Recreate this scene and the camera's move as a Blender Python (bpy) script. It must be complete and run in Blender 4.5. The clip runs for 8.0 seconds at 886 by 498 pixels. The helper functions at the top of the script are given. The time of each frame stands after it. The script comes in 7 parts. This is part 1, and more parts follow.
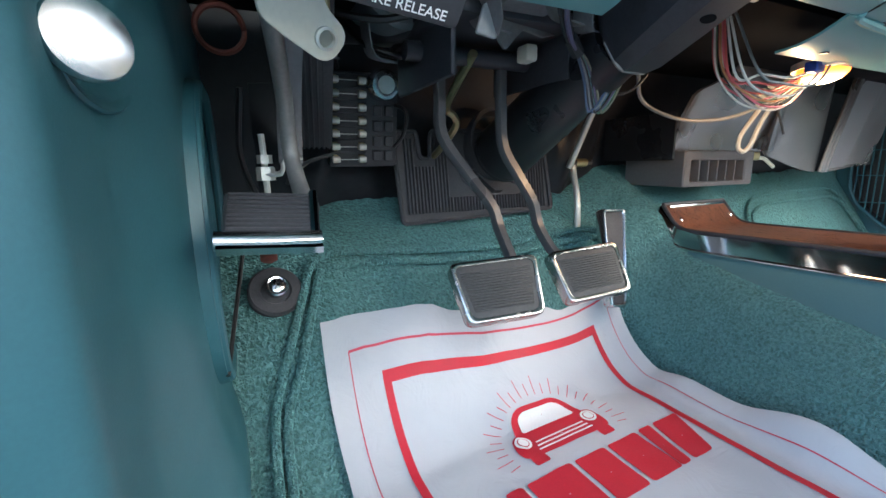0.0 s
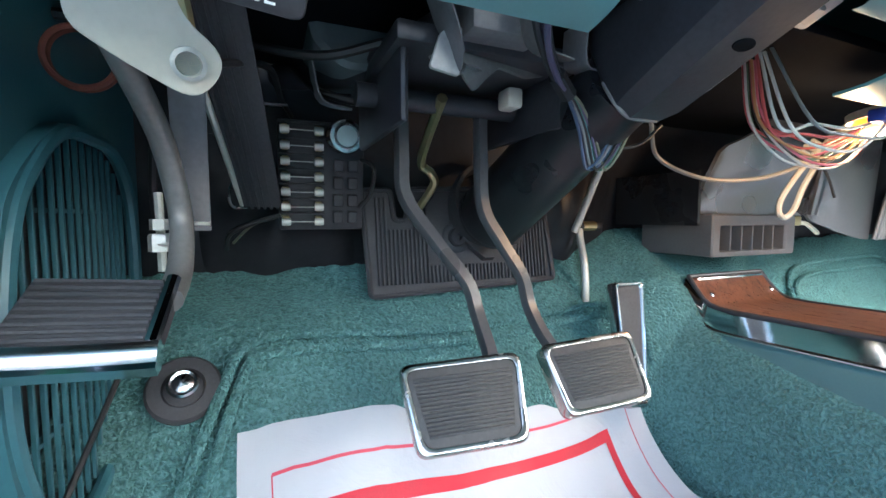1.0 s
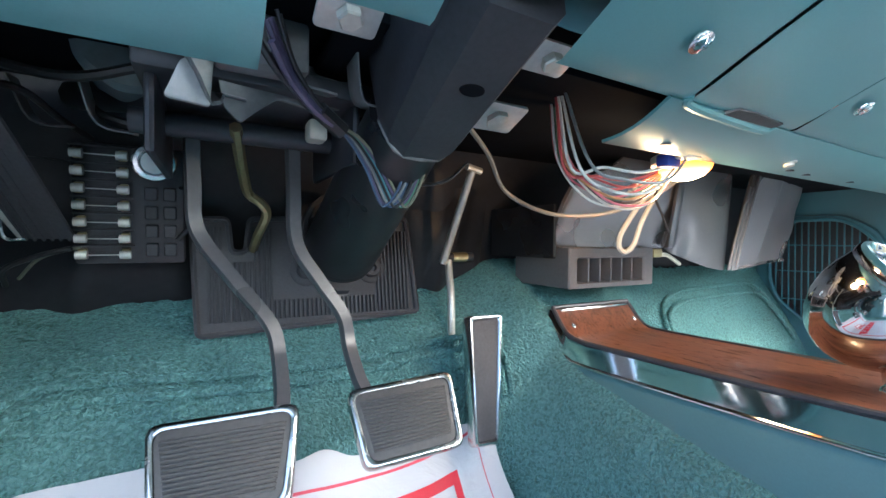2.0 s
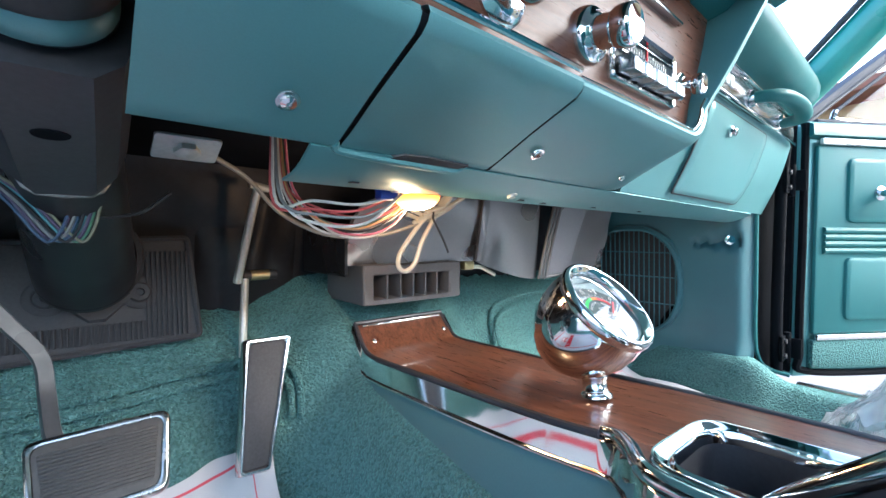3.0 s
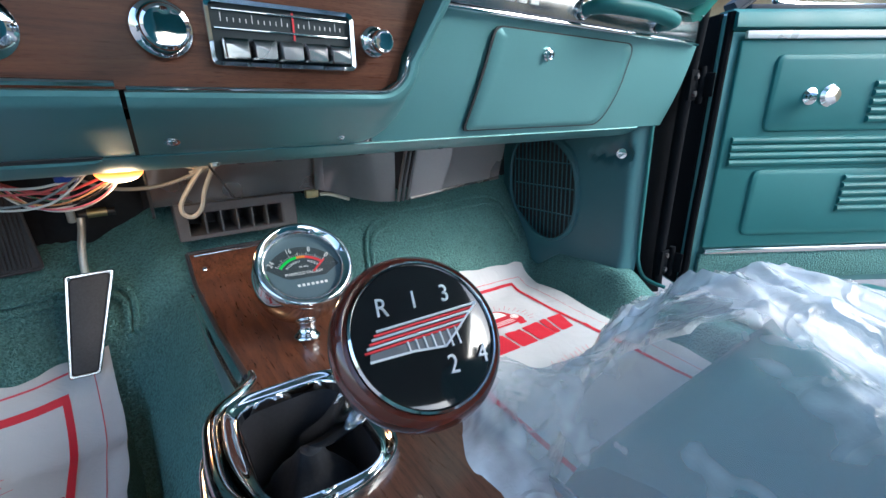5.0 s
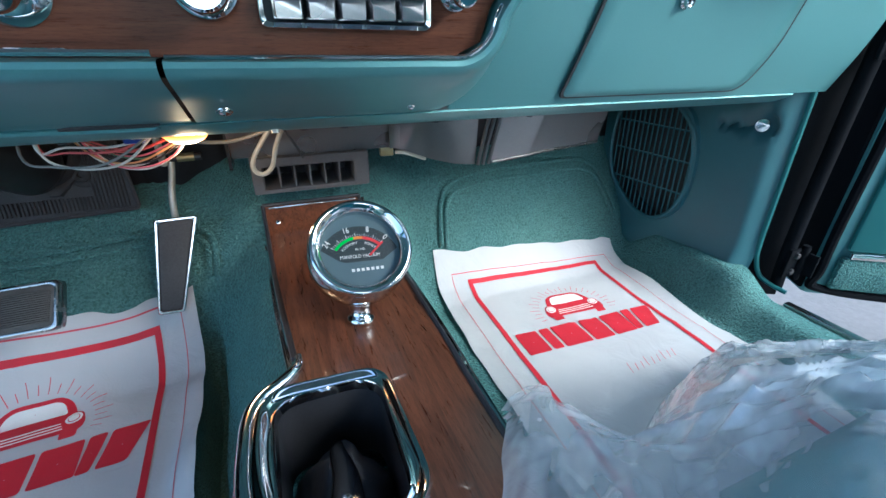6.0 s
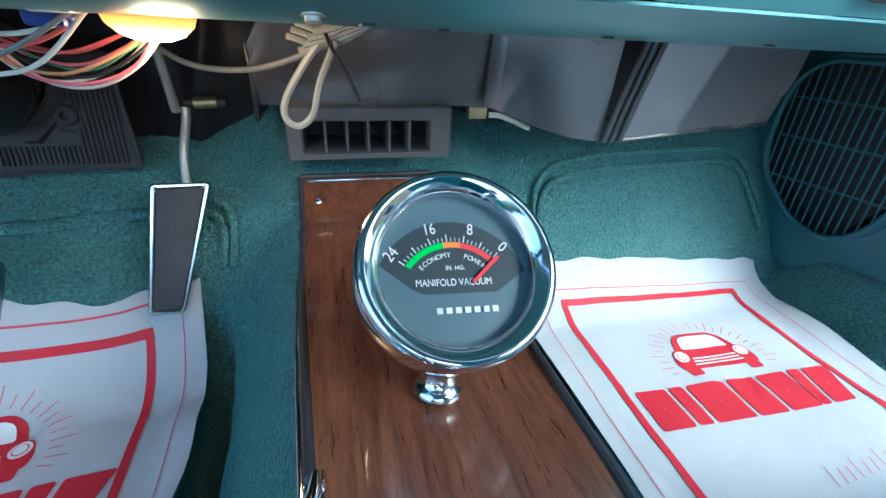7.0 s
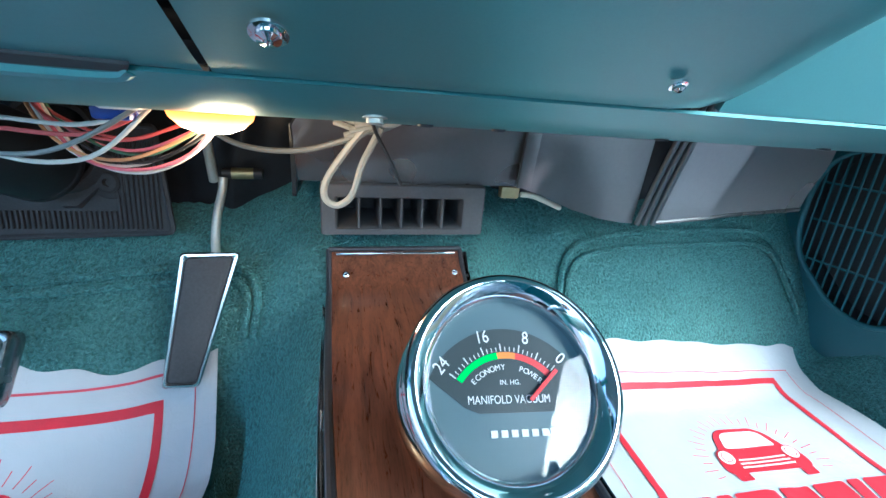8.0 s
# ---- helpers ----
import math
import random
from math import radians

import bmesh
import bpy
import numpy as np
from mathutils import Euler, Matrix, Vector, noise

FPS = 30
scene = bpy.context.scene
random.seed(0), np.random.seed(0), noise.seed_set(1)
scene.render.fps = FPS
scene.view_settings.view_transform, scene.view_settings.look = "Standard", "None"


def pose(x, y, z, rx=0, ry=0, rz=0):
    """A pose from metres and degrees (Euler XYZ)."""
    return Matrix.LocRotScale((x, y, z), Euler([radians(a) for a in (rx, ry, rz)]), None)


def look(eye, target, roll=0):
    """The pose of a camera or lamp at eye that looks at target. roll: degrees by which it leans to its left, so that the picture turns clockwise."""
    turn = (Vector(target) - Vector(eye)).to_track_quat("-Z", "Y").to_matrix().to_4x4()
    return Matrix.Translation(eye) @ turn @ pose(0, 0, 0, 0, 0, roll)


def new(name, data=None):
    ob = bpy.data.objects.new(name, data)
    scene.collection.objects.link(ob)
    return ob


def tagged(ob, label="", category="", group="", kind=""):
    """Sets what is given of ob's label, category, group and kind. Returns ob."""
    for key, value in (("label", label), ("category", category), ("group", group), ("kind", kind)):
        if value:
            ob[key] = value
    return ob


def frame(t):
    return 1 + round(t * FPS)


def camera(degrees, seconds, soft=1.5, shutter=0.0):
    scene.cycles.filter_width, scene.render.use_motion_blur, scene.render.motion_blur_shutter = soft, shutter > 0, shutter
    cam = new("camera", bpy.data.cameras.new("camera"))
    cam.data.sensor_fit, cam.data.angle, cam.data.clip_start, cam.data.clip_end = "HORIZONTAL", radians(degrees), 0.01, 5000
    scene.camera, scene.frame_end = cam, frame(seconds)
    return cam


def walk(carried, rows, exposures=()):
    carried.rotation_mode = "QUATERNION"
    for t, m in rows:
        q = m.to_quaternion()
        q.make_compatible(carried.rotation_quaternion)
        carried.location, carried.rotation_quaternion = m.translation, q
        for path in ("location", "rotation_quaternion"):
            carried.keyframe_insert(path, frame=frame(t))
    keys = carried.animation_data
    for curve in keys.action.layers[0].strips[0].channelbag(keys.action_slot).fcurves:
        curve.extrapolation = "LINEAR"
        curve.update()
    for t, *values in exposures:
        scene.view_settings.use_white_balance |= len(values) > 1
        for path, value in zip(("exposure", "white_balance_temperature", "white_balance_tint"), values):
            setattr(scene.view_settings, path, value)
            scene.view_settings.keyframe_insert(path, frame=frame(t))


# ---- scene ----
cam = camera(93.7, 8.0)
# seconds, eye, target, lean
PATH = [
    (0, (0.006, 0.011, 0.29), (0.838, 1.784, -0.113), -0.8),
    (0.5, (0.05, 0.059, 0.285), (0.851, 1.867, -0.017), -0.1),
    (1, (0.088, 0.077, 0.3), (0.856, 1.917, 0.149), 0.0),
    (1.2, (0.1, 0.074, 0.294), (0.88, 1.914, 0.21), -0.1),
    (2.3, (0.243, 0.023, 0.322), (1.321, 1.707, 0.279), 0.6),
    (2.5, (0.271, 0.006, 0.327), (1.414, 1.646, 0.291), 0.5),
    (3, (0.324, -0.049, 0.34), (1.628, 1.467, 0.287), 0.4),
    (3.5, (0.373, -0.106, 0.351), (1.792, 1.301, 0.264), -0.1),
    (4, (0.452, -0.181, 0.367), (1.913, 1.173, 0.198), -0.7),
    (4.2, (0.492, -0.217, 0.379), (1.938, 1.146, 0.154), -0.9),
    (5.3, (0.581, -0.275, 0.438), (1.519, 1.322, -0.318), -0.3),
    (5.5, (0.582, -0.272, 0.439), (1.445, 1.343, -0.366), 0.2),
    (6, (0.624, -0.218, 0.459), (1.325, 1.426, -0.44), 0.9),
    (6.5, (0.657, -0.099, 0.418), (1.222, 1.573, -0.523), 1.7),
    (7, (0.636, -0.02, 0.38), (1.13, 1.673, -0.566), 3.1),
    (7.5, (0.633, 0.001, 0.374), (1.077, 1.738, -0.513), 4.0),
    (8, (0.62, 0.006, 0.394), (1.078, 1.824, -0.303), 4.5),
]
# the film brightens in the dark footwell and settles in the light
STOPS = ((0.0, 3.05, 6100), (0.5, 3.17, 6050), (1.0, 3.46, 6000), (2.5, 3.45, 5850), (3.0, 3.12, 5800), (3.5, 2.64, 5750), (4.0, 2.34, 5800), (5.5, 2.12, 5550), (6.0, 2.16, 5350), (6.5, 2.25, 5050), (7.0, 2.34, 4850), (7.5, 2.48, 4800), (8.0, 2.70, 4800))
EXPOSURES = [(t, s, k, 4.5 if t < 4 else 3.0 - 7.0 * max(0.0, min(t - 5.5, 1.5))) for t, s, k in STOPS]
walk(cam, [(t, look(eye, target, lean)) for t, eye, target, lean in PATH], EXPOSURES)

# ---- daylight ----
SUN_AZ, SUN_EL = 143.0, 36.0
world = bpy.data.worlds.new("world")
scene.world = world
world.use_nodes = True
wn, wl = world.node_tree.nodes, world.node_tree.links
sky = wn.new("ShaderNodeTexSky")
sky.sky_type, sky.sun_disc = "NISHITA", False
sky.sun_elevation, sky.sun_rotation = radians(SUN_EL), radians(SUN_AZ)
sky.air_density, sky.dust_density, sky.ozone_density = 1.0, 3.0, 1.0
wl.new(sky.outputs["Color"], wn["Background"].inputs["Color"])
wn["Background"].inputs["Strength"].default_value = 0.15

sun_data = bpy.data.lights.new("sun", "SUN")
sun_data.energy, sun_data.angle, sun_data.color = 0.55, radians(34), (1.0, 0.98, 0.95)
sun = new("sun", sun_data)
a, e = radians(SUN_AZ), radians(SUN_EL)
sun_from = Vector((math.sin(a) * math.cos(e), math.cos(a) * math.cos(e), math.sin(e)))
sun.matrix_world = look(sun_from * 30, (0, 0, 0))

# ---- materials ----
def material(name, color, rough=0.5, metal=0.0, spec=0.5, coat=0.0):
    m = bpy.data.materials.new(name)
    m.use_nodes = True
    b = m.node_tree.nodes["Principled BSDF"]
    b.inputs["Base Color"].default_value = (*color, 1)
    b.inputs["Roughness"].default_value = rough
    b.inputs["Metallic"].default_value = metal
    b.inputs["Specular IOR Level"].default_value = spec
    b.inputs["Coat Weight"].default_value = coat
    return m


class Graph:
    """Short hand for the nodes of one material."""

    def __init__(self, m):
        self.t = m.node_tree
        self.b = self.t.nodes["Principled BSDF"]

    def node(self, kind, **values):
        n = self.t.nodes.new(kind)
        for k, v in values.items():
            n.inputs[k.replace("_", " ")].default_value = v
        return n

    def link(self, a, b):
        self.t.links.new(a, b)

    def coords(self, scale=(1, 1, 1), turn=(0, 0, 0)):
        c, mp = self.t.nodes.new("ShaderNodeTexCoord"), self.t.nodes.new("ShaderNodeMapping")
        mp.inputs["Scale"].default_value = scale
        mp.inputs["Rotation"].default_value = turn
        self.link(c.outputs["Object"], mp.inputs["Vector"])
        return mp.outputs["Vector"]

    def noise(self, vec, scale, detail=4.0, rough=0.55, distort=0.0):
        n = self.node("ShaderNodeTexNoise", Scale=scale, Detail=detail, Roughness=rough, Distortion=distort)
        self.link(vec, n.inputs["Vector"])
        return n.outputs["Fac"]

    def ramp(self, fac, stops):
        r = self.t.nodes.new("ShaderNodeValToRGB")
        while len(r.color_ramp.elements) < len(stops):
            r.color_ramp.elements.new(0.5)
        for el, (p, c) in zip(r.color_ramp.elements, stops):
            el.position, el.color = p, (*c, 1) if len(c) == 3 else c
        self.link(fac, r.inputs["Fac"])
        return r.outputs["Color"]

    def span(self, fac, lo, hi, a, b):
        n = self.node("ShaderNodeMapRange")
        for i, v in enumerate((lo, hi, a, b)):
            n.inputs[i + 1].default_value = v
        self.link(fac, n.inputs[0])
        return n.outputs[0]

    def bump(self, fac, strength, dist, under=None):
        n = self.node("ShaderNodeBump", Strength=strength, Distance=dist)
        self.link(fac, n.inputs["Height"])
        if under is not None:
            self.link(under, n.inputs["Normal"])
        self.link(n.outputs["Normal"], self.b.inputs["Normal"])
        return n.outputs["Normal"]

    def color(self, out):
        self.link(out, self.b.inputs["Base Color"])

    def rough(self, out):
        self.link(out, self.b.inputs["Roughness"])


def scaled(c, k):
    return tuple(min(1.0, v * k) for v in c)


def varied(name, color, rough=0.5, metal=0.0, spec=0.5, coat=0.0, big=8.0, fine=160.0, spread=0.16, grain=0.15, depth=0.0006, rspread=0.1):
    """A surface with uneven colour at two scales, uneven gloss and a fine relief."""
    m = material(name, color, rough, metal, spec, coat)
    g = Graph(m)
    v = g.coords()
    n1, n2 = g.noise(v, big, 3), g.noise(v, fine, 5)
    mix = g.node("ShaderNodeMath")
    mix.operation = "ADD"
    g.link(g.span(n1, 0.3, 0.7, 0, 0.6), mix.inputs[0])
    g.link(g.span(n2, 0.3, 0.7, 0, 0.4), mix.inputs[1])
    g.color(g.ramp(mix.outputs[0], [(0.0, scaled(color, 1 - spread)), (1.0, scaled(color, 1 + spread))]))
    g.rough(g.span(n1, 0.3, 0.7, max(0.02, rough - rspread), min(1, rough + rspread)))
    if grain:
        g.bump(n2, grain, depth)
    return m


M = {}
M["teal_paint"] = varied("teal_paint", (0.118, 0.285, 0.300), 0.42, 0.40, 0.5, 0.25, fine=900, spread=0.07, grain=0.05, depth=0.0002, rspread=0.06)
M["teal_paint"].node_tree.nodes["Principled BSDF"].inputs["Coat Roughness"].default_value = 0.28
M["teal_vinyl"] = varied("teal_vinyl", (0.030, 0.140, 0.146), 0.52, 0.0, 0.22, fine=700, spread=0.1, grain=0.35, depth=0.0004)
M["teal_plastic"] = varied("teal_plastic", (0.036, 0.122, 0.148), 0.45, 0.0, 0.5, fine=500, spread=0.1, grain=0.25, depth=0.0003)
M["console_teal"] = varied("console_teal", (0.070, 0.150, 0.160), 0.48, 0.0, 0.45, fine=500, spread=0.1, grain=0.3, depth=0.0003)
# teal paint made brighter and greener: daylight on the pillar put into colour
M["teal_lit"] = varied("teal_lit", (0.040, 0.270, 0.225), 0.34, 0.0, 0.5, 0.3, fine=500, spread=0.08, grain=0.04, depth=0.0002)
M["teal_edge"] = varied("teal_edge", (0.030, 0.145, 0.145), 0.5, 0.0, 0.4, fine=400, spread=0.12, grain=0.2)
M["slate_paint"] = varied("slate_paint", (0.040, 0.045, 0.060), 0.65, 0.0, 0.2, fine=300, spread=0.2, grain=0.15)
M["button_metal"] = varied("button_metal", (0.40, 0.41, 0.43), 0.22, 1.0, fine=200, spread=0.12, grain=0.06)
M["gloss_black"] = varied("gloss_black", (0.014, 0.015, 0.018), 0.32, 0.0, 0.4, fine=300, spread=0.3, grain=0.1)
M["jamb_black"] = varied("jamb_black", (0.005, 0.006, 0.008), 0.85, 0.0, 0.05, fine=300, spread=0.3, grain=0.15)
M["black_plastic"] = varied("black_plastic", (0.034, 0.034, 0.038), 0.5, 0.0, 0.4, fine=300, spread=0.3, grain=0.2)
M["black_rubber"] = varied("black_rubber", (0.046, 0.047, 0.052), 0.62, 0.0, 0.35, fine=400, spread=0.35, grain=0.35)
M["pad_rubber"] = varied("pad_rubber", (0.070, 0.066, 0.064), 0.6, 0.0, 0.35, fine=400, spread=0.3, grain=0.3)
# chrome of the pedal frames, the dark cabin's reflection put into its colour
M["dim_chrome"] = varied("dim_chrome", (0.42, 0.41, 0.39), 0.24, 1.0, big=60, fine=300, spread=0.25, grain=0.1, rspread=0.1)
M["dark_mat"] = varied("dark_mat", (0.019, 0.020, 0.024), 0.45, 0.0, 0.3, big=14, fine=120, spread=0.35, grain=0.2, depth=0.001)
M["dark_paint"] = varied("dark_paint", (0.040, 0.041, 0.048), 0.42, 0.2, 0.5, fine=300, spread=0.3, grain=0.15)
M["grey_steel"] = varied("grey_steel", (0.16, 0.16, 0.165), 0.45, 0.15, 0.5, fine=260, spread=0.25, grain=0.15)
M["cast_grey"] = varied("cast_grey", (0.19, 0.19, 0.185), 0.42, 0.3, 0.5, big=20, fine=260, spread=0.25, grain=0.25)
M["pale_plate"] = varied("pale_plate", (0.52, 0.52, 0.50), 0.45, 0.4, 0.5, big=20, fine=260, spread=0.2, grain=0.15)
M["heater_case"] = varied("heater_case", (0.20, 0.196, 0.200), 0.30, 0.75, 0.5, big=5, fine=220, spread=0.07, grain=0.15)
M["outlet_grey"] = varied("outlet_grey", (0.10, 0.10, 0.105), 0.55, 0.0, 0.45, big=14, fine=300, spread=0.18, grain=0.25)
M["foil"] = varied("foil", (0.30, 0.295, 0.305), 0.28, 0.6, 0.5, big=4, fine=200, spread=0.07, grain=0.2, depth=0.001)
M["chrome"] = varied("chrome", (0.74, 0.75, 0.76), 0.07, 1.0, fine=60, spread=0.03, grain=0.02, rspread=0.04)
M["dull_chrome"] = varied("dull_chrome", (0.60, 0.61, 0.62), 0.2, 1.0, fine=200, spread=0.08, grain=0.06, rspread=0.08)
M["arm_black"] = varied("arm_black", (0.062, 0.062, 0.066), 0.34, 0.0, 0.5, fine=260, spread=0.25, grain=0.15)
M["zinc"] = varied("zinc", (0.55, 0.55, 0.50), 0.42, 0.5, fine=260, spread=0.18, grain=0.15)
M["brass"] = varied("brass", (0.42, 0.36, 0.20), 0.4, 0.8, fine=240, spread=0.2, grain=0.1)
M["rust_red"] = varied("rust_red", (0.13, 0.035, 0.022), 0.6, 0.3, fine=240, spread=0.3, grain=0.2)
M["cream_plastic"] = varied("cream_plastic", (0.62, 0.60, 0.50), 0.45, 0.0, fine=240, spread=0.1, grain=0.15)
M["red_ink"] = varied("red_ink", (0.50, 0.012, 0.030), 0.65, big=30, fine=600, spread=0.14, grain=0.1)
M["red_line"] = varied("red_line", (0.55, 0.06, 0.09), 0.7, big=30, fine=600, spread=0.2, grain=0.0)
M["white_ink"] = varied("white_ink", (0.78, 0.78, 0.76), 0.6, big=30, fine=500, spread=0.06, grain=0.0)
M["dial_grey"] = varied("dial_grey", (0.080, 0.128, 0.152), 0.55, big=20, fine=900, spread=0.06, grain=0.06)
M["dial_dark"] = varied("dial_dark", (0.022, 0.034, 0.040), 0.6, big=20, fine=900, spread=0.06, grain=0.0)
M["green_ink"] = material("green_ink", (0.02, 0.62, 0.06), 0.6)
M["orange_ink"] = material("orange_ink", (0.80, 0.24, 0.03), 0.6)
M["scale_red"] = material("scale_red", (0.72, 0.03, 0.04), 0.55)
M["wood_brown"] = varied("wood_brown", (0.085, 0.016, 0.009), 0.14, 0.0, 0.6, 0.6, big=22, fine=160, spread=0.5, grain=0.03, rspread=0.05)
M["wood_brown"].node_tree.nodes["Principled BSDF"].inputs["Coat Roughness"].default_value = 0.04
M["knob_black"] = varied("knob_black", (0.008, 0.008, 0.009), 0.07, 0.0, 0.6, 0.5, fine=200, spread=0.3, grain=0.0, rspread=0.04)
M["housing_grey"] = varied("housing_grey", (0.130, 0.160, 0.170), 0.45, 0.1, 0.5, big=14, fine=300, spread=0.15, grain=0.2)
M["plug_blue"] = varied("plug_blue", (0.02, 0.05, 0.30), 0.4, big=40, fine=500, spread=0.15, grain=0.1)
M["concrete"] = varied("concrete", (0.20, 0.188, 0.185), 0.85, 0.0, 0.3, big=2.5, fine=60, spread=0.2, grain=0.5, depth=0.004)
M["brown_fascia"] = varied("brown_fascia", (0.24, 0.085, 0.050), 0.7, big=2, fine=40, spread=0.25, grain=0.3, depth=0.004)
M["tan_wall"] = varied("tan_wall", (0.50, 0.36, 0.20), 0.85, big=0.8, fine=30, spread=0.22, grain=0.4, depth=0.006)
M["silver_paint"] = varied("silver_paint", (0.66, 0.67, 0.68), 0.35, 0.3, fine=300, spread=0.06, grain=0.0)
M["pale_disc"] = varied("pale_disc", (0.50, 0.62, 0.62), 0.4, 0.3, fine=300, spread=0.06, grain=0.0)
M["white_plastic"] = varied("white_plastic", (0.70, 0.70, 0.68), 0.4, fine=240, spread=0.08, grain=0.1)
M["headliner"] = varied("headliner", (0.26, 0.31, 0.31), 0.8, big=3, fine=120, spread=0.12, grain=0.4, depth=0.001)
for wire, c in dict(wire_black=(0.015, 0.015, 0.016), wire_red=(0.50, 0.09, 0.09), wire_pink=(0.62, 0.16, 0.22), wire_green=(0.07, 0.17, 0.11), wire_white=(0.62, 0.62, 0.58),
                    wire_grey=(0.17, 0.18, 0.18), wire_blue=(0.04, 0.07, 0.12), wire_purple=(0.085, 0.07, 0.12), wire_orange=(0.50, 0.27, 0.12), wire_tan=(0.36, 0.37, 0.34), wire_yellow=(0.16, 0.16, 0.11),
                    wire_cyan=(0.10, 0.26, 0.30)).items():
    M[wire] = varied(wire, c, 0.42, big=40, fine=500, spread=0.15, grain=0.1)


def carpet_material():
    """Teal loop pile: short wormy loops, the shade of the gaps between put into the colour."""
    c = (0.100, 0.210, 0.208)
    m = material("carpet", c, 0.9, 0.0, 0.2)
    g = Graph(m)
    v = g.coords()
    worm = g.noise(v, 300, 1.4, 0.45, 0.6)
    loop = g.span(worm, 0.33, 0.67, 0.0, 1.0)
    fuzz = g.noise(v, 620, 3)
    big = g.noise(v, 5, 3)
    sheen = g.noise(v, 26, 2)
    mix = g.node("ShaderNodeMath")
    mix.operation = "MULTIPLY_ADD"
    g.link(loop, mix.inputs[0])
    mix.inputs[1].default_value = 0.62
    add = g.node("ShaderNodeMath")
    add.operation = "ADD"
    g.link(g.span(sheen, 0.3, 0.7, 0.0, 0.14), add.inputs[0])
    g.link(g.span(fuzz, 0.3, 0.7, 0.0, 0.24), add.inputs[1])
    g.link(add.outputs[0], mix.inputs[2])
    col = g.ramp(mix.outputs[0], [(0.10, scaled(c, 0.60)), (0.50, scaled(c, 0.93)), (0.95, scaled(c, 1.26))])
    tint = g.node("ShaderNodeMix")
    tint.data_type, tint.blend_type = "RGBA", "MULTIPLY"
    tint.inputs["Factor"].default_value = 1.0
    g.link(col, tint.inputs["A"])
    g.link(g.ramp(big, [(0.3, (0.84, 0.9, 0.92)), (0.7, (1.12, 1.08, 1.02))]), tint.inputs["B"])
    g.color(tint.outputs["Result"])
    n = g.bump(fuzz, 0.35, 0.0012)
    g.bump(loop, 0.9, 0.0030, n)
    g.b.inputs["Sheen Weight"].default_value = 0.25
    g.b.inputs["Sheen Roughness"].default_value = 0.5
    g.b.inputs["Sheen Tint"].default_value = (0.3, 0.8, 0.8, 1)
    return m


def wood_material(name, light, dark, along, coat=0.35):
    """Walnut print with long uneven streaks. along: scale of the texture on the three axes."""
    m = material(name, light, 0.3, 0.0, 0.5, coat)
    g = Graph(m)
    v = g.coords(along)
    broad = g.noise(v, 3.2, 5, 0.6, 1.4)
    fine = g.noise(v, 14, 6, 0.7, 0.6)
    pores = g.noise(v, 60, 3, 0.6, 0.0)
    mix = g.node("ShaderNodeMath")
    mix.operation = "MULTIPLY_ADD"
    g.link(fine, mix.inputs[0])
    mix.inputs[1].default_value = 0.55
    g.link(g.span(broad, 0.25, 0.75, 0.0, 0.5), mix.inputs[2])
    col = g.ramp(mix.outputs[0], [(0.25, dark), (0.42, tuple((p + q) / 2 for p, q in zip(light, dark))), (0.6, light), (0.82, scaled(light, 1.35))])
    pm = g.node("ShaderNodeMix")
    pm.data_type, pm.blend_type = "RGBA", "MULTIPLY"
    pm.inputs["Factor"].default_value = 0.45
    g.link(col, pm.inputs["A"])
    g.link(g.ramp(pores, [(0.36, (0.35, 0.3, 0.28)), (0.46, (1, 1, 1))]), pm.inputs["B"])
    g.color(pm.outputs["Result"])
    g.rough(g.span(fine, 0.3, 0.7, 0.24, 0.4))
    g.bump(fine, 0.08, 0.0004)
    return m


def paper_material():
    m = material("paper", (0.78, 0.79, 0.82), 0.7, 0.0, 0.35)
    g = Graph(m)
    v = g.coords()
    big, crease, fine = g.noise(v, 6, 4), g.noise(v, 17, 4, 0.55, 1.6), g.noise(v, 420, 4)
    g.color(g.ramp(big, [(0.3, (0.43, 0.44, 0.465)), (0.7, (0.505, 0.515, 0.535))]))
    n = g.bump(fine, 0.1, 0.0004)
    g.bump(crease, 0.5, 0.005, n)
    return m


def glass_material(name, tint=(1, 1, 1), rough=0.0, faces=1.0, front=0.04, power=5.0):
    """A thin clear pane: what is behind shows through, with a surface reflection."""
    m = material(name, tint, rough)
    g = Graph(m)
    clear = g.node("ShaderNodeBsdfTransparent")
    clear.inputs["Color"].default_value = (*scaled(tint, 0.97), 1)
    gloss = g.node("ShaderNodeBsdfGlossy", Roughness=rough)
    face = g.node("ShaderNodeLayerWeight", Blend=0.5)
    edge = g.node("ShaderNodeMath")
    edge.operation = "POWER"
    edge.inputs[1].default_value = power
    g.link(face.outputs["Facing"], edge.inputs[0])
    fres = g.node("ShaderNodeMath")
    fres.operation, fres.use_clamp = "MULTIPLY_ADD", True
    fres.inputs[1].default_value, fres.inputs[2].default_value = (1 - front) * faces, front * faces
    g.link(edge.outputs[0], fres.inputs[0])
    mix = g.node("ShaderNodeMixShader")
    g.link(fres.outputs[0], mix.inputs[0])
    g.link(clear.outputs[0], mix.inputs[1])
    g.link(gloss.outputs[0], mix.inputs[2])
    g.link(mix.outputs[0], g.t.nodes["Material Output"].inputs["Surface"])
    return m


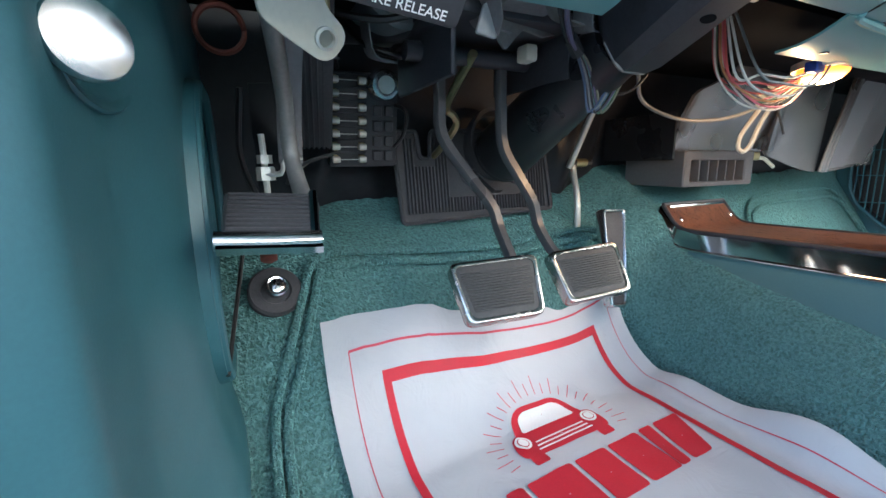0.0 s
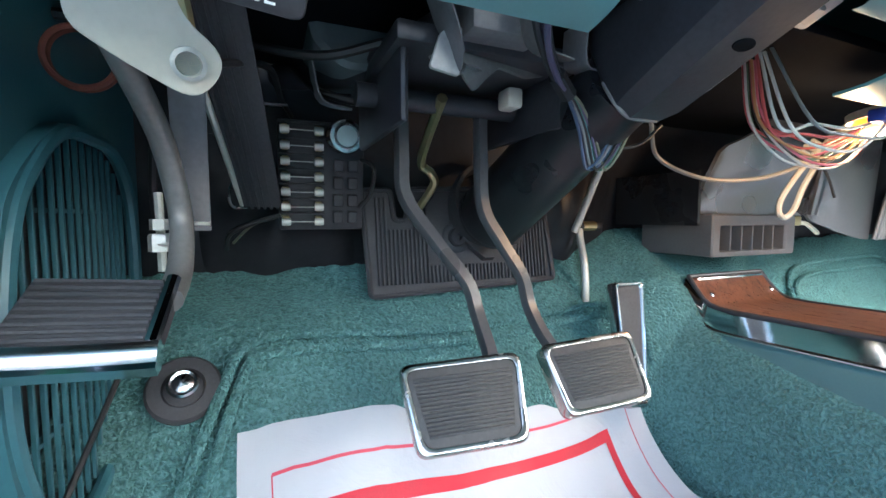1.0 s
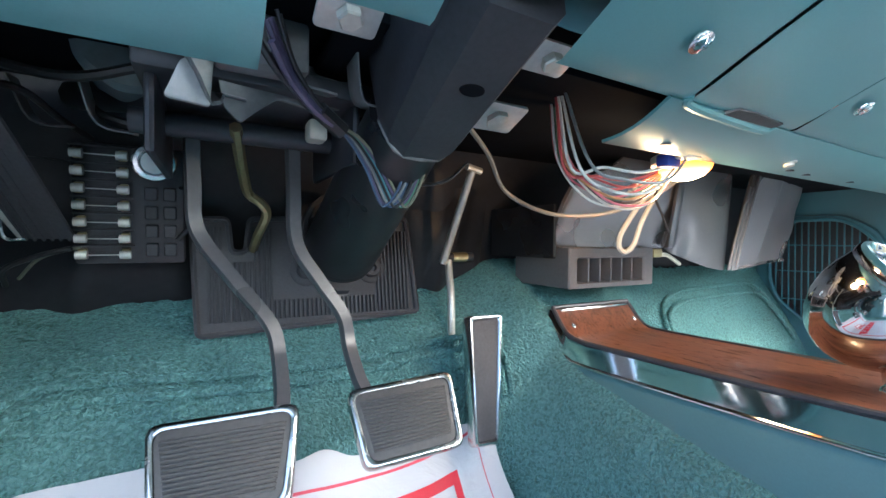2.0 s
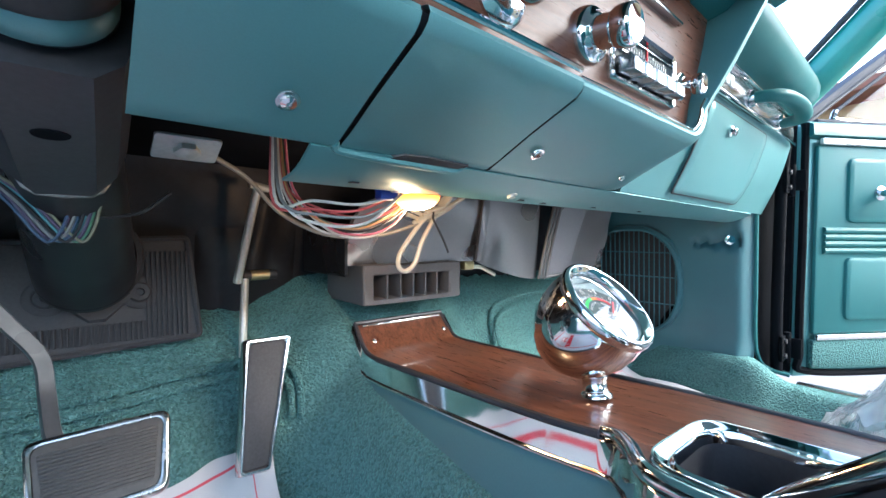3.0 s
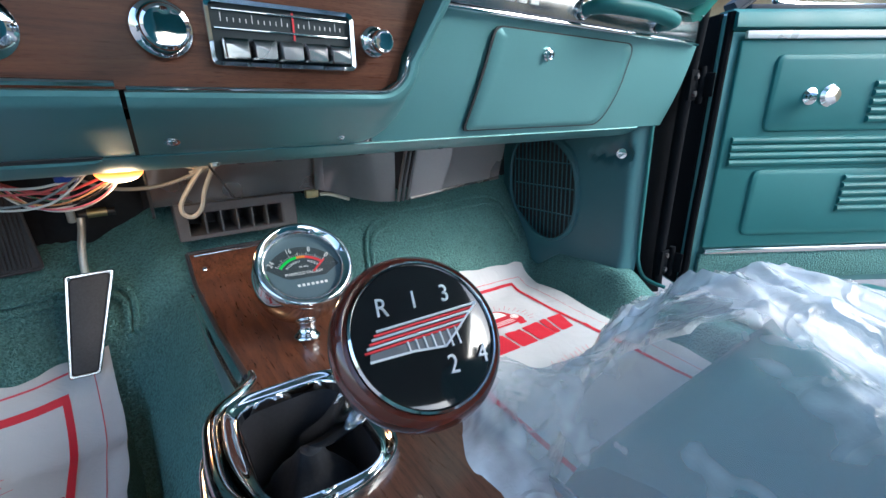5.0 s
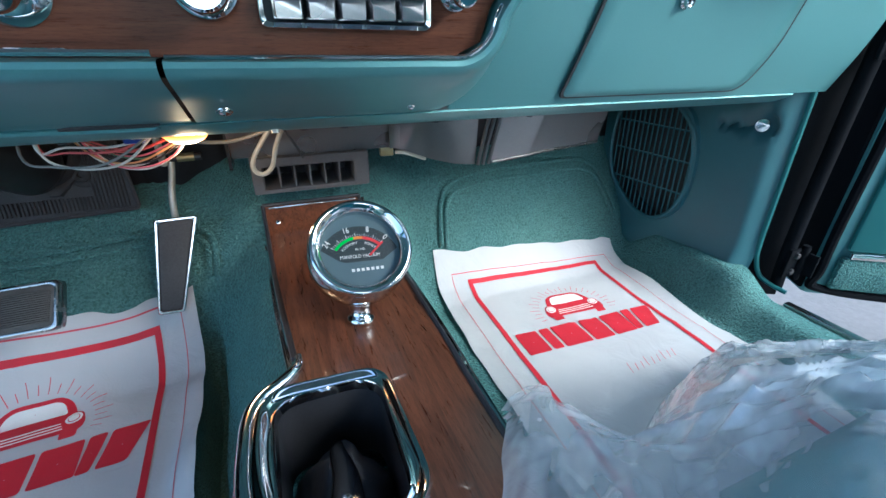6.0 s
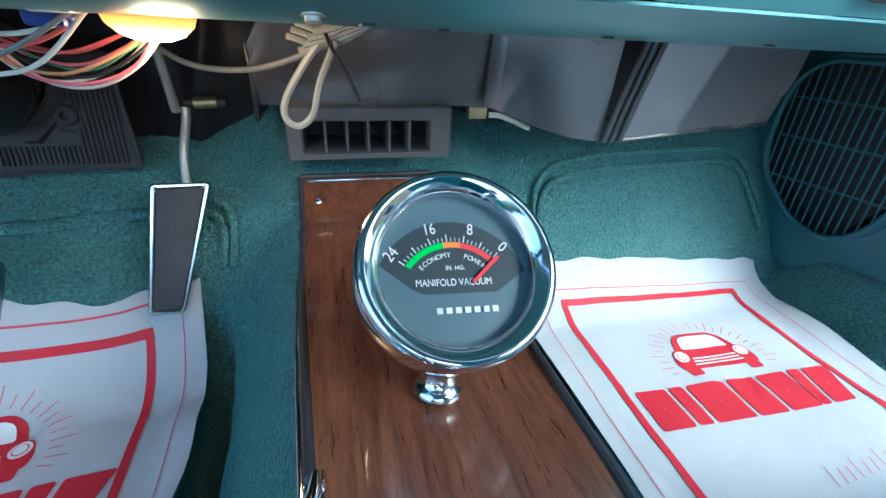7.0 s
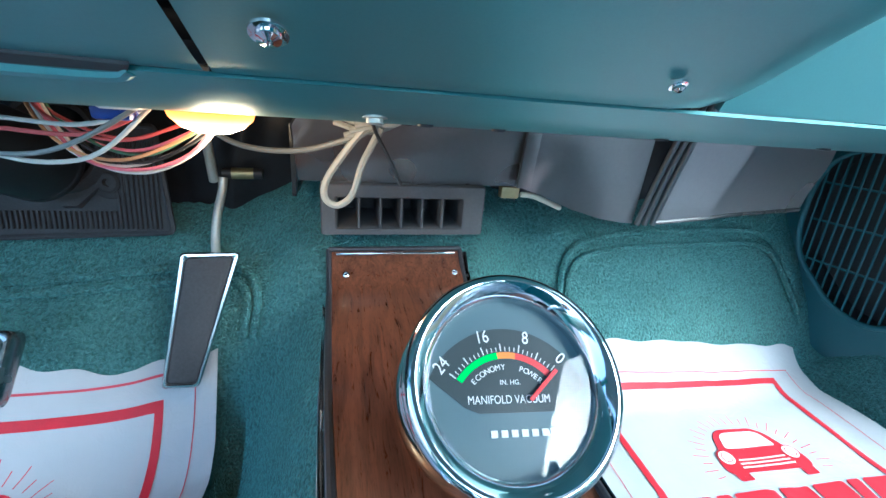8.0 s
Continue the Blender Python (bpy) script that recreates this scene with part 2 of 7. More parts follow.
def film_material():
    """Thin crumpled clear plastic film, milky where it folds."""
    m = material("film", (0.90, 0.92, 0.94), 0.2, 0.0, 0.8, 0.5)
    g = Graph(m)
    v = g.coords()
    wrinkle = g.noise(v, 24, 3, 0.5, 1.2)
    ridge = g.node("ShaderNodeMath")
    ridge.operation = "SUBTRACT"
    g.link(g.noise(v, 11, 2.5, 0.5, 1.3), ridge.inputs[0])
    ridge.inputs[1].default_value = 0.5
    crease = g.node("ShaderNodeMath")
    crease.operation = "ABSOLUTE"
    g.link(ridge.outputs[0], crease.inputs[0])
    fine = g.noise(v, 150, 4, 0.6, 0.8)
    milky = g.noise(v, 7, 4, 0.6, 0.6)
    n = g.bump(fine, 0.38, 0.002)
    n = g.bump(g.span(crease.outputs[0], 0.0, 0.030, 1.0, 0.0), 0.42, 0.003, n)
    g.bump(wrinkle, 0.50, 0.005, n)
    g.rough(g.span(wrinkle, 0.3, 0.7, 0.06, 0.20))
    clear = g.node("ShaderNodeBsdfTransparent")
    clear.inputs["Color"].default_value = (0.95, 0.97, 0.98, 1)
    mix = g.node("ShaderNodeMixShader")
    g.link(g.span(milky, 0.40, 0.58, 0.24, 0.90), mix.inputs[0])
    g.link(clear.outputs[0], mix.inputs[1])
    g.link(g.b.outputs[0], mix.inputs[2])
    out = g.t.nodes["Material Output"]
    g.link(mix.outputs[0], out.inputs["Surface"])
    return m


M["carpet"] = carpet_material()
M["wood_console"] = wood_material("wood_console", (0.155, 0.058, 0.030), (0.045, 0.014, 0.008), (26, 2.0, 26))
M["wood_dash"] = wood_material("wood_dash", (0.130, 0.048, 0.027), (0.060, 0.020, 0.012), (2.0, 26, 30), 0.0)
M["wood_dash"].node_tree.nodes["Principled BSDF"].inputs["Specular IOR Level"].default_value = 0.2
M["paper"] = paper_material()
M["glass"] = glass_material("glass", faces=0.5)
M["dial_glass"] = glass_material("dial_glass", faces=1.0, front=0.024, power=3.0)
M["film"] = film_material()


def glow_material(name, color, strength):
    m = material(name, color, 0.4)
    b = m.node_tree.nodes["Principled BSDF"]
    b.inputs["Emission Color"].default_value = (*color, 1)
    b.inputs["Emission Strength"].default_value = strength
    return m


M["bulb"] = glow_material("bulb", (1.0, 0.36, 0.06), 0.2)
# the bulb stands in the middle of the lens, so that it glows most there
bulb = Graph(M["bulb"])
dist = bulb.node("ShaderNodeVectorMath")
dist.operation = "LENGTH"
bulb.link(bulb.coords((1, 1, 0)), dist.inputs[0])
bulb.link(bulb.span(dist.outputs["Value"], 0.012, 0.0215, 4.0, 0.34), bulb.b.inputs["Emission Strength"])
bulb.link(bulb.ramp(bulb.span(dist.outputs["Value"], 0.012, 0.0215, 0.0, 1.0), [(0.0, (1.0, 0.74, 0.40)), (0.5, (1.0, 0.34, 0.07)), (1.0, (1.0, 0.15, 0.012))]), bulb.b.inputs["Emission Color"])

# ---- mesh tools ----
def finish(name, bm, mat, smooth=40):
    """bmesh to a linked mesh object, smooth but for edges sharper than that angle."""
    me = bpy.data.meshes.new(name)
    bmesh.ops.recalc_face_normals(bm, faces=bm.faces)
    bm.to_mesh(me)
    bm.free()
    if smooth:
        me.polygons.foreach_set("use_smooth", [True] * len(me.polygons))
        me.set_sharp_from_angle(angle=radians(smooth))
    me.materials.append(mat)
    return new(name, me)


def part(name, bm, mat, parent=None, label="", smooth=40):
    ob = finish(name, bm, mat, smooth)
    if parent is not None:
        ob.parent = parent
    if label:
        ob["label"] = label
    return ob


def thing(name, label, category, group="", kind="", at=(0, 0, 0)):
    ob = new(name)
    ob.empty_display_size = 0.02
    ob.matrix_basis = Matrix.Translation(at)
    return tagged(ob, label, category, group, kind)


def box(lo, hi, bevel=0.0, m=None, seg=2):
    bm = bmesh.new()
    bmesh.ops.create_cube(bm, size=1.0)
    c, s = [(a + b) / 2 for a, b in zip(lo, hi)], [b - a for a, b in zip(lo, hi)]
    for v in bm.verts:
        v.co = Vector([v.co[i] * s[i] + c[i] for i in range(3)])
    if bevel:
        bmesh.ops.bevel(bm, geom=bm.edges[:], offset=bevel, segments=seg, profile=0.5, affect="EDGES")
    if m is not None:
        bm.transform(m)
    return bm


def join(*bms):
    out = bmesh.new()
    for b in bms:
        me = bpy.data.meshes.new("join")
        b.to_mesh(me)
        b.free()
        out.from_mesh(me)
        bpy.data.meshes.remove(me)
    return out


def rounded(points, r, seg=5):
    """A closed 2D outline with rounded corners; r: one radius, or one for each corner."""
    out, n = [], len(points)
    for i, p in enumerate(points):
        p = Vector(p[:2])
        a, b = Vector(points[i - 1][:2]), Vector(points[(i + 1) % n][:2])
        rad = r[i] if hasattr(r, "__len__") else r
        if rad <= 0:
            out.append(p)
            continue
        u, w = (a - p), (b - p)
        d = min(rad, u.length * 0.48, w.length * 0.48)
        s, t = p + u.normalized() * d, p + w.normalized() * d
        for k in range(seg + 1):
            f = k / seg
            out.append((1 - f) ** 2 * s + 2 * f * (1 - f) * p + f * f * t)
    return out


def loft(rings, closed=True, caps=True):
    """Skin over rings of equal length; closed: each ring is a loop."""
    bm = bmesh.new()
    rows = [[bm.verts.new(p) for p in ring] for ring in rings]
    n = len(rows[0])
    for a, b in zip(rows, rows[1:]):
        for i in range(n if closed else n - 1):
            j = (i + 1) % n
            if len({a[i], a[j], b[j], b[i]}) == 4:
                bm.faces.new((a[i], a[j], b[j], b[i]))
    if caps and closed:
        bm.faces.new(rows[0][::-1])
        bm.faces.new(rows[-1])
    return bm


def plate(outline, thick, m=None, bevel=0.0):
    """A flat plate: the 2D outline in xy, from z = 0 to thick, with an eased upper edge."""
    pts = [Vector((p[0], p[1])) for p in outline]
    rings = [[(p.x, p.y, 0) for p in pts]]
    if bevel:
        c = sum(pts, Vector((0, 0))) / len(pts)
        rings.append([(p.x, p.y, thick - bevel) for p in pts])
        rings.append([(p.x - (p - c).normalized().x * bevel * 0.3, p.y - (p - c).normalized().y * bevel * 0.3, thick - bevel * 0.3) for p in pts])
        rings.append([(p.x - (p - c).normalized().x * bevel, p.y - (p - c).normalized().y * bevel, thick) for p in pts])
    else:
        rings.append([(p.x, p.y, thick) for p in pts])
    bm = loft(rings)
    if m is not None:
        bm.transform(m)
    return bm


def spline(points, per=8):
    """A smooth line through the points."""
    p = [Vector(q) for q in points]
    if len(p) < 3:
        return p
    p = [2 * p[0] - p[1], *p, 2 * p[-1] - p[-2]]
    out = []
    for i in range(1, len(p) - 2):
        for k in range(per):
            t = k / per
            out.append(0.5 * (2 * p[i] + (p[i + 1] - p[i - 1]) * t + (2 * p[i - 1] - 5 * p[i] + 4 * p[i + 1] - p[i + 2]) * t * t + (3 * p[i] - p[i - 1] - 3 * p[i + 1] + p[i + 2]) * t ** 3))
    out.append(p[-2])
    return out


def tube(points, radius, seg=10, per=8, closed=False, flat=1.0):
    """A round bar along a smooth line; radius: one value, or one for each given point. flat squeezes the section."""
    path = spline(points, per) if per > 1 else [Vector(p) for p in points]
    n = len(path)
    rad = [radius] * n
    if hasattr(radius, "__len__"):
        rad = [float(q) for q in np.interp(np.linspace(0, len(points) - 1, n), range(len(points)), radius)]
    rings, up = [], None
    for i, p in enumerate(path):
        d = (path[min(i + 1, n - 1)] - path[max(i - 1, 0)]).normalized()
        if up is None:
            up = Vector((0, 0, 1)) if abs(d.z) < 0.9 else Vector((1, 0, 0))
        side = d.cross(up).normalized()
        up = side.cross(d).normalized()
        rings.append([p + rad[i] * (math.cos(a) * side + flat * math.sin(a) * up) for a in (2 * math.pi * k / seg for k in range(seg))])
    return loft(rings)


def ribbon(points, width, thick, wide=(1, 0, 0), per=6):
    """A flat bar along a smooth line, its broad side along wide."""
    path = spline(points, per) if per > 1 else [Vector(p) for p in points]
    rings, w = [], Vector(wide).normalized()
    for i, p in enumerate(path):
        d = (path[min(i + 1, len(path) - 1)] - path[max(i - 1, 0)]).normalized()
        up = w.cross(d).normalized()
        side = d.cross(up).normalized()
        a, b = side * width / 2, up * thick / 2
        rings.append([p + a - b * 0.5, p + a * 0.86 - b, p - a * 0.86 - b, p - a - b * 0.5, p - a + b * 0.5, p - a * 0.86 + b, p + a * 0.86 + b, p + a + b * 0.5])
    return loft(rings)


def lathe(profile, m=None, seg=48, caps=True):
    """Turns (radius, height) pairs round z."""
    rings = [[(r * math.cos(a), r * math.sin(a), h) for a in (2 * math.pi * k / seg for k in range(seg))] for r, h in profile]
    bm = loft(rings, True, caps)
    if m is not None:
        bm.transform(m)
    return bm


def aim(at, axis, up=(0, 0, 1)):
    """A pose whose z runs along axis and whose y leans to up."""
    z = Vector(axis).normalized()
    x = Vector(up).cross(z)
    x = x.normalized() if x.length > 1e-5 else Vector((1, 0, 0))
    y = z.cross(x)
    return Matrix.Translation(at) @ Matrix((x, y, z)).transposed().to_4x4()


def sheet(f, us, vs, thick=0.0):
    """A surface f(u, v) over a grid, as a bmesh; thick gives it a back."""
    bm = bmesh.new()
    rows = [[bm.verts.new(f(u, v)) for u in us] for v in vs]
    for a, b in zip(rows, rows[1:]):
        for i in range(len(us) - 1):
            bm.faces.new((a[i], a[i + 1], b[i + 1], b[i]))
    if thick:
        bm.normal_update()
        back = [[bm.verts.new(v.co - v.normal * thick) for v in row] for row in rows]
        for a, b in zip(back, back[1:]):
            for i in range(len(us) - 1):
                bm.faces.new((a[i], b[i], b[i + 1], a[i + 1]))
        loop = lambda g: [*g[0], *[r[-1] for r in g[1:]], *g[-1][-2::-1], *[r[0] for r in g[-2:0:-1]]]
        p, q = loop(rows), loop(back)
        for i in range(len(p)):
            j = (i + 1) % len(p)
            bm.faces.new((p[i], q[i], q[j], p[j]))
    return bm


def lettering(name, text, size, m, mat, parent, depth=0.0003, squeeze=1.0, label=""):
    """Letters of the built-in font, centred on the pose m."""
    c = bpy.data.curves.new(name, "FONT")
    c.body, c.size, c.extrude, c.align_x, c.align_y = text, size, depth, "CENTER", "CENTER"
    tmp = bpy.data.objects.new(name, c)
    me = bpy.data.meshes.new_from_object(tmp)
    bpy.data.objects.remove(tmp)
    bpy.data.curves.remove(c)
    me.transform(m @ Matrix.Diagonal((squeeze, 1, 1, 1)))
    me.name = name
    me.materials.clear()
    me.materials.append(mat)
    ob = new(name, me)
    ob.parent = parent
    if label:
        ob["label"] = label
    return ob


def screw(parent, at, axis, r=0.004, mat=None, name="screw"):
    """A domed screw head with a cross recess."""
    prof = [(r, 0), (r, r * 0.25), (r * 0.8, r * 0.5), (r * 0.42, r * 0.64), (r * 0.4, r * 0.35), (0.0001, r * 0.3)]
    return part(name, lathe(prof, aim(at, axis), 16), mat or M["chrome"], parent)


def smoothstep(a, b, x):
    t = min(1.0, max(0.0, (x - a) / (b - a)))
    return t * t * (3 - 2 * t)

# ---- shape of the floor pan ----
MID = 0.685


def floor_z(x, y, gaps=True):
    """Height of the floor: flat, then the toe board, with the tunnel between the two footwells."""
    # the toe board comes nearer towards the driver's outer side
    yl = y + 0.03 * (1 - smoothstep(0.06, 0.40, x)) * smoothstep(0.56, 0.47, y)
    left = float(np.interp(yl, (0.355, 0.385, 0.405, 0.420, 0.440, 0.455, 0.530, 0.600), (0.0, 0.016, 0.038, 0.060, 0.108, 0.137, 0.213, 0.262)))
    right = float(np.interp(y, (0.385, 0.420, 0.438, 0.455, 0.520, 0.600), (0.0, 0.016, 0.038, 0.070, 0.185, 0.325)))
    w = smoothstep(0.50, 0.85, x)
    z = left * (1 - w) + right * w
    h = float(np.interp(y, (-1.0, 0.05, 0.184, 0.40, 0.43, 0.455, 0.520, 0.600), (0.075, 0.085, 0.105, 0.152, 0.166, 0.206, 0.255, 0.300)))
    top = float(np.interp(y, (0.2, 0.46, 0.55), (0.075, 0.085, 0.10)))
    k = 1 - smoothstep(top, top + 0.105, abs(x - MID))
    # deep groove sunk only to hold dark shade between floor mat and tunnel
    edge = float(np.interp(y, (0.10, 0.45), (0.516, 0.503)))
    gap = 0.12 * smoothstep(0.474, 0.480, x) * smoothstep(edge + 0.006, edge, x) * smoothstep(0.44, 0.40, y)
    return max(z, z + (h - z) * k) - (gap if gaps else 0.0)

# ---- the setting ----
def ground():
    s = 400.0
    bm = sheet(lambda u, v: (u, v, -0.36), (-s, -30, -8, 0, 8, 30, s), (-s, -30, -8, 0, 8, 30, s))
    tagged(part("ground", bm, M["concrete"]), "pale grey concrete drive outside the car", "ground", kind="structure")


def carpet():
    xs = [-0.058 + 1.478 * i / 246 for i in range(247)]
    ys = [-1.4 + 0.05 * i for i in range(25)] + [-0.15 + 0.006 * i for i in range(117)]
    rnd = random.Random(3)

    def f(x, y):
        ragged = y >= 0.545
        if y > 0.48:
            y = 0.48 + (y - 0.48) * (1.40 - 0.14 * smoothstep(0.45, 1.0, x))
        if ragged:
            y += rnd.uniform(-0.0018, 0.0018)
        z = floor_z(x, y)
        # the sill rises outside the footwells
        if y < 0.30:
            z += 0.045 * smoothstep(0.30, 0.16, y) * smoothstep(0.01, -0.05, x)
        if y < 0.44:
            z += (0.045 + 0.040 * smoothstep(0.12, 0.20, y)) * smoothstep(0.46, 0.36, y) * smoothstep(1.325, 1.388, x)
        return (x, y, z + 0.0015 * noise.noise((x * 40, y * 40, 0.3)) + 0.004 * noise.noise((x * 9, y * 9, 2.0)))

    bm = sheet(f, xs, ys, 0.006)
    ob = tagged(part("floor", bm, M["carpet"], smooth=80), "teal loop pile carpet over floor, toe board and tunnel", "carpet", kind="structure")
    # raised welts pressed into the carpet round the foot pads
    welts = {
        "driver": [(0.012, 0.26), (0.012, 0.31), (0.013, 0.352), (0.016, 0.385), (0.032, 0.404), (0.047, 0.423), (0.056, 0.441), (0.064, 0.457), (0.078, 0.465), (0.117, 0.467), (0.17, 0.468), (0.24, 0.471), (0.322, 0.478), (0.403, 0.486), (0.470, 0.489), (0.495, 0.487), (0.512, 0.475), (0.518, 0.457), (0.514, 0.440)],
        "passenger": [(0.917, 0.461), (0.925, 0.489), (0.936, 0.508), (0.965, 0.520), (1.031, 0.526), (1.15, 0.528), (1.262, 0.529), (1.300, 0.524), (1.319, 0.516), (1.338, 0.491), (1.352, 0.467)],
    }
    for pts in welts.values():
        for side in (-1, 1):
            row = []
            for k, (x, y) in enumerate(pts):
                p, q = pts[max(k - 1, 0)], pts[min(k + 1, len(pts) - 1)]
                n = Vector((p[1] - q[1], q[0] - p[0])).normalized() * 0.0054 * side
                row.append((x + n.x, y + n.y, floor_z(x + n.x, y + n.y) + 0.0104))
            part("carpet_welt", tube(row, 0.0044, 8, 5), M["carpet"], ob, "pressed welt in the carpet")


def firewall():
    """Dark insulated bulkhead with soft mouldings."""
    def f(x, z):
        y = 0.586 - (z - 0.2) * 0.16
        y += 0.012 * noise.noise((x * 5, z * 6, 1.0)) + 0.0035 * noise.noise((x * 17, z * 17, 4.0))
        y -= 0.006 * smoothstep(0.07, 0.0, abs(x - 0.475)) * smoothstep(0.2, 0.3, z)
        return (x, y, z)
    bm = sheet(f, [-0.08 + 1.54 * i / 120 for i in range(121)], [0.12 + 0.52 * i / 46 for i in range(47)], 0.01)
    tagged(part("wall_north", bm, M["dark_mat"], smooth=80), "black insulated bulkhead behind the pedals", "bulkhead", kind="structure")
    for x0, x1 in ((0.43, 0.56), (0.02, 0.18)):
        bm = sheet(lambda u, v: (x0 + (x1 - x0) * u, 0.584 - 0.03 * v - 0.016 * math.sin(math.pi * u) ** 0.7 * math.sin(math.pi * min(1, v * 1.1)) - 0.010 * math.exp(-((u - 0.35 - 0.3 * v) / 0.12) ** 2), 0.222 + 0.16 * v + 0.01 * noise.noise((u * 3, v * 3, x0))), [i / 28 for i in range(29)], [i / 24 for i in range(25)], 0.004)
        tagged(part("insulation_pad", bm, M["dark_mat"], smooth=80), "black moulded insulation pad on the bulkhead", "insulation", kind="structure")


def kick_panel(side):
    """Moulded side panel of a footwell, with its vent grille and a chrome vent knob. side: 1 passenger, -1 driver."""
    xp = 1.404 if side > 0 else -0.046
    sgn = side
    k = thing("kick_panel", "teal moulded plastic kick panel with an oval vent grille", "kick panel", "kick panels", at=(xp, 0.33, 0.06))
    inv = Matrix.Translation((-xp, -0.33, -0.06))
    back = 0.190 if side > 0 else 0.150
    cy, cz, ry, rz = (0.425, 0.238, 0.098, 0.127) if side > 0 else (0.411, 0.234, 0.098, 0.118)

    def lean(y, z):
        """How far the moulding stands in towards the footwell."""
        return 0.05 * max(0.0, z - 0.1) + 0.1 * max(0.0, y - 0.22) if side > 0 else 0.020 * smoothstep(0.225, 0.315, y)

    def settle(bm):
        for v in bm.verts:
            v.co.x -= sgn * lean(v.co.y, v.co.z)
        bm.transform(inv)

    def outline(scale, n=40):
        """Rounded eight-sided vent opening."""
        pts = [(-0.55, 1), (0.35, 1), (0.86, 0.62), (1, 0.2), (1, -0.35), (0.75, -0.8), (0.35, -1), (-0.2, -0.92), (-0.85, -0.45), (-1, -0.1), (-1, 0.45), (-0.88, 0.8)]
        return [(cy - p[0] * ry * scale, cz + p[1] * rz * scale) for p in rounded(pts, 0.3, 8)]

    # panel face: rings outward from the vent opening to the panel's border
    def border(p):
        d = Vector((p[0] - cy, p[1] - cz))
        best = 9.0
        for a, lim in ((0, back - cy), (0, 0.552 - cy), (1, (0.56 if side > 0 else 0.445) - cz), (1, 0.030 - cz)):
            if abs(d[a]) > 1e-6 and d[a] * lim > 0:
                best = min(best, lim / d[a])
        return (cy + d.x * best, cz + d.y * best)

    rim = outline(1.0)
    rings = []
    for t in (0.0, 0.04, 0.05, *[0.08 + 0.92 * i / 40 for i in range(41)]):
        ring = []
        for p in rim:
            q = border(p)
            y, z = p[0] + (q[0] - p[0]) * t, p[1] + (q[1] - p[1]) * t
            x = xp
            # lip round the opening, dimple at the knob, rounded door edge
            x -= sgn * 0.007 * (1 if t <= 0.04 else 0.0)
            tail = max(0.0, min(1.0, (y - 0.226) / 0.074)) if side > 0 else 0.0
            dk = math.hypot(y - 0.226 - 0.074 * tail, z - 0.341 + 0.010 * tail) if side > 0 else math.hypot(y - 0.228, (z - 0.341) / 0.75)
            rd = 0.020 * (1 - 0.72 * tail) if side > 0 else 0.030
            x += sgn * (0.018 * (1 - 0.5 * tail) if side > 0 else 0.010) * smoothstep(rd, rd * 0.45, dk)
            x += sgn * 0.030 * smoothstep(back + 0.035, back, y) ** 2
            x -= sgn * 0.012 * smoothstep(0.13, 0.05, z)
            ring.append((x, y, z))
        rings.append(ring)
    bm = loft(rings, True, False)
    settle(bm)
    part("panel", bm, M["teal_plastic"], k, smooth=60)
    # rolled bead along the door opening
    edge = [(xp + sgn * dx, back + dy, z) for dx, dy, z in ((0.030, 0, 0.55 if side > 0 else 0.42), (0.030, 0, 0.25), (0.031, 0, 0.13), (0.036, -0.003, 0.092), (0.046, -0.012, 0.066), (0.057, -0.032, 0.054), (0.062, -0.055, 0.050))]
    bm = tube(edge, 0.0042, 8)
    settle(bm)
    part("edge_welt", bm, M["teal_vinyl"], k, "rolled teal welt on the door edge")
    bm = tube([(xp - sgn * 0.006, p[0], p[1]) for p in [*rim, rim[0]]], 0.0045, 8, 1)
    settle(bm)
    g = part("grille", bm, M["teal_plastic"], k, "raised rim of the vent")
    mid_y, mid_z = sum(p[0] for p in rim) / len(rim), sum(p[1] for p in rim) / len(rim)
    def duct(x, k):
        return [(x, mid_y + (p[0] - mid_y) * k, mid_z + (p[1] - mid_z) * k) for p in rim]
    bm = loft([duct(xp + sgn * 0.0015, 1.03), duct(xp + sgn * 0.045, 1.03), duct(xp + sgn * 0.046, 0.5), duct(xp + sgn * 0.046, 0.02)], True, False)
    settle(bm)
    part("duct_back", bm, M["black_plastic"], k, "black air duct behind the grille")
    n = 16
    for i in range(n):
        y = cy + ry * (-0.9 + 1.8 * i / (n - 1))
        zs = [p[1] for p, q in zip(rim, rim[1:] + rim[:1]) for p in ([(p[0] + (q[0] - p[0]) * (y - p[0]) / (q[0] - p[0]), p[1] + (q[1] - p[1]) * (y - p[0]) / (q[0] - p[0]))] if (p[0] - y) * (q[0] - y) < 0 else [])]
        if len(zs) < 2:
            continue
        bm = box((xp - 0.0014, y - 0.0012, min(zs)), (xp + 0.0014, y + 0.0012, max(zs)), 0.0005, seg=1)
        settle(bm)
        part("slat", bm, M["teal_plastic"], g)
    for z in (cz - 0.055, cz + 0.01, cz + 0.07):
        bm = box((xp + sgn * 0.003 - 0.002, cy - ry * 0.93, z - 0.0013), (xp + sgn * 0.003 + 0.002, cy + ry * 0.93, z + 0.0013))
        settle(bm)
        part("cross_bar", bm, M["teal_plastic"], g)
    # chrome vent knob in its oval cup
    ky, kz = (0.234, 0.340) if side > 0 else (0.216, 0.328)
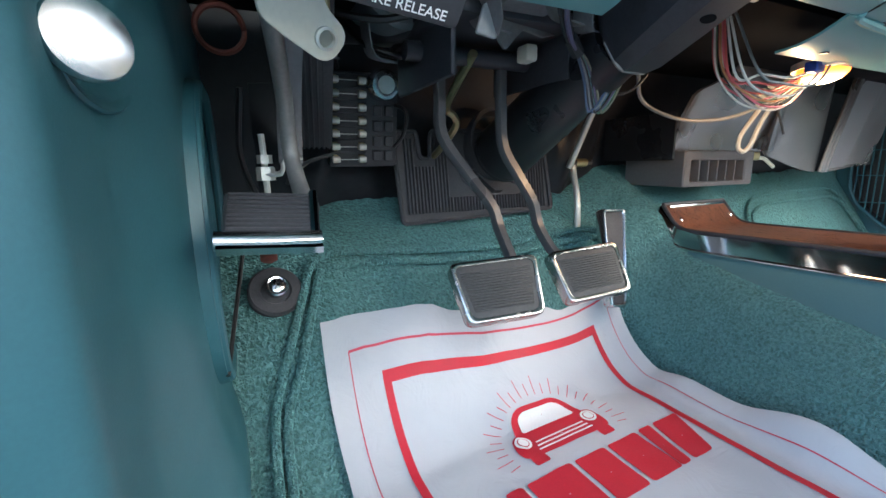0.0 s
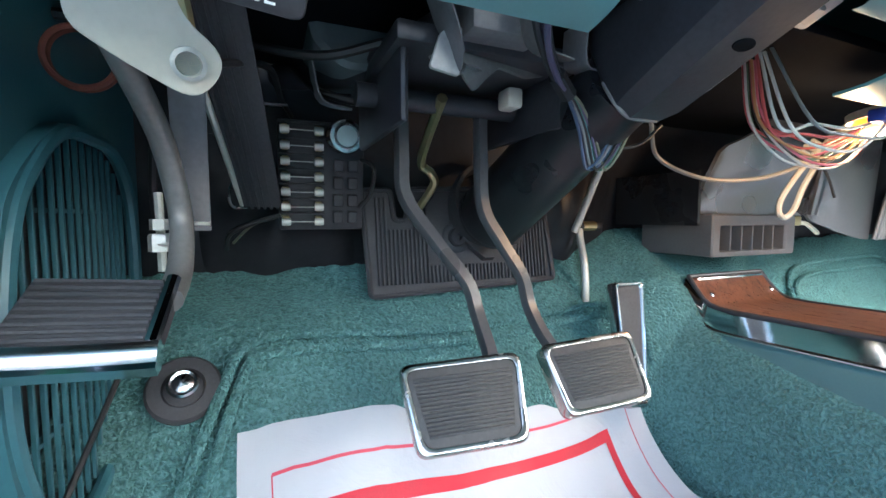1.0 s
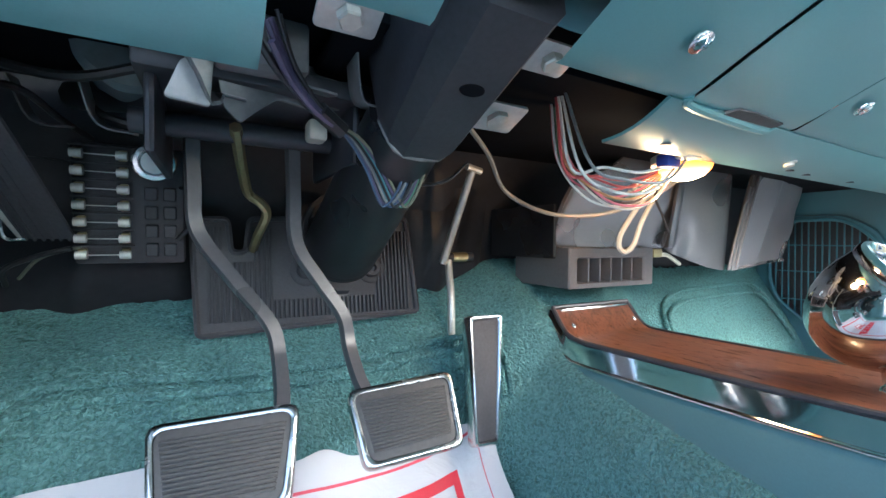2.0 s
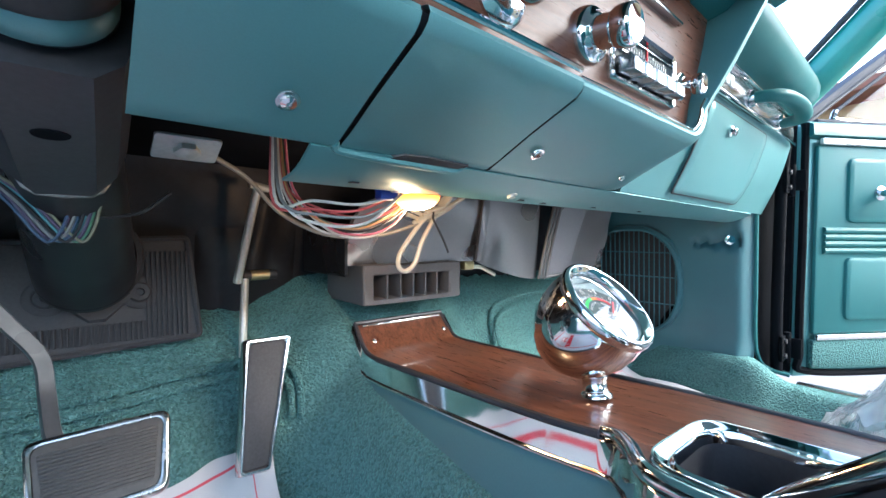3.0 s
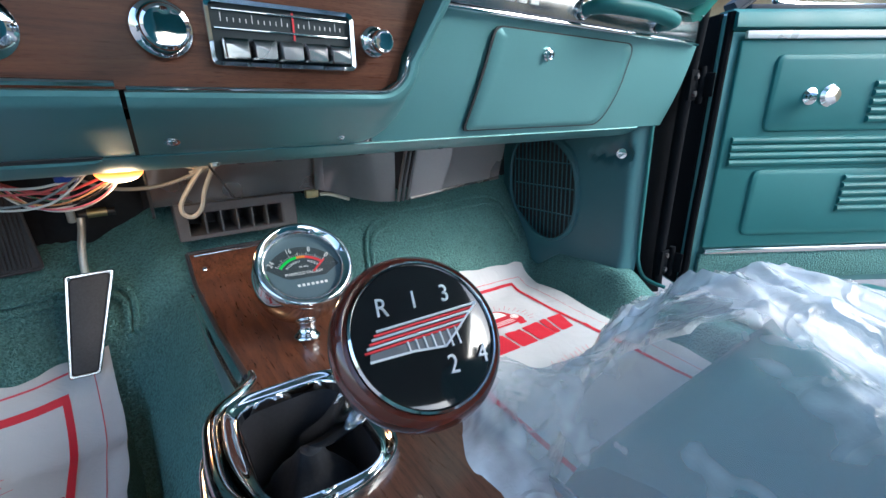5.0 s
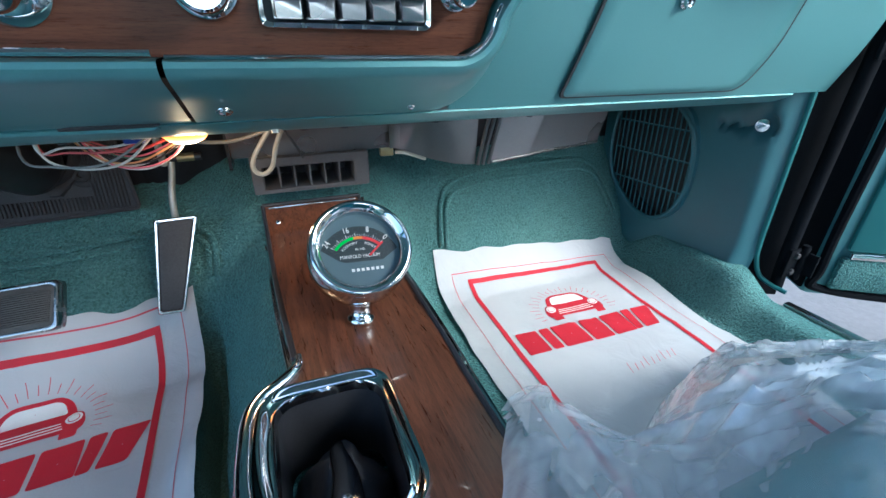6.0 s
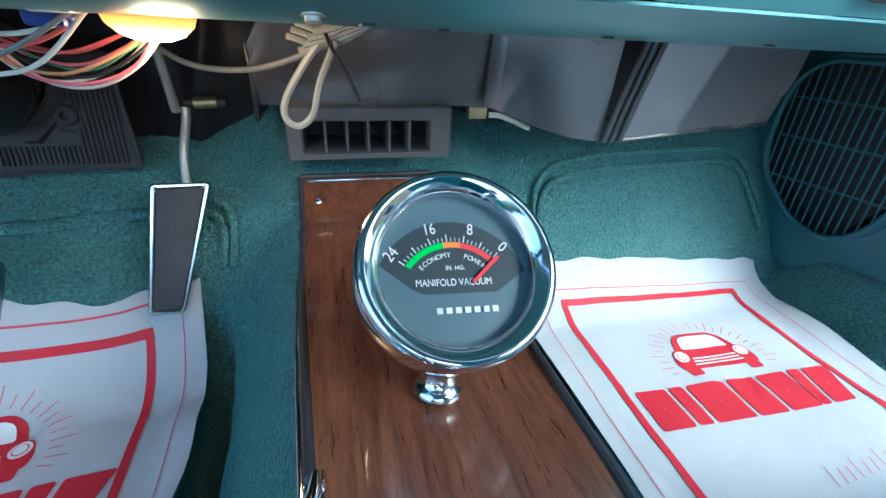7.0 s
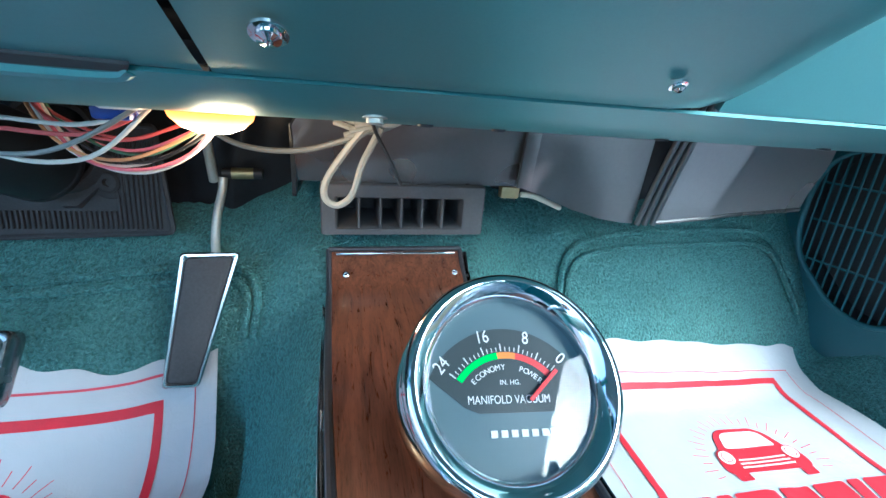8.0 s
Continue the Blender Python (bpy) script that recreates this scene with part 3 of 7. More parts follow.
    if side < 0:
        cup = inv @ Matrix.Translation((xp - sgn * (0.0012 + lean(0.222, 0.343)), ky + 0.016, kz + 0.008)) @ aim((0, 0, 0), (-sgn, -0.12, 0.0)) @ Matrix.Diagonal((1.6, 0.95, 1.3, 1))
        part("knob_cup", lathe([(0.0250, -0.004), (0.0250, 0.0014), (0.0240, 0.0022), (0.0225, 0.0018), (0.0150, -0.0040), (0.0060, -0.0058), (0.0001, -0.0060)], cup, 40), M["teal_plastic"], k, "dished oval cup round the knob")
    pose_k = inv @ aim((xp + sgn * ((0.010 if side > 0 else 0.004) - lean(0.228, 0.343)), ky + (0.006 if side > 0 else -0.002), kz + (0.0 if side > 0 else 0.003)), (-sgn, -0.75, 0.0) if side > 0 else (1, -1.3, 0.1)) @ Matrix.Scale(0.86 if side < 0 else 0.66, 4)
    prof = [(0.0055, 0), (0.0060, 0.006), (0.0050, 0.010), (0.0075, 0.014), (0.0130, 0.018), (0.0158, 0.022), (0.0160, 0.0262), (0.0152, 0.0276), (0.0100, 0.0282), (0.0001, 0.0284)]
    part("vent_knob", lathe(prof, pose_k, 36), M["dull_chrome"] if side < 0 else M["chrome"], k, "round chrome vent knob")
    return k


def sills_and_pillars():
    # carpet-side sill plates along both door openings
    for sgn, x in ((1, 1.44), (-1, -0.105)):
        bm = box((x - 0.006, -1.3, 0.030), (x + 0.012, 0.12, 0.046), 0.004)
        tagged(part("sill_plate", bm, M["dull_chrome"]), "narrow bright metal door sill strip", "sill plate", kind="structure")
        bm = box((x - 0.05, -1.4, -0.12), (x + 0.018, 0.9, 0.028), 0.01)
        tagged(part("sill", bm, M["teal_paint"]), "teal painted body sill below the door", "sill", kind="structure")
    # dark weather strip and hinge pillar in front of the passenger door
    pts = [(1.470, 0.150, 0.62), (1.468, 0.158, 0.45), (1.468, 0.160, 0.25), (1.470, 0.160, 0.12), (1.472, 0.158, 0.050)]
    tagged(part("weather_strip", tube(pts, 0.011, 12), M["jamb_black"]), "black rubber weather strip on the door pillar", "weather strip", kind="structure")
    bm = loft([[(x, y, z) for x, y in ((1.436, 0.200), (1.455, 0.192), (1.50, 0.165), (1.515, 0.20), (1.515, 0.42), (1.430, 0.42))] for z in (0.02, 0.3, 0.64)])
    tagged(part("hinge_pillar", bm, M["jamb_black"]), "dark painted door hinge pillar", "pillar", kind="structure")
    bm = loft([[(x, y, z) for x, y in ((-0.09, 0.165), (-0.13, 0.175), (-0.17, 0.165), (-0.18, 0.20), (-0.18, 0.42), (-0.09, 0.42))] for z in (0.02, 0.3, 0.64)])
    tagged(part("hinge_pillar", bm, M["jamb_black"]), "dark painted door hinge pillar", "pillar", kind="structure")
    for x0, x1 in ((-0.18, -0.098), (1.428, 1.51)):
        bm = box((x0, 0.43, -0.12), (x1, 0.66, 0.62), 0.01)
        tagged(part("cowl_side", bm, M["dark_paint"]), "dark cowl side behind the dash end", "panel", kind="structure")
    for x0, x1 in ((-0.097, -0.050), (1.382, 1.427)):
        bm = box((x0, 0.215, 0.402), (x1, 0.66, 0.60), 0.004)
        tagged(part("cowl_lining", bm, M["jamb_black"]), "black lining above the kick panel", "panel", kind="structure")
    # door hinges in the dark jamb
    for z in (0.105, 0.47):
        h = thing("door_hinge", "black painted steel door hinge in the jamb", "hinge", "door hinges", at=(1.485, 0.150, z))
        part("leaf", box((-0.030, -0.004, -0.028), (0.006, 0.002, 0.028), 0.002), M["jamb_black"], h)
        part("leaf", box((0.004, -0.030, -0.022), (0.009, 0.0, 0.022), 0.002), M["jamb_black"], h)
        part("pin", lathe([(0.006, -0.034), (0.007, -0.030), (0.007, 0.030), (0.006, 0.034), (0.0001, 0.034)], Matrix.Translation((0.004, -0.006, 0)), 16), M["jamb_black"], h, "hinge pin")
        for q in (-0.016, 0.016):
            part("bolt", lathe([(0.006, 0), (0.006, 0.004), (0.005, 0.005), (0.0001, 0.005)], aim((-0.014, -0.004, q), (0, -1, 0)), 6), M["black_plastic"], h, "hexagonal bolt head")
    # windscreen pillars
    for sgn in (1, -1):
        mid = 0.666
        half = 0.745
        p0, p1 = Vector((mid + sgn * half, 0.20, 0.545)), Vector((mid + sgn * (half - 0.10), -0.30, 1.05))
        d = (p1 - p0).normalized()
        side = Vector((sgn, 0.25, 0)).normalized()
        fwd = d.cross(side).normalized()
        sec = [Vector((-0.030, -0.012)), Vector((-0.020, -0.022)), Vector((0.012, -0.022)), Vector((0.030, -0.008)), Vector((0.032, 0.02)), Vector((-0.030, 0.02))]
        rings = [[p0 + d * t + fwd * s.x + side * s.y for s in sec] for t in (-0.12, 0.1, 0.4, (p1 - p0).length)]
        tagged(part("windscreen_pillar", loft(rings), M["teal_lit"], smooth=70), "glossy teal metal windscreen pillar", "pillar", kind="structure")
        bm = tube([p0 + d * t + fwd * 0.036 + side * -0.010 for t in (-0.12, 0.25, (p1 - p0).length)], 0.006, 8)
        tagged(part("windscreen_seal", bm, M["black_rubber"]), "black rubber windscreen seal", "seal", kind="structure")
    # unseen roof, back and sides, added to close the cabin and hold back sky
    # front edge reaches far enough to keep sky out of the gauge glass
    bm = box((-0.05, -1.75, 1.06), (1.38, -0.10, 1.10), 0.015)
    tagged(part("ceiling", bm, M["headliner"]), "unseen teal headliner that closes the cabin", "headliner", kind="structure")
    bm = box((-0.1, -1.80, -0.1), (1.44, -1.75, 0.62), 0.01)
    tagged(part("wall_south", bm, M["teal_vinyl"]), "teal vinyl panel behind the seats", "panel", kind="structure")
    bm = box((-0.16, -1.75, 0.04), (-0.112, -0.80, 0.60), 0.012)
    tagged(part("wall_west", bm, M["teal_vinyl"]), "teal lower quarter panel behind the driver door", "panel", kind="structure")
    bm = box((-0.16, -1.75, 0.60), (-0.112, -1.05, 1.08), 0.012)
    tagged(part("wall_west", bm, M["teal_vinyl"]), "teal rear quarter beside the driver", "panel", kind="structure")
    bm = box((1.42, -1.75, 0.04), (1.47, -1.0, 1.08), 0.012)
    tagged(part("wall_east", bm, M["teal_vinyl"]), "teal rear quarter beside the passenger", "panel", kind="structure")
    g = part("windscreen", sheet(lambda u, v: (-0.03 + 1.40 * u, 0.62 - 0.80 * v - 0.14 * abs(2 * u - 1) ** 2 * (1 - v), 0.615 + 0.45 * v), [i / 12 for i in range(13)], [i / 6 for i in range(7)], 0.004), M["glass"], smooth=80)
    g.visible_shadow = False
    tagged(g, "clear curved windscreen glass", "windscreen", kind="structure")
    bm = box((-0.05, 0.60, 0.45), (1.40, 1.7, 0.61), 0.02)
    tagged(part("bonnet", bm, M["teal_paint"]), "teal painted bonnet and cowl ahead of the windscreen", "bonnet", kind="structure")


def building():
    """Low tan building with a brown eave, across the drive."""
    b = thing("building", "low tan stucco building with a brown eave", "building", at=(8.97, 0.32, -0.36))
    turn = Matrix.Rotation(radians(-14), 4, "Z")
    for nm, lo, hi, mat in (("wall", (0, -14, 0), (4, 9, 2.75), "tan_wall"), ("eave", (-0.7, -14.4, 2.75), (4, 9.4, 2.93), "brown_fascia"), ("roof", (-0.2, -14.2, 2.93), (4, 9.2, 2.99), "brown_fascia")):
        part(nm, box(lo, hi, 0.03, turn), M[mat], b)
    for y in (-9, -5.2, -1.4, 2.4):
        w = part("window", box((-0.04, y, 0.9), (0.06, y + 1.5, 2.1), 0.01, turn), M["white_plastic"], b, "white framed window")
        part("pane", box((-0.06, y + 0.1, 1.0), (-0.03, y + 1.4, 2.0), 0.0, turn), M["dark_paint"], w)


ground()
carpet()
firewall()
kick_panel(1)
kick_panel(-1)
sills_and_pillars()
building()

# ---- dashboard ----
LIP_Z, LIP_Y = 0.446, 0.100


def pod_ring(p, out, hood=0.0):
    """Section of the dash frame at lip point p, running outwards along out and forwards; hood: how far its lip overhangs."""
    o = Vector(out)
    prof = ((0.000, 0.126), (0.000, 0.106), (0.0015, 0.1015), (0.005, 0.1000), (0.009, 0.1015), (0.013, 0.106), (0.030, 0.143), (0.046, 0.175), (0.0505, 0.184), (0.0508, 0.188))
    return [Vector((p[0], 0, p[1])) + Vector((o.x * a, y - (hood if k else 0), o.y * a)) for k, (a, y) in enumerate(prof)]


def dashboard():
    d = thing("dashboard", "teal metal dashboard with walnut-print fascia and bright trim", "dashboard", at=(0.666, 0.2, 0.4))
    inv = Matrix.Translation((-0.666, -0.2, -0.4))

    def add(name, bm, mat, label="", smooth=40, parent=None):
        bm.transform(inv)
        return part(name, bm, M[mat], parent or d, label, smooth)

    down = (0, -1)
    add("lower_panel", join(*[loft([pod_ring((x, LIP_Z), down) for x in (a, a + 0.002, b - 0.002, b)], False, False) for a, b in ((0.338, 0.4390),)]), "teal_paint", "teal panel below the fascia, screwed on")
    # shut ashtray drawer, its rolled front standing a little proud, dark gaps at both ends
    drawer = [[v + Vector((0, -0.002 if 0 < k < 8 else 0, -0.0006)) for k, v in enumerate(pod_ring((x, LIP_Z + 0.001), down))] for x in (0.4420, 0.4440, 0.50, 0.5685, 0.5705)]
    add("ashtray_drawer", loft(drawer, False, False), "teal_paint", "teal ashtray drawer front, shut")
    add("drawer_gap", loft([[v + Vector((0, 0.004, 0.003)) for v in pod_ring((x, LIP_Z), down)] for x in (0.432, 0.448)], False, False), "black_plastic", "dark gap beside the drawer")
    add("lower_panel", loft([pod_ring((x, LIP_Z), down) for x in (-0.04, 0.0, 0.12, 0.20, 0.272)], False, False), "teal_paint", "teal panel beside the steering column")
    # centre panel that turns the corner and runs up the passenger side
    rings = [pod_ring((x, LIP_Z), down) for x in (0.5735, 0.5755, 0.66, 0.74)]
    c, r = (0.770, LIP_Z + 0.028), 0.028
    for k in range(9):
        a = radians(-90 + 90 * k / 8)
        o = (math.cos(a), math.sin(a))
        rings.append(pod_ring((c[0] + r * o[0] + 0.006 * k / 8, c[1] + r * o[1]), o))
    for z, x, hood in ((0.52, 0.826, 0.016), (0.585, 0.855, 0.036), (0.66, 0.880, 0.055)):
        rings.append(pod_ring((x, z), (1, 0), hood))
    add("centre_panel", loft(rings, False, False), "teal_paint", "teal centre panel curving up its side")
    # bead added on the lip for the sky light that its edge catches
    bead = [(0.575, 0.1035, LIP_Z + 0.0015), (0.66, 0.1035, LIP_Z + 0.0015), (0.745, 0.1035, LIP_Z + 0.0015)]
    bead += [(c[0] + r * math.cos(radians(q)) + 0.006 * (q + 90) / 90 - 0.0015, 0.1035, c[1] + r * math.sin(radians(q)) + 0.001) for q in (-80, -60, -40, -20, 0)]
    bead += [(0.806, 0.101, 0.484)]
    add("lip_glint", tube(bead, 0.0016, 8, 4), "chrome", "thin chrome bead for the sky light on the lip")
    add("lip_glint", tube([(x, 0.1015, LIP_Z + 0.0030) for x in (0.338, 0.40, 0.437)], 0.0022, 8, 2), "chrome")
    add("lip_glint", tube([(x, 0.0995, LIP_Z + 0.0040) for x in (0.443, 0.50, 0.569)], 0.0022, 8, 2), "chrome")
    # walnut fascia behind the lip
    pts = [(0.30, LIP_Z + 0.001), (0.772, LIP_Z + 0.001), (0.796, LIP_Z + 0.012), (0.803, LIP_Z + 0.035), (0.836, 0.54), (0.880, 0.66), (0.30, 0.66)]
    bm = plate(pts, 0.012, Matrix(((1, 0, 0, 0), (0, 0, -1, 0.128), (0, 1, 0, 0), (0, 0, 0, 1))))
    add("fascia", bm, "wood_dash", "walnut-print dash fascia")
    # flange under the panels, with the stamped slot and plain holes
    def flange(x, t):
        return (x, 0.187 + 0.046 * t, 0.3955 - 0.016 * t - 0.004 * math.sin(math.pi * t))
    xs = [0.424 + (1.36 - 0.424) * i / 40 for i in range(41)]
    add("under_flange", sheet(flange, xs, [i / 6 for i in range(7)], 0.002), "teal_paint", "teal stamped flange under the dash", 60)
    add("under_flange", sheet(lambda x, t: (x, 0.187 + 0.034 * t, 0.3955 - 0.016 * t - 0.003 * math.sin(math.pi * t)), [-0.04 + 0.254 * i / 12 for i in range(13)], [i / 6 for i in range(7)], 0.002), "teal_paint", "teal stamped flange left of the column", 60)
    add("slot_lip", tube([(0.438, 0.184, 0.3965), (0.445, 0.188, 0.3935), (0.49, 0.190, 0.3922), (0.536, 0.191, 0.3920), (0.546, 0.188, 0.3945)], 0.0030, 8), "teal_paint")
    add("slot", loft([[(0.488, 0.1815, 0.3966 + h), (0.510, 0.1805, 0.3970 + h), (0.548, 0.1822, 0.3962 + h), (0.545, 0.187, 0.3938 + h), (0.480, 0.187, 0.3938 + h)] for h in (-0.0008, 0.0030)]), "black_plastic", "dark stamped slot")
    for x, t in ((0.66, 0.75), (0.70, 0.8), (0.80, 0.75), (0.92, 0.7), (0.47, 0.7)):
        q = flange(x, t)
        add("hole_plug", lathe([(0.0042, 0), (0.0042, 0.0012), (0.0001, 0.0012)], aim((q[0], q[1], q[2] - 0.0012), (0, 0.1, -1)), 14), "dark_paint", "dark fixing hole")
    # cross-slotted screws in the lower panels
    nrm = Vector((0, -0.52, -0.85))
    for x, y, z in ((0.400, 0.158, 0.4085), (0.598, 0.156, 0.4090), (0.751, 0.162, 0.4060), (0.20, 0.158, 0.4085)):
        rr = 0.0050 if x != 0.751 else 0.0030
        bm = lathe([(rr * 1.25, 0), (rr * 1.2, 0.0009), (rr * 0.8, 0.0011), (rr * 0.78, 0.0025), (rr * 0.3, 0.0034), (rr * 0.28, 0.002), (0.0001, 0.002)], aim((x, y - 0.001, z - 0.0014), nrm), 18)
        add("screw", bm, "chrome", "bright cross-head screw")
    for x, y, z in ((0.553, 0.219, 0.3868), (0.634, 0.212, 0.3835)):
        add("screw", lathe([(0.0062, 0), (0.0062, 0.0015), (0.004, 0.0018), (0.004, 0.004), (0.0001, 0.0045)], aim((x, y, z - 0.001), (0, -0.2, -1)), 18), "zinc", "hex screw with washer")

    # glove box side
    def face(x, z):
        t = (z - 0.398) / (0.535 - 0.398)
        return 0.186 - 0.046 * t + 0.010 * math.sin(math.pi * t) * -0.5
    add("glove_panel", sheet(lambda x, z: (x, face(x, z), z), [0.80 + 0.64 * i / 40 for i in range(41)], [0.396 + 0.142 * i / 16 for i in range(17)], 0.004), "teal_paint", "teal passenger side dash panel", 60)
    out = rounded([(0.931, 0.404), (1.222, 0.404), (1.236, 0.45), (1.236, 0.524), (0.948, 0.524), (0.938, 0.46)], (0.008, 0.022, 0.02, 0.018, 0.012, 0.02), 5)
    mid = Vector((sum(p[0] for p in out) / len(out), sum(p[1] for p in out) / len(out)))

    def offset(k, lift):
        ring = []
        for p in out:
            v = Vector(p[:2]) if not isinstance(p, tuple) else Vector(p)
            v = v + (mid - v).normalized() * k
            ring.append((v.x, face(v.x, v.y) - lift, v.y))
        return ring
    add("door_gap", loft([offset(-0.0030, 0.0030), offset(-0.0028, 0.0050), offset(0.0012, 0.0050)], True, False), "black_plastic", "dark gap round the glove box door")
    door_rings = [offset(0.0006, 0.000), offset(0.0006, 0.0048), offset(0.0014, 0.0056), offset(0.02, 0.0058), offset(0.045, 0.0060)]
    door = add("glove_box_door", loft(door_rings), "teal_paint", "teal glove box door, shut", 60)
    lk = aim((1.043, face(1.043, 0.499) - 0.006, 0.499), (0, -1, -0.25))
    add("lock", lathe([(0.0085, 0), (0.0085, 0.003), (0.0065, 0.0045), (0.006, 0.008), (0.0045, 0.009), (0.0042, 0.007), (0.0001, 0.007)], lk, 8), "chrome", "small chrome lock with a six-sided collar", parent=door)
    add("key_slot", box((-0.0008, -0.003, 0.0072), (0.0008, 0.003, 0.0078), 0, lk), "black_plastic", parent=door)
    # bright strip, badge band, grab handle and pad above the glove box
    add("bright_strip", box((0.85, 0.128, 0.533), (1.425, 0.142, 0.5385), 0.002), "chrome", "chrome strip above the glove box")
    band = add("badge_band", box((0.855, 0.132, 0.5395), (1.42, 0.146, 0.578), 0.002), "button_metal", "brushed metal badge band")
    for x in (0.955, 0.975, 0.995):
        add("badge", box((x, 0.1295, 0.551), (x + 0.014, 0.1325, 0.567), 0.001), "white_ink", "raised pale badge blocks", parent=band)
    add("bright_strip", box((0.85, 0.126, 0.5785), (1.425, 0.146, 0.583), 0.0018), "chrome")
    handle = [(1.095, 0.132, 0.556), (1.105, 0.108, 0.557), (1.13, 0.094, 0.557), (1.19, 0.088, 0.556), (1.25, 0.092, 0.553), (1.275, 0.106, 0.552), (1.285, 0.132, 0.552)]
    h = add("grab_handle", tube(handle, [0.010, 0.0115, 0.0125, 0.0130, 0.0125, 0.0115, 0.010], 14, 6, flat=0.8), "teal_vinyl", "padded teal passenger grab handle")
    for x in (1.095, 1.285):
        add("end_ferrule", lathe([(0.0125, 0), (0.0135, 0.006), (0.011, 0.012), (0.0001, 0.012)], aim((x, 0.136, 0.5555), (0, -1, 0)), 20), "chrome", "chrome end ferrule", parent=h)
    sec = [(0.30, 0.600), (0.20, 0.584), (0.125, 0.582), (0.098, 0.590), (0.084, 0.606), (0.082, 0.626), (0.092, 0.648), (0.115, 0.664), (0.17, 0.674), (0.30, 0.672), (0.60, 0.640)]
    add("dash_pad", loft([[(x, y + s * 0.03, 0.62 + (z - 0.62) * (1 - s * 0.25)) for y, z in sec] for x, s in ((0.80, 0), (1.0, 0), (1.30, 0), (1.36, 0.1), (1.385, 0.5), (1.392, 1.0))], True, True), "teal_vinyl", "padded teal vinyl dash top", 60)
    add("dash_pad", loft([[(x, y - 0.02, z) for y, z in ((0.60, 0.66), (0.60, 0.69), (0.13, 0.70), (0.075, 0.685), (0.065, 0.640), (0.070, 0.600), (0.085, 0.594), (0.120, 0.640))] for x in (-0.06, 0.30, 0.862, 0.892, 0.900)], True, True), "teal_vinyl", smooth=60)
    # metal structure behind the panels, the void's shade put into its near-black colour
    add("inner_brace", box((0.26, 0.25, 0.425), (1.36, 0.50, 0.435), 0.003), "jamb_black", "inner dash brace, near-black for the unlit void")
    add("inner_brace", box((-0.05, 0.22, 0.44), (0.27, 0.50, 0.45), 0.003), "jamb_black")
    return d


def car_radio():
    r = thing("car_radio", "chrome push-button car radio set in the fascia", "radio", at=(0.692, 0.116, 0.488))
    x0, x1, z0, z1 = 0.632, 0.752, 0.464, 0.513
    pose_f = Matrix(((1, 0, 0, -0.692), (0, 0, -1, 0), (0, 1, 0, -0.488), (0, 0, 0, 1)))
    out = rounded([(x0, z0), (x1, z0), (x1, z1), (x0, z1)], 0.006)
    inn = rounded([(x0 + 0.004, z0 + 0.004), (x1 - 0.004, z0 + 0.004), (x1 - 0.004, z1 - 0.004), (x0 + 0.004, z1 - 0.004)], 0.004)
    rings = [[(p.x, p.y, 0) for p in out], [(p.x, p.y, 0.004) for p in out], [(p.x, p.y, 0.006) for p in rounded([(x0 + 0.001, z0 + 0.001), (x1 - 0.001, z0 + 0.001), (x1 - 0.001, z1 - 0.001), (x0 + 0.001, z1 - 0.001)], 0.006)],
             [(p.x, p.y, 0.005) for p in inn], [(p.x, p.y, -0.006) for p in inn]]
    bm = loft(rings, True, False)
    bm.transform(pose_f)
    part("frame", bm, M["chrome"], r)
    bm = box((x0 + 0.003, z0 + 0.003, -0.002), (x1 - 0.003, z1 - 0.003, 0.0008))
    bm.transform(pose_f)
    dial = part("dial", bm, M["dial_dark"], r, "dark dial with fine marks")
    for i in range(22):
        x = x0 + 0.012 + i * (x1 - x0 - 0.024) / 21
        h = 0.006 if i % 5 == 0 else 0.003
        bm = box((x - 0.0003, 0.497, 0.0006), (x + 0.0003, 0.497 + h, 0.0012))
        bm.transform(pose_f)
        part("mark", bm, M["white_ink"], dial)
    bm = box((0.698, 0.487, 0.0012), (0.6995, 0.508, 0.0022))
    bm.transform(pose_f)
    part("pointer", bm, M["scale_red"], dial, "red tuning pointer")
    for z in (0.492, 0.505):
        bm = box((x0 + 0.006, z - 0.0008, 0.0006), (x1 - 0.006, z + 0.0008, 0.0030), 0.0004)
        bm.transform(pose_f)
        part("dial_bar", bm, M["chrome"], dial)
    w = (x1 - x0 - 0.016) / 5
    for i in range(5):
        a = x0 + 0.008 + i * w
        bm = loft([rounded3([(a + 0.0011, 0.470), (a + w - 0.0011, 0.470), (a + w - 0.0011, 0.484), (a + 0.0011, 0.484)], 0.0012, h) for h in (-0.004, 0.014)] +
                  [rounded3([(a + 0.0026, 0.4705), (a + w - 0.0026, 0.4705), (a + w - 0.0026, 0.4800), (a + 0.0026, 0.4800)], 0.0012, 0.0175)])
        bm.transform(pose_f)
        part("push_button", bm, M["button_metal"], r, "square chrome push button")
    for x, z, k in ((0.604, 0.488, 1.0), (0.772, 0.4915, 0.68)):
        kp = Matrix.Translation((-0.692, -0.116, -0.488)) @ aim((x, 0.1165, z), (0, -1, -0.10)) @ Matrix.Scale(k, 4)
        part("knob_base", lathe([(0.0205, 0), (0.0205, 0.003), (0.0190, 0.0062), (0.0150, 0.0078), (0.0138, 0.0100), (0.0128, 0.0105), (0.0001, 0.0105)], kp, 40), M["chrome"], r, "stepped chrome bezel behind the knob")
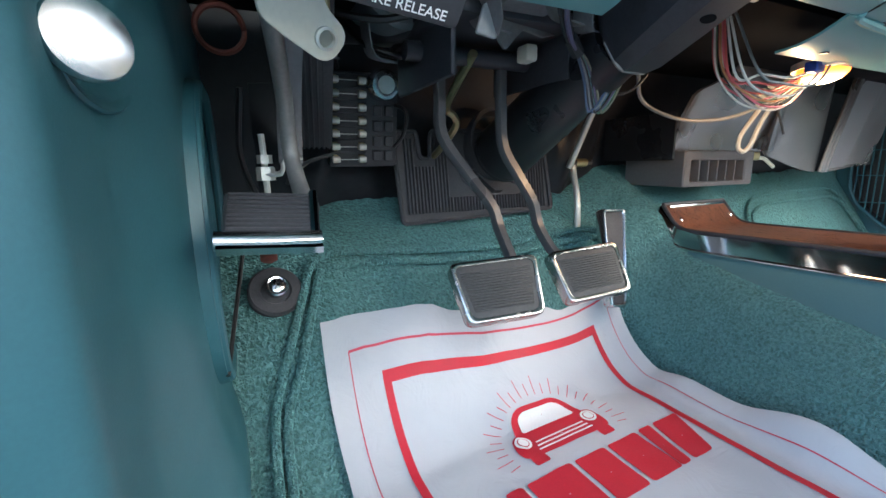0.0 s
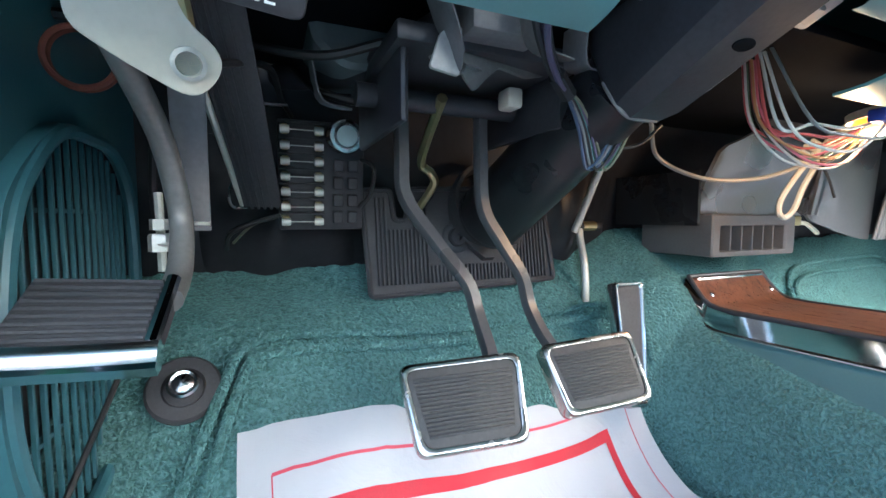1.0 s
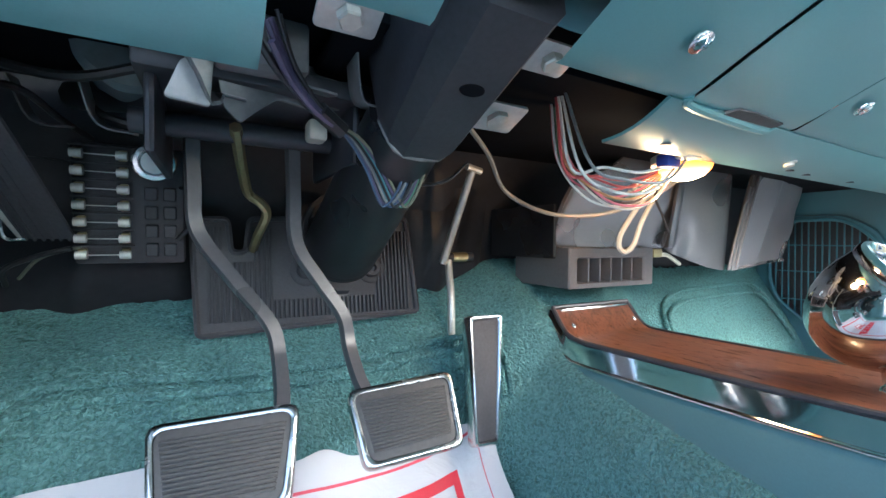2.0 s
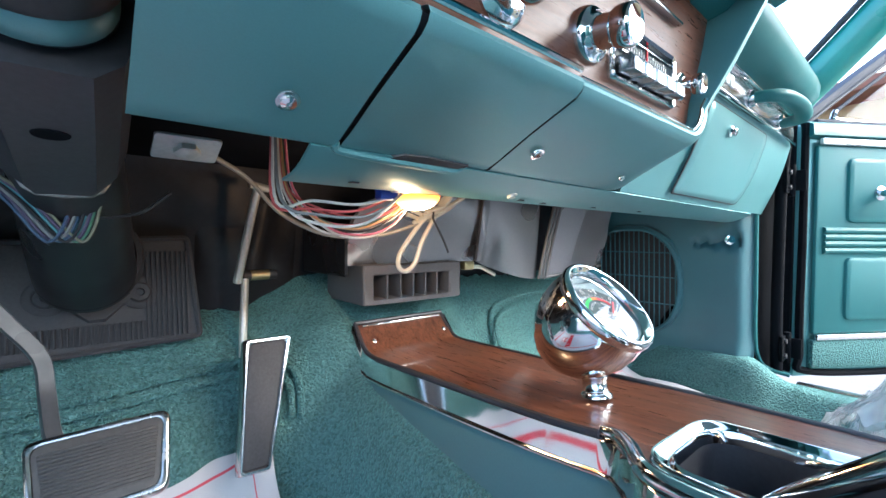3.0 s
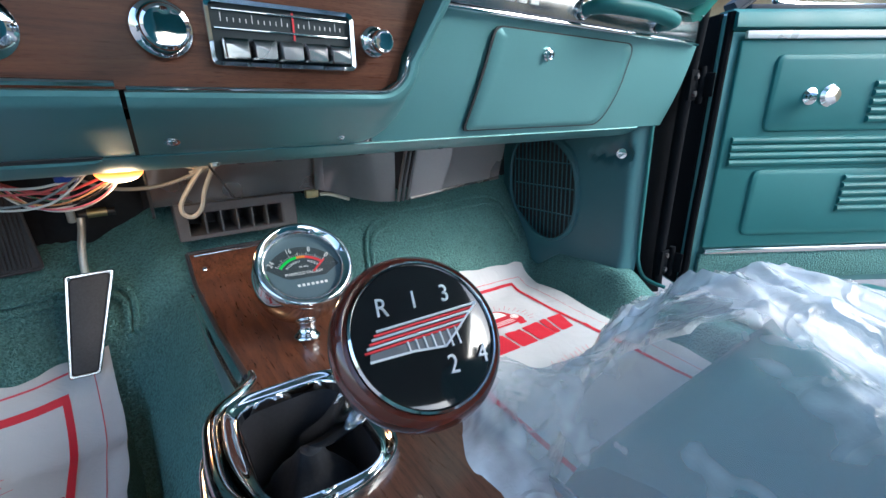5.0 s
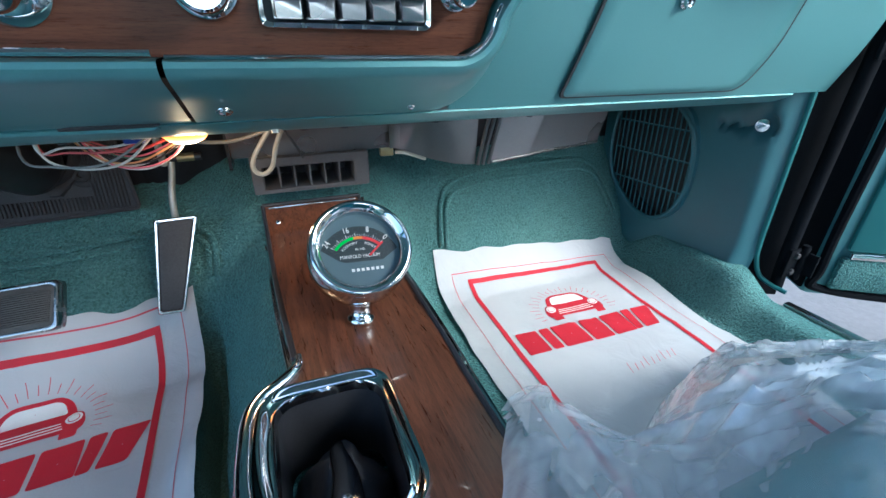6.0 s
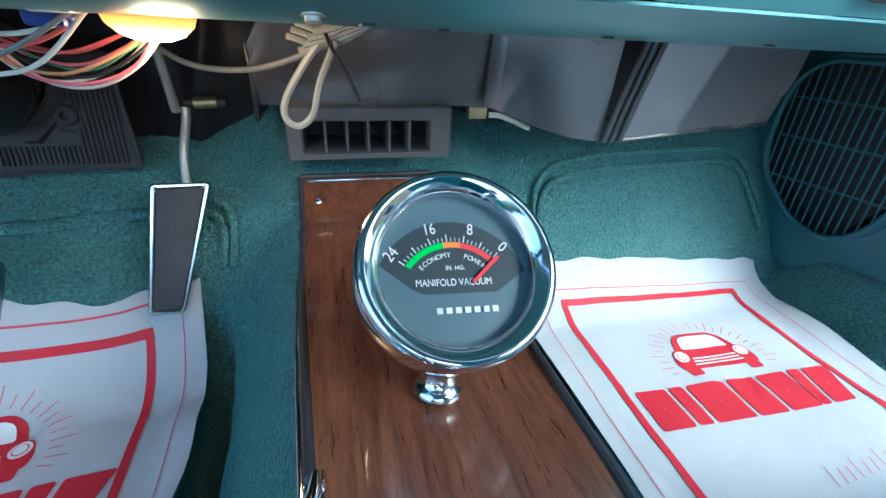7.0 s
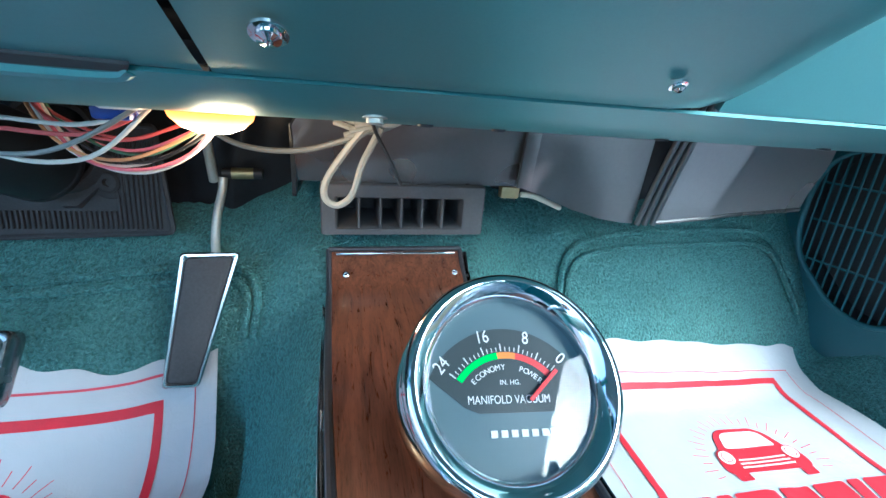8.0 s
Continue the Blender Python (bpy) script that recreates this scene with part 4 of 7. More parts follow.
        part("knob", lathe([(0.0118, 0.010), (0.0118, 0.0215), (0.0128, 0.0225), (0.0142, 0.0250), (0.0146, 0.0320), (0.0138, 0.0352), (0.0120, 0.0362), (0.0085, 0.0354), (0.0001, 0.0350)], kp, 40), M["chrome"], r, "round chrome radio knob on a stem")
    return r


def rounded3(pts, r, h, seg=3):
    return [(p.x, p.y, h) for p in rounded(pts, r, seg)]


def dash_controls():
    """Chrome pull knob and the heater slide slot in the fascia."""
    k = thing("pull_knob", "round chrome pull knob in the walnut fascia", "knob", at=(0.508, 0.1165, 0.482))
    part("bezel", lathe([(0.020, 0), (0.020, 0.003), (0.016, 0.0075), (0.012, 0.009), (0.0001, 0.009)], aim((0, 0, 0), (0, -1, -0.05)), 36), M["chrome"], k)
    part("knob", lathe([(0.006, 0.008), (0.006, 0.015), (0.0125, 0.019), (0.0135, 0.024), (0.0120, 0.028), (0.0001, 0.0285)], aim((0, 0, 0), (0, -1, -0.05)), 36), M["chrome"], k)
    s = thing("heater_control", "chrome framed heater slide control in the fascia", "heater control", at=(0.693, 0.1150, 0.5505))
    part("frame", box((-0.075, -0.006, -0.003), (0.072, 0.002, 0.0), 0.001), M["chrome"], s)
    part("frame", box((-0.075, -0.006, 0.036), (0.072, 0.002, 0.039), 0.001), M["chrome"], s)
    part("slot_plate", box((0.020, -0.0012, 0.0), (0.070, 0.001, 0.005)), M["dial_dark"], s)
    part("lever", box((0.054, -0.012, 0.020), (0.070, 0.0, 0.027), 0.002), M["chrome"], s)


dashboard()
car_radio()
dash_controls()

# ---- under the dash ----
def heater():
    h = thing("heater_box", "grey pressed heater case with a louvred floor outlet", "heater", at=(0.68, 0.45, 0.25))
    inv = Matrix.Translation((-0.68, -0.45, -0.25))

    def add(name, bm, mat, label="", parent=None, smooth=40):
        bm.transform(inv)
        return part(name, bm, M[mat], parent or h, label, smooth)

    # case: slightly bulged front, split into two panels by a seam
    def front(x, t):
        z = 0.303 + (float(np.interp(x, (0.574, 0.580, 0.592, 0.62, 0.66, 0.70), (0.358, 0.372, 0.384, 0.394, 0.412, 0.438))) - 0.303) * t
        y = 0.436 - 0.022 * t + 0.006 * noise.noise((x * 7, t * 3, 1.5))
        return (x, y, z)
    add("case", sheet(front, [0.574 + 0.236 * i / 20 for i in range(21)], [i / 10 for i in range(11)], 0.004), "heater_case", "smooth grey heater case", smooth=60)
    add("case_side", sheet(lambda y, t: (0.574, y, 0.29 + 0.068 * t), [0.426 + 0.13 * i / 6 for i in range(7)], [i / 6 for i in range(7)], 0.004), "gloss_black", "black side of the heater case")
    # tapered duct cover, its lower edge sweeping down to the folded seam
    def duct(x, t):
        low = float(np.interp(x, (0.81, 0.83, 0.875, 0.914, 0.945, 0.97), (0.303, 0.296, 0.280, 0.270, 0.266, 0.266)))
        z = low + (0.44 - low) * t
        crease = 0.006 * math.exp(-((x - 0.835 - 0.05 * t) / 0.016) ** 2) * smoothstep(0.45, 0.1, t)
        return (x, 0.433 - 0.012 * smoothstep(0.83, 0.93, x) * (1 - t) - 0.022 * t + crease, z)
    add("duct_cover", sheet(duct, [0.811 + 0.144 * i / 24 for i in range(25)], [i / 16 for i in range(17)], 0.004), "heater_case", "grey tapered duct cover", smooth=60)
    for k, x in enumerate((0.958, 0.968, 0.979)):
        add("seam_rib", tube([(x - 0.001, 0.415, 0.266), (x + 0.009, 0.408, 0.33), (x + 0.030, 0.394, 0.44)], 0.0034, 8), "heater_case", "folded seam rib")
    def tail(x, t):
        """The duct's foil-faced end; it bends back where the bright facet stops."""
        fold = smoothstep(1.062 + 0.046 * t, 1.072 + 0.046 * t, x)
        z = 0.268 + 0.008 * smoothstep(0.98, 1.25, x) + 0.165 * t
        back = 0.16 * max(0.0, x - 1.066 - 0.046 * t)
        return (x + 0.024 * t * smoothstep(1.02, 0.98, x), 0.424 - 0.026 * t + back + 0.002 * fold + 0.003 * noise.noise((x * 9, t * 4, 0)), z)
    add("duct_end", sheet(tail, [0.984 + 0.27 * i / 60 for i in range(61)], [i / 14 for i in range(15)], 0.004), "foil", "bright foil-faced end of the duct", smooth=25)
    add("duct_lip", tube([(0.99, 0.425, 0.266), (1.05, 0.425, 0.271), (1.12, 0.434, 0.275), (1.25, 0.455, 0.277)], 0.003, 8), "heater_case", "rolled lower lip of the duct")
    # clip and rivets between the two panels
    add("rivet_strip", box((0.803, 0.425, 0.305), (0.819, 0.430, 0.435), 0.001, Matrix.Translation((0, 0.434, 0.3)) @ Matrix.Rotation(radians(9), 4, "X") @ Matrix.Translation((0, -0.434, -0.3))), "heater_case")
    for z in (0.33, 0.375, 0.415):
        add("rivet", lathe([(0.0045, 0), (0.004, 0.0015), (0.002, 0.0028), (0.0001, 0.003)], aim((0.807, 0.430 - (z - 0.3) * 0.16, z), (0, -1, -0.15)), 14), "grey_steel")
    add("clip", box((0.792, 0.440, 0.288), (0.814, 0.452, 0.302), 0.002), "brass", "dull bronze clip under the case")
    add("torn_edge", tube([(0.818, 0.446, 0.292), (0.832, 0.444, 0.291), (0.852, 0.446, 0.284), (0.872, 0.448, 0.276)], 0.0032, 8), "cream_plastic", "pale torn edge of the insulation")
    # floor outlet
    x0, x1, z0, z1, yf = 0.596, 0.768, 0.250, 0.304, 0.424
    def mouth(y, k):
        """Rounded outline of the outlet's mouth, k metres inside its outer shape."""
        return [(q.x, y, q.y) for q in rounded([(x0 + k * 1.1, z0 + k * 0.5), (x1 - k * 1.6, z0 + k * 0.5), (x1 - k * 1.6, z1 - k), (x0 + k * 1.1, z1 - k)], 0.003, 3)]
    outlet = add("floor_outlet", loft([mouth(0.53, 0.0), mouth(yf + 0.002, 0.0), mouth(yf, 0.0015), mouth(yf, 0.0125), mouth(yf + 0.002, 0.0145), mouth(0.53, 0.0150)], True, False), "outlet_grey", "grey moulded floor outlet with upright vanes", smooth=30)
    add("dark_throat", box((x0 + 0.01, 0.505, z0), (x1 - 0.01, 0.515, z1 - 0.005)), "black_plastic", parent=outlet)
    for i in range(1, 6):
        x = x0 + 0.016 + (x1 - x0 - 0.040) * i / 6
        add("vane", box((x - 0.0014, yf + 0.002, 0.2555), (x + 0.0014, 0.50, 0.2905), 0.0006, seg=1), "outlet_grey", parent=outlet)
    return h


def seal_plate():
    """Ribbed rubber plate where the steering column passes the bulkhead."""
    p = thing("column_seal_plate", "ribbed black rubber seal plate round the steering column", "seal plate", at=(0.305, 0.53, 0.27))
    lean = Matrix.Rotation(radians(-9), 4, "X")
    to = lean
    out = [(-0.118, -0.058), (0.122, -0.050), (0.112, 0.068), (-0.070, 0.062), (-0.074, 0.026), (-0.088, 0.026), (-0.091, 0.061), (-0.124, 0.060)]
    def flat(pts, y0, y1):
        return loft([[(q[0], y0, q[1]) for q in pts], [(q[0], y1, q[1]) for q in pts]])
    bm = flat(rounded(out, 0.006), 0.004, -0.004)
    bm.transform(to)
    part("plate", bm, M["black_rubber"], p)
    rim = [(q.x, -0.006, q.y) for q in rounded(out, 0.006)]
    bm = tube([*rim, rim[0]], 0.0032, 6, 1)
    bm.transform(to)
    part("rim", bm, M["black_rubber"], p)
    for i in range(46):
        x = -0.108 + 0.218 * i / 45
        lo, hi = -0.046, 0.052
        spans = [(lo, 0.016)] if -0.094 < x < -0.068 else [(lo, hi)] if abs(x - 0.012) > 0.058 else [(lo, -0.026)]
        for a, b in spans:
            bm = box((x - 0.0012, -0.0075, a), (x + 0.0012, -0.003, b), 0.0006, seg=1)
            bm.transform(to)
            part("rib", bm, M["black_rubber"], p)
    for x in (-0.012, 0.064):
        bm = lathe([(0.011, -0.002), (0.011, 0.006), (0.009, 0.008), (0.0045, 0.008), (0.004, 0.002), (0.0001, 0.002)], to @ aim((x, -0.004, 0.006), (0, -1, 0)), 20)
        part("grommet", bm, M["black_rubber"], p, "round rubber grommet")
    bm = loft([[(0.024 + r * math.cos(a) * 0.9, y, 0.044 + dz + r * math.sin(a)) for a in (2 * math.pi * k / 24 for k in range(24))] for r, y, dz in ((0.050, -0.002, -0.004), (0.050, -0.016, 0.0), (0.047, -0.022, 0.003), (0.042, -0.021, 0.003), (0.040, -0.008, 0.0))], True, False)
    bm.transform(to)
    part("boot", bm, M["black_rubber"], p, "raised black collar round the column")
    for x in (-0.012, 0.064):
        bm = lathe([(0.0185, -0.006), (0.0185, 0.002), (0.0165, 0.0035), (0.0115, 0.0035), (0.0112, 0.0)], to @ aim((x, -0.003, 0.006), (0, -1, 0)), 28)
        part("ear", bm, M["black_rubber"], p, "round bolt ear")
    bm = loft([[(-0.008, y, 0.004), (0.060, y, 0.004), (0.034, y, -0.024 + d), (0.020, y, -0.024 + d)] for y, d in ((-0.002, 0.0), (-0.012, 0.004))])
    bm.transform(to)
    part("gusset", bm, M["black_rubber"], p, "tapering black gusset")
    return p


def steering_column():
    s = thing("steering_column", "black steering column with its lower mounting shroud", "steering column", at=(0.325, 0.5, 0.30))
    inv = Matrix.Translation((-0.325, -0.5, -0.30))
    a, b = Vector((0.326, 0.530, 0.287)), Vector((0.304, 0.06, 0.500))
    d = (b - a).normalized()

    def add(name, bm, mat, label="", parent=None):
        bm.transform(inv)
        return part(name, bm, M[mat], parent or s, label)
    add("jacket", tube([a + d * 0.02, a + d * 0.15, a + d * 0.28], 0.0145, 20, 2), "grey_steel", "grey lower column shaft")
    add("lower_tube", tube([a + d * 0.034, a + d * 0.07, a + d * 0.15, a + d * 0.255], [0.0400, 0.0385, 0.0345, 0.0285], 36, 4), "gloss_black", "glossy black lower column tube")
    add("band", lathe([(0.0390, 0.0), (0.0398, 0.002), (0.0398, 0.006), (0.0390, 0.008)], aim(a + d * 0.036, d), 36), "black_plastic", "black clamp band")
    add("jacket", tube([a + d * 0.27, a + d * 0.4, b], 0.027, 20, 2), "dark_paint", "painted black column jacket")
    # U-shaped shroud hung below the dash
    up = d.cross(Vector((1, 0, 0))).normalized()
    if up.z < 0:
        up = -up
    rings = []
    for t, w, hgt, drop in ((0.250, 0.018, 0.02, 0.026), (0.258, 0.025, 0.03, 0.033), (0.272, 0.030, 0.04, 0.036), (0.370, 0.034, 0.05, 0.038)):
        c = a + d * t
        rings.append([c + Vector((w * x, 0, 0)) + up * (drop * y if y < 0 else hgt * y) for x, y in ((-1, 1), (-1, -0.2), (-0.82, -0.72), (-0.5, -1), (0.5, -1), (0.82, -0.72), (1, -0.2), (1, 1))])
    shroud = add("shroud", loft(rings), "dark_paint", "black stamped column bracket")
    shroud.data.set_sharp_from_angle(angle=radians(18))
    end = rings[1][1:7]
    add("shroud_lip", tube([q.lerp(a + d * 0.258, 0.04) for q in end], 0.0018, 8, 2), "cast_grey", "bright bent lip of the bracket", parent=shroud)
    q = a + d * 0.325 - up * 0.0366
    add("bracket_hole", lathe([(0.0060, 0), (0.0056, 0.0012), (0.0001, 0.0012)], aim(q, -up, (1, 0, 0)) @ Matrix.Diagonal((0.7, 1.25, 1, 1)), 28), "jamb_black", "oval hole in the bracket", parent=shroud)
    for r0, t0, mat in ((0.027, 0.376, "teal_paint"), (0.029, 0.391, "black_plastic"), (0.028, 0.404, "teal_paint"), (0.028, 0.417, "teal_paint")):
        add("collar", lathe([(r0 * 0.96, 0), (r0, 0.003), (r0, 0.010), (r0 * 0.96, 0.013)], aim(a + d * t0 - up * 0.006, d), 32), mat, "teal column collar" if mat == "teal_paint" else "black column ring")
    # white mounting plates either side
    for x, y, z in ((0.378, 0.288, 0.402), (0.254, 0.234, 0.417), (0.364, 0.219, 0.415)):
        w = 0.020 if y > 0.25 else 0.015
        pts = rounded([(-w, -0.7 * w), (w, -0.7 * w), (w, 0.7 * w), (-w, 0.7 * w)], 0.003)
        m = aim((x, y, z), -up, (0, 1, 0))
        pl = add("mounting_plate", plate(pts, 0.002, m, 0.0005), "pale_plate", "pale metal mounting plate")
        add("nut", lathe([(0.42 * w, 0), (0.42 * w, 0.004), (0.35 * w, 0.005), (0.0001, 0.005)], m @ Matrix.Translation((0, 0, 0.002)), 6), "zinc", parent=pl)
    return s


def pedal_pad(w0, w1, hgt, parent, m, ribs=15):
    """Ribbed rubber pad in a bright frame, facing z of the pose m, upper edge w0 wide, lower w1."""
    def out(k, e=0.0):
        return rounded([(-w1 / 2 + k, -hgt / 2 + k), (w1 / 2 - k, -hgt / 2 + k), (w0 / 2 - k, hgt / 2 - k), (-w0 / 2 + k, hgt / 2 - k)], 0.008, 4)
    rings = [[(p.x, p.y, z) for p in out(k)] for k, z in ((0.0015, -0.014), (-0.001, -0.010), (-0.0012, 0.002), (-0.0004, 0.0040), (0.0012, 0.0048), (0.0032, 0.0042), (0.0036, 0.001))]
    bm = loft(rings)
    bm.transform(m)
    part("bright_frame", bm, M["dim_chrome"], parent, "bright frame round the pad, darkened for its dim reflections")
    bm = plate(out(0.0034), 0.0036, m, 0.001)
    pad = part("rubber_pad", bm, M["pad_rubber"], parent, "dark grey ribbed rubber pad")
    for i in range(ribs):
        t = (i + 0.5) / ribs
        y = -hgt / 2 + 0.009 + (hgt - 0.018) * t
        w = (w1 + (w0 - w1) * t) / 2 - 0.0070
        bm = box((-w, y - 0.0011, 0.0030), (w, y + 0.0011, 0.0048), 0.0008, m, 1)
        part("rib", bm, M["pad_rubber"], pad)


def foot_pedal(name, label, pts, pad_at, axis, up, w0, w1, hgt):
    p = thing(name, label, "pedal", "floor pedals", at=pts[0])
    inv = Matrix.Translation(-Vector(pts[0]))
    bm = ribbon(pts, 0.0105, 0.0085, (1, 0.25, 0), 6)
    bm.transform(inv)
    part("arm", bm, M["arm_black"], p, "bent dark steel pedal arm")
    pedal_pad(w0, w1, hgt, p, inv @ aim(pad_at, axis, up))
    return p


def accelerator():
    p = thing("accelerator_pedal", "tall accelerator pedal, black rubber in a bright frame", "pedal", "floor pedals", at=(0.469, 0.43, 0.155))
    tl, tr, bl, br = [Vector(q) for q in ((0.457, 0.447, 0.223), (0.511, 0.454, 0.220), (0.438, 0.400, 0.095), (0.470, 0.405, 0.090))]
    c = (tl + tr + bl + br) / 4
    y = ((tl + tr) - (bl + br)).normalized()
    x = ((tr + br) - (tl + bl)).normalized()
    z = x.cross(y).normalized()
    x = y.cross(z).normalized()
    m = Matrix.Translation(c - Vector((0.469, 0.43, 0.155))) @ Matrix((x, y, z)).transposed().to_4x4()
    loc = [Vector(((q - c).dot(x), (q - c).dot(y))) for q in (bl, br, tr, tl)]
    mid = sum(loc, Vector((0, 0))) / 4

    def ring(k, h):
        pts = [Vector((mid.x + (q.x - mid.x) * (1 - k / 0.0215), mid.y + (q.y - mid.y) * (1 - k / 0.069))) for q in loc]
        return [(r.x, r.y, h) for r in rounded([(q.x, q.y) for q in pts], 0.004, 3)]
    bm = loft([ring(0.001, -0.010), ring(-0.0005, -0.006), ring(-0.0005, 0.002), ring(0.001, 0.0045), ring(0.003, 0.0045), ring(0.005, 0.002), ring(0.0055, 0.0)])
    bm.transform(m)
    part("bright_frame", bm, M["dull_chrome"], p, "polished tapering frame")
    bm = loft([ring(0.005, 0.0), ring(0.005, 0.0026), ring(0.0075, 0.0036)])
    bm.transform(m)
    part("rubber_pad", bm, M["black_rubber"], p, "plain black rubber pad")
    inv = Matrix.Translation((-0.469, -0.43, -0.155))
    rod = [(0.481, 0.476, 0.398), (0.476, 0.506, 0.334), (0.472, 0.531, 0.281)]
    bm = tube(rod, [0.0050, 0.0052, 0.0054], 12, 4)
    bm.transform(inv)
    part("link_rod", bm, M["zinc"], p, "plated upper throttle rod")
    rod = [(0.482, 0.533, 0.284), (0.480, 0.528, 0.268), (0.475, 0.514, 0.240), (0.472, 0.507, 0.206), (0.472, 0.506, 0.165)]
    bm = tube(rod, 0.0050, 12, 5)
    bm.transform(inv)
    part("link_rod", bm, M["zinc"], p, "bent plated lower throttle rod")
    bm = tube([(0.472, 0.474, 0.402), (0.494, 0.476, 0.398)], 0.0045, 8, 1)
    bm.transform(inv)
    part("rod_end", bm, M["zinc"], p)
    bm = tube([(0.480, 0.538, 0.288), (0.503, 0.540, 0.288), (0.524, 0.541, 0.288)], 0.0064, 16, 1)
    bm.transform(inv)
    part("pivot_bracket", bm, M["black_plastic"], p, "dark pivot sleeve")
    bm = tube([(0.490, 0.539, 0.288), (0.514, 0.5405, 0.2882)], 0.0068, 16, 1)
    bm.transform(inv)
    part("pivot_band", bm, M["brass"], p, "bright bronze band on the sleeve")
    return p


def parking_brake():
    p = thing("parking_brake", "foot parking brake with chrome-edged ribbed pad", "parking brake", at=(0.02, 0.29, 0.26))
    inv = Matrix.Translation((-0.02, -0.29, -0.26))

    def add(name, bm, mat, label="", parent=None):
        bm.transform(inv)
        return part(name, bm, M[mat], parent or p, label)
    # pad: a wide wedge with a bright front edge
    tl, tr, bl, br = [Vector(q) for q in ((-0.007, 0.308, 0.274), (0.0465, 0.302, 0.271), (-0.010, 0.274, 0.252), (0.0425, 0.275, 0.248))]
    n = Vector((0, -0.35, 0.94))
    rings = []
    for k, h in ((0.0, -0.013), (0.0, -0.003), (0.0015, 0.0), (0.004, 0.001)):
        c = (tl + tr + bl + br) / 4
        rings.append([q + (c - q).normalized() * k + n * h for q in (bl, br, tr, tl)])
    pad = add("pad", loft(rings), "black_rubber", "black ribbed rubber pad")
    for i in range(9):
        t = (i + 0.7) / 9.6
        q0, q1 = bl.lerp(tl, t) + n * 0.0016, br.lerp(tr, t) + n * 0.0016
        add("rib", tube([q0.lerp(q1, 0.06), q0.lerp(q1, 0.94)], 0.0012, 6, 1), "black_rubber", parent=pad)
    dn = Vector((0, -0.55, -0.8))
    add("bright_edge", tube([bl + dn * 0.004 + Vector((-0.003, 0, 0)), bl.lerp(br, 0.5) + dn * 0.0045, br + dn * 0.004 + Vector((0.003, 0, 0))], 0.0062, 14, 4), "dull_chrome", "rounded bright nose of the pad")
    edge = loft([[q + Vector((0, -0.001, 0)) + n * 0.002, q + n * 0.002 + dn * 0.010 + Vector((0, -0.004, 0)), q + dn * 0.013, q + dn * 0.012 + Vector((0, 0.006, 0)), q + Vector((0, 0.006, 0)) - n * 0.002] for q in (bl + Vector((-0.002, 0, 0)), bl.lerp(br, 0.05), bl.lerp(br, 0.95), br + Vector((0.003, 0, 0)))])
    add("bright_edge", edge, "chrome", "wide chrome front edge of the pad")
    add("bright_edge", tube([br + n * 0.001, br.lerp(tr, 0.5) + n * 0.001, tr + n * 0.001], 0.003, 8), "chrome")
    add("arm", tube([(0.044, 0.300, 0.262), (0.043, 0.335, 0.272), (0.0405, 0.360, 0.300), (0.037, 0.340, 0.340), (0.030, 0.300, 0.372), (0.022, 0.272, 0.40), (0.018, 0.255, 0.44)], [0.0064, 0.0064, 0.0062, 0.0060, 0.0060, 0.0060, 0.006], 12, 6), "cast_grey", "curved grey steel brake arm")
    add("cable_rod", tube([(0.022, 0.398, 0.316), (0.0225, 0.397, 0.30), (0.023, 0.396, 0.265)], 0.0026, 8), "zinc", "threaded brake cable end")
    add("adjuster_nut", lathe([(0.0075, 0), (0.0075, 0.010), (0.0065, 0.0115), (0.0001, 0.0115)], aim((0.0229, 0.396, 0.278), (0, 0, 1)), 6), "zinc", "plated adjuster nut")
    add("adjuster_nut", lathe([(0.0062, 0), (0.0062, 0.007), (0.0001, 0.007)], aim((0.0229, 0.396, 0.292), (0, 0, 1)), 6), "zinc")
    add("clevis", ribbon([(0.021, 0.396, 0.284), (0.035, 0.392, 0.284), (0.038, 0.391, 0.296), (0.052, 0.392, 0.297)], 0.012, 0.0026, (0, 1, 0.2), 3), "zinc", "bent plated clevis strip")
    add("arm_plate", ribbon([(0.047, 0.352, 0.392), (0.046, 0.362, 0.374), (0.044, 0.379, 0.335), (0.043, 0.390, 0.292)], 0.019, 0.004, (1, 0, 0), 4), "grey_steel", "flat dark steel plate behind the arm")
    # white release lever with a round eye
    m = aim((0.058, 0.288, 0.366), (0.15, -0.80, -0.35), (-0.8, 0, 0.6))
    out = rounded([(-0.0118, -0.0118), (0.0118, -0.0118), (0.014, 0.012), (0.028, 0.024), (0.036, 0.043), (-0.006, 0.043), (-0.0150, 0.036), (-0.015, 0.02)], (0.0112, 0.0112, 0.01, 0.008, 0.004, 0.006, 0.006, 0.01), 6)
    lever = add("release_lever", plate(out, 0.003, m, 0.001), "cream_plastic", "cream painted release lever")
    add("lever_eye", lathe([(0.0068, 0.002), (0.0068, 0.0055), (0.005, 0.0062), (0.0046, 0.003), (0.0001, 0.003)], m, 24), "zinc", "plated eye in the lever", parent=lever)
    add("lever_pin", tube([(0.060, 0.292, 0.362), (0.056, 0.276, 0.395)], 0.0042, 8, 1), "brass", parent=lever)
    add("rubber_bump", lathe([(0.0055, 0), (0.0055, 0.009), (0.003, 0.0105), (0.0001, 0.0105)], aim((0.016, 0.315, 0.235), (0, -0.6, -0.8)), 14), "rust_red", "brown rubber stop")
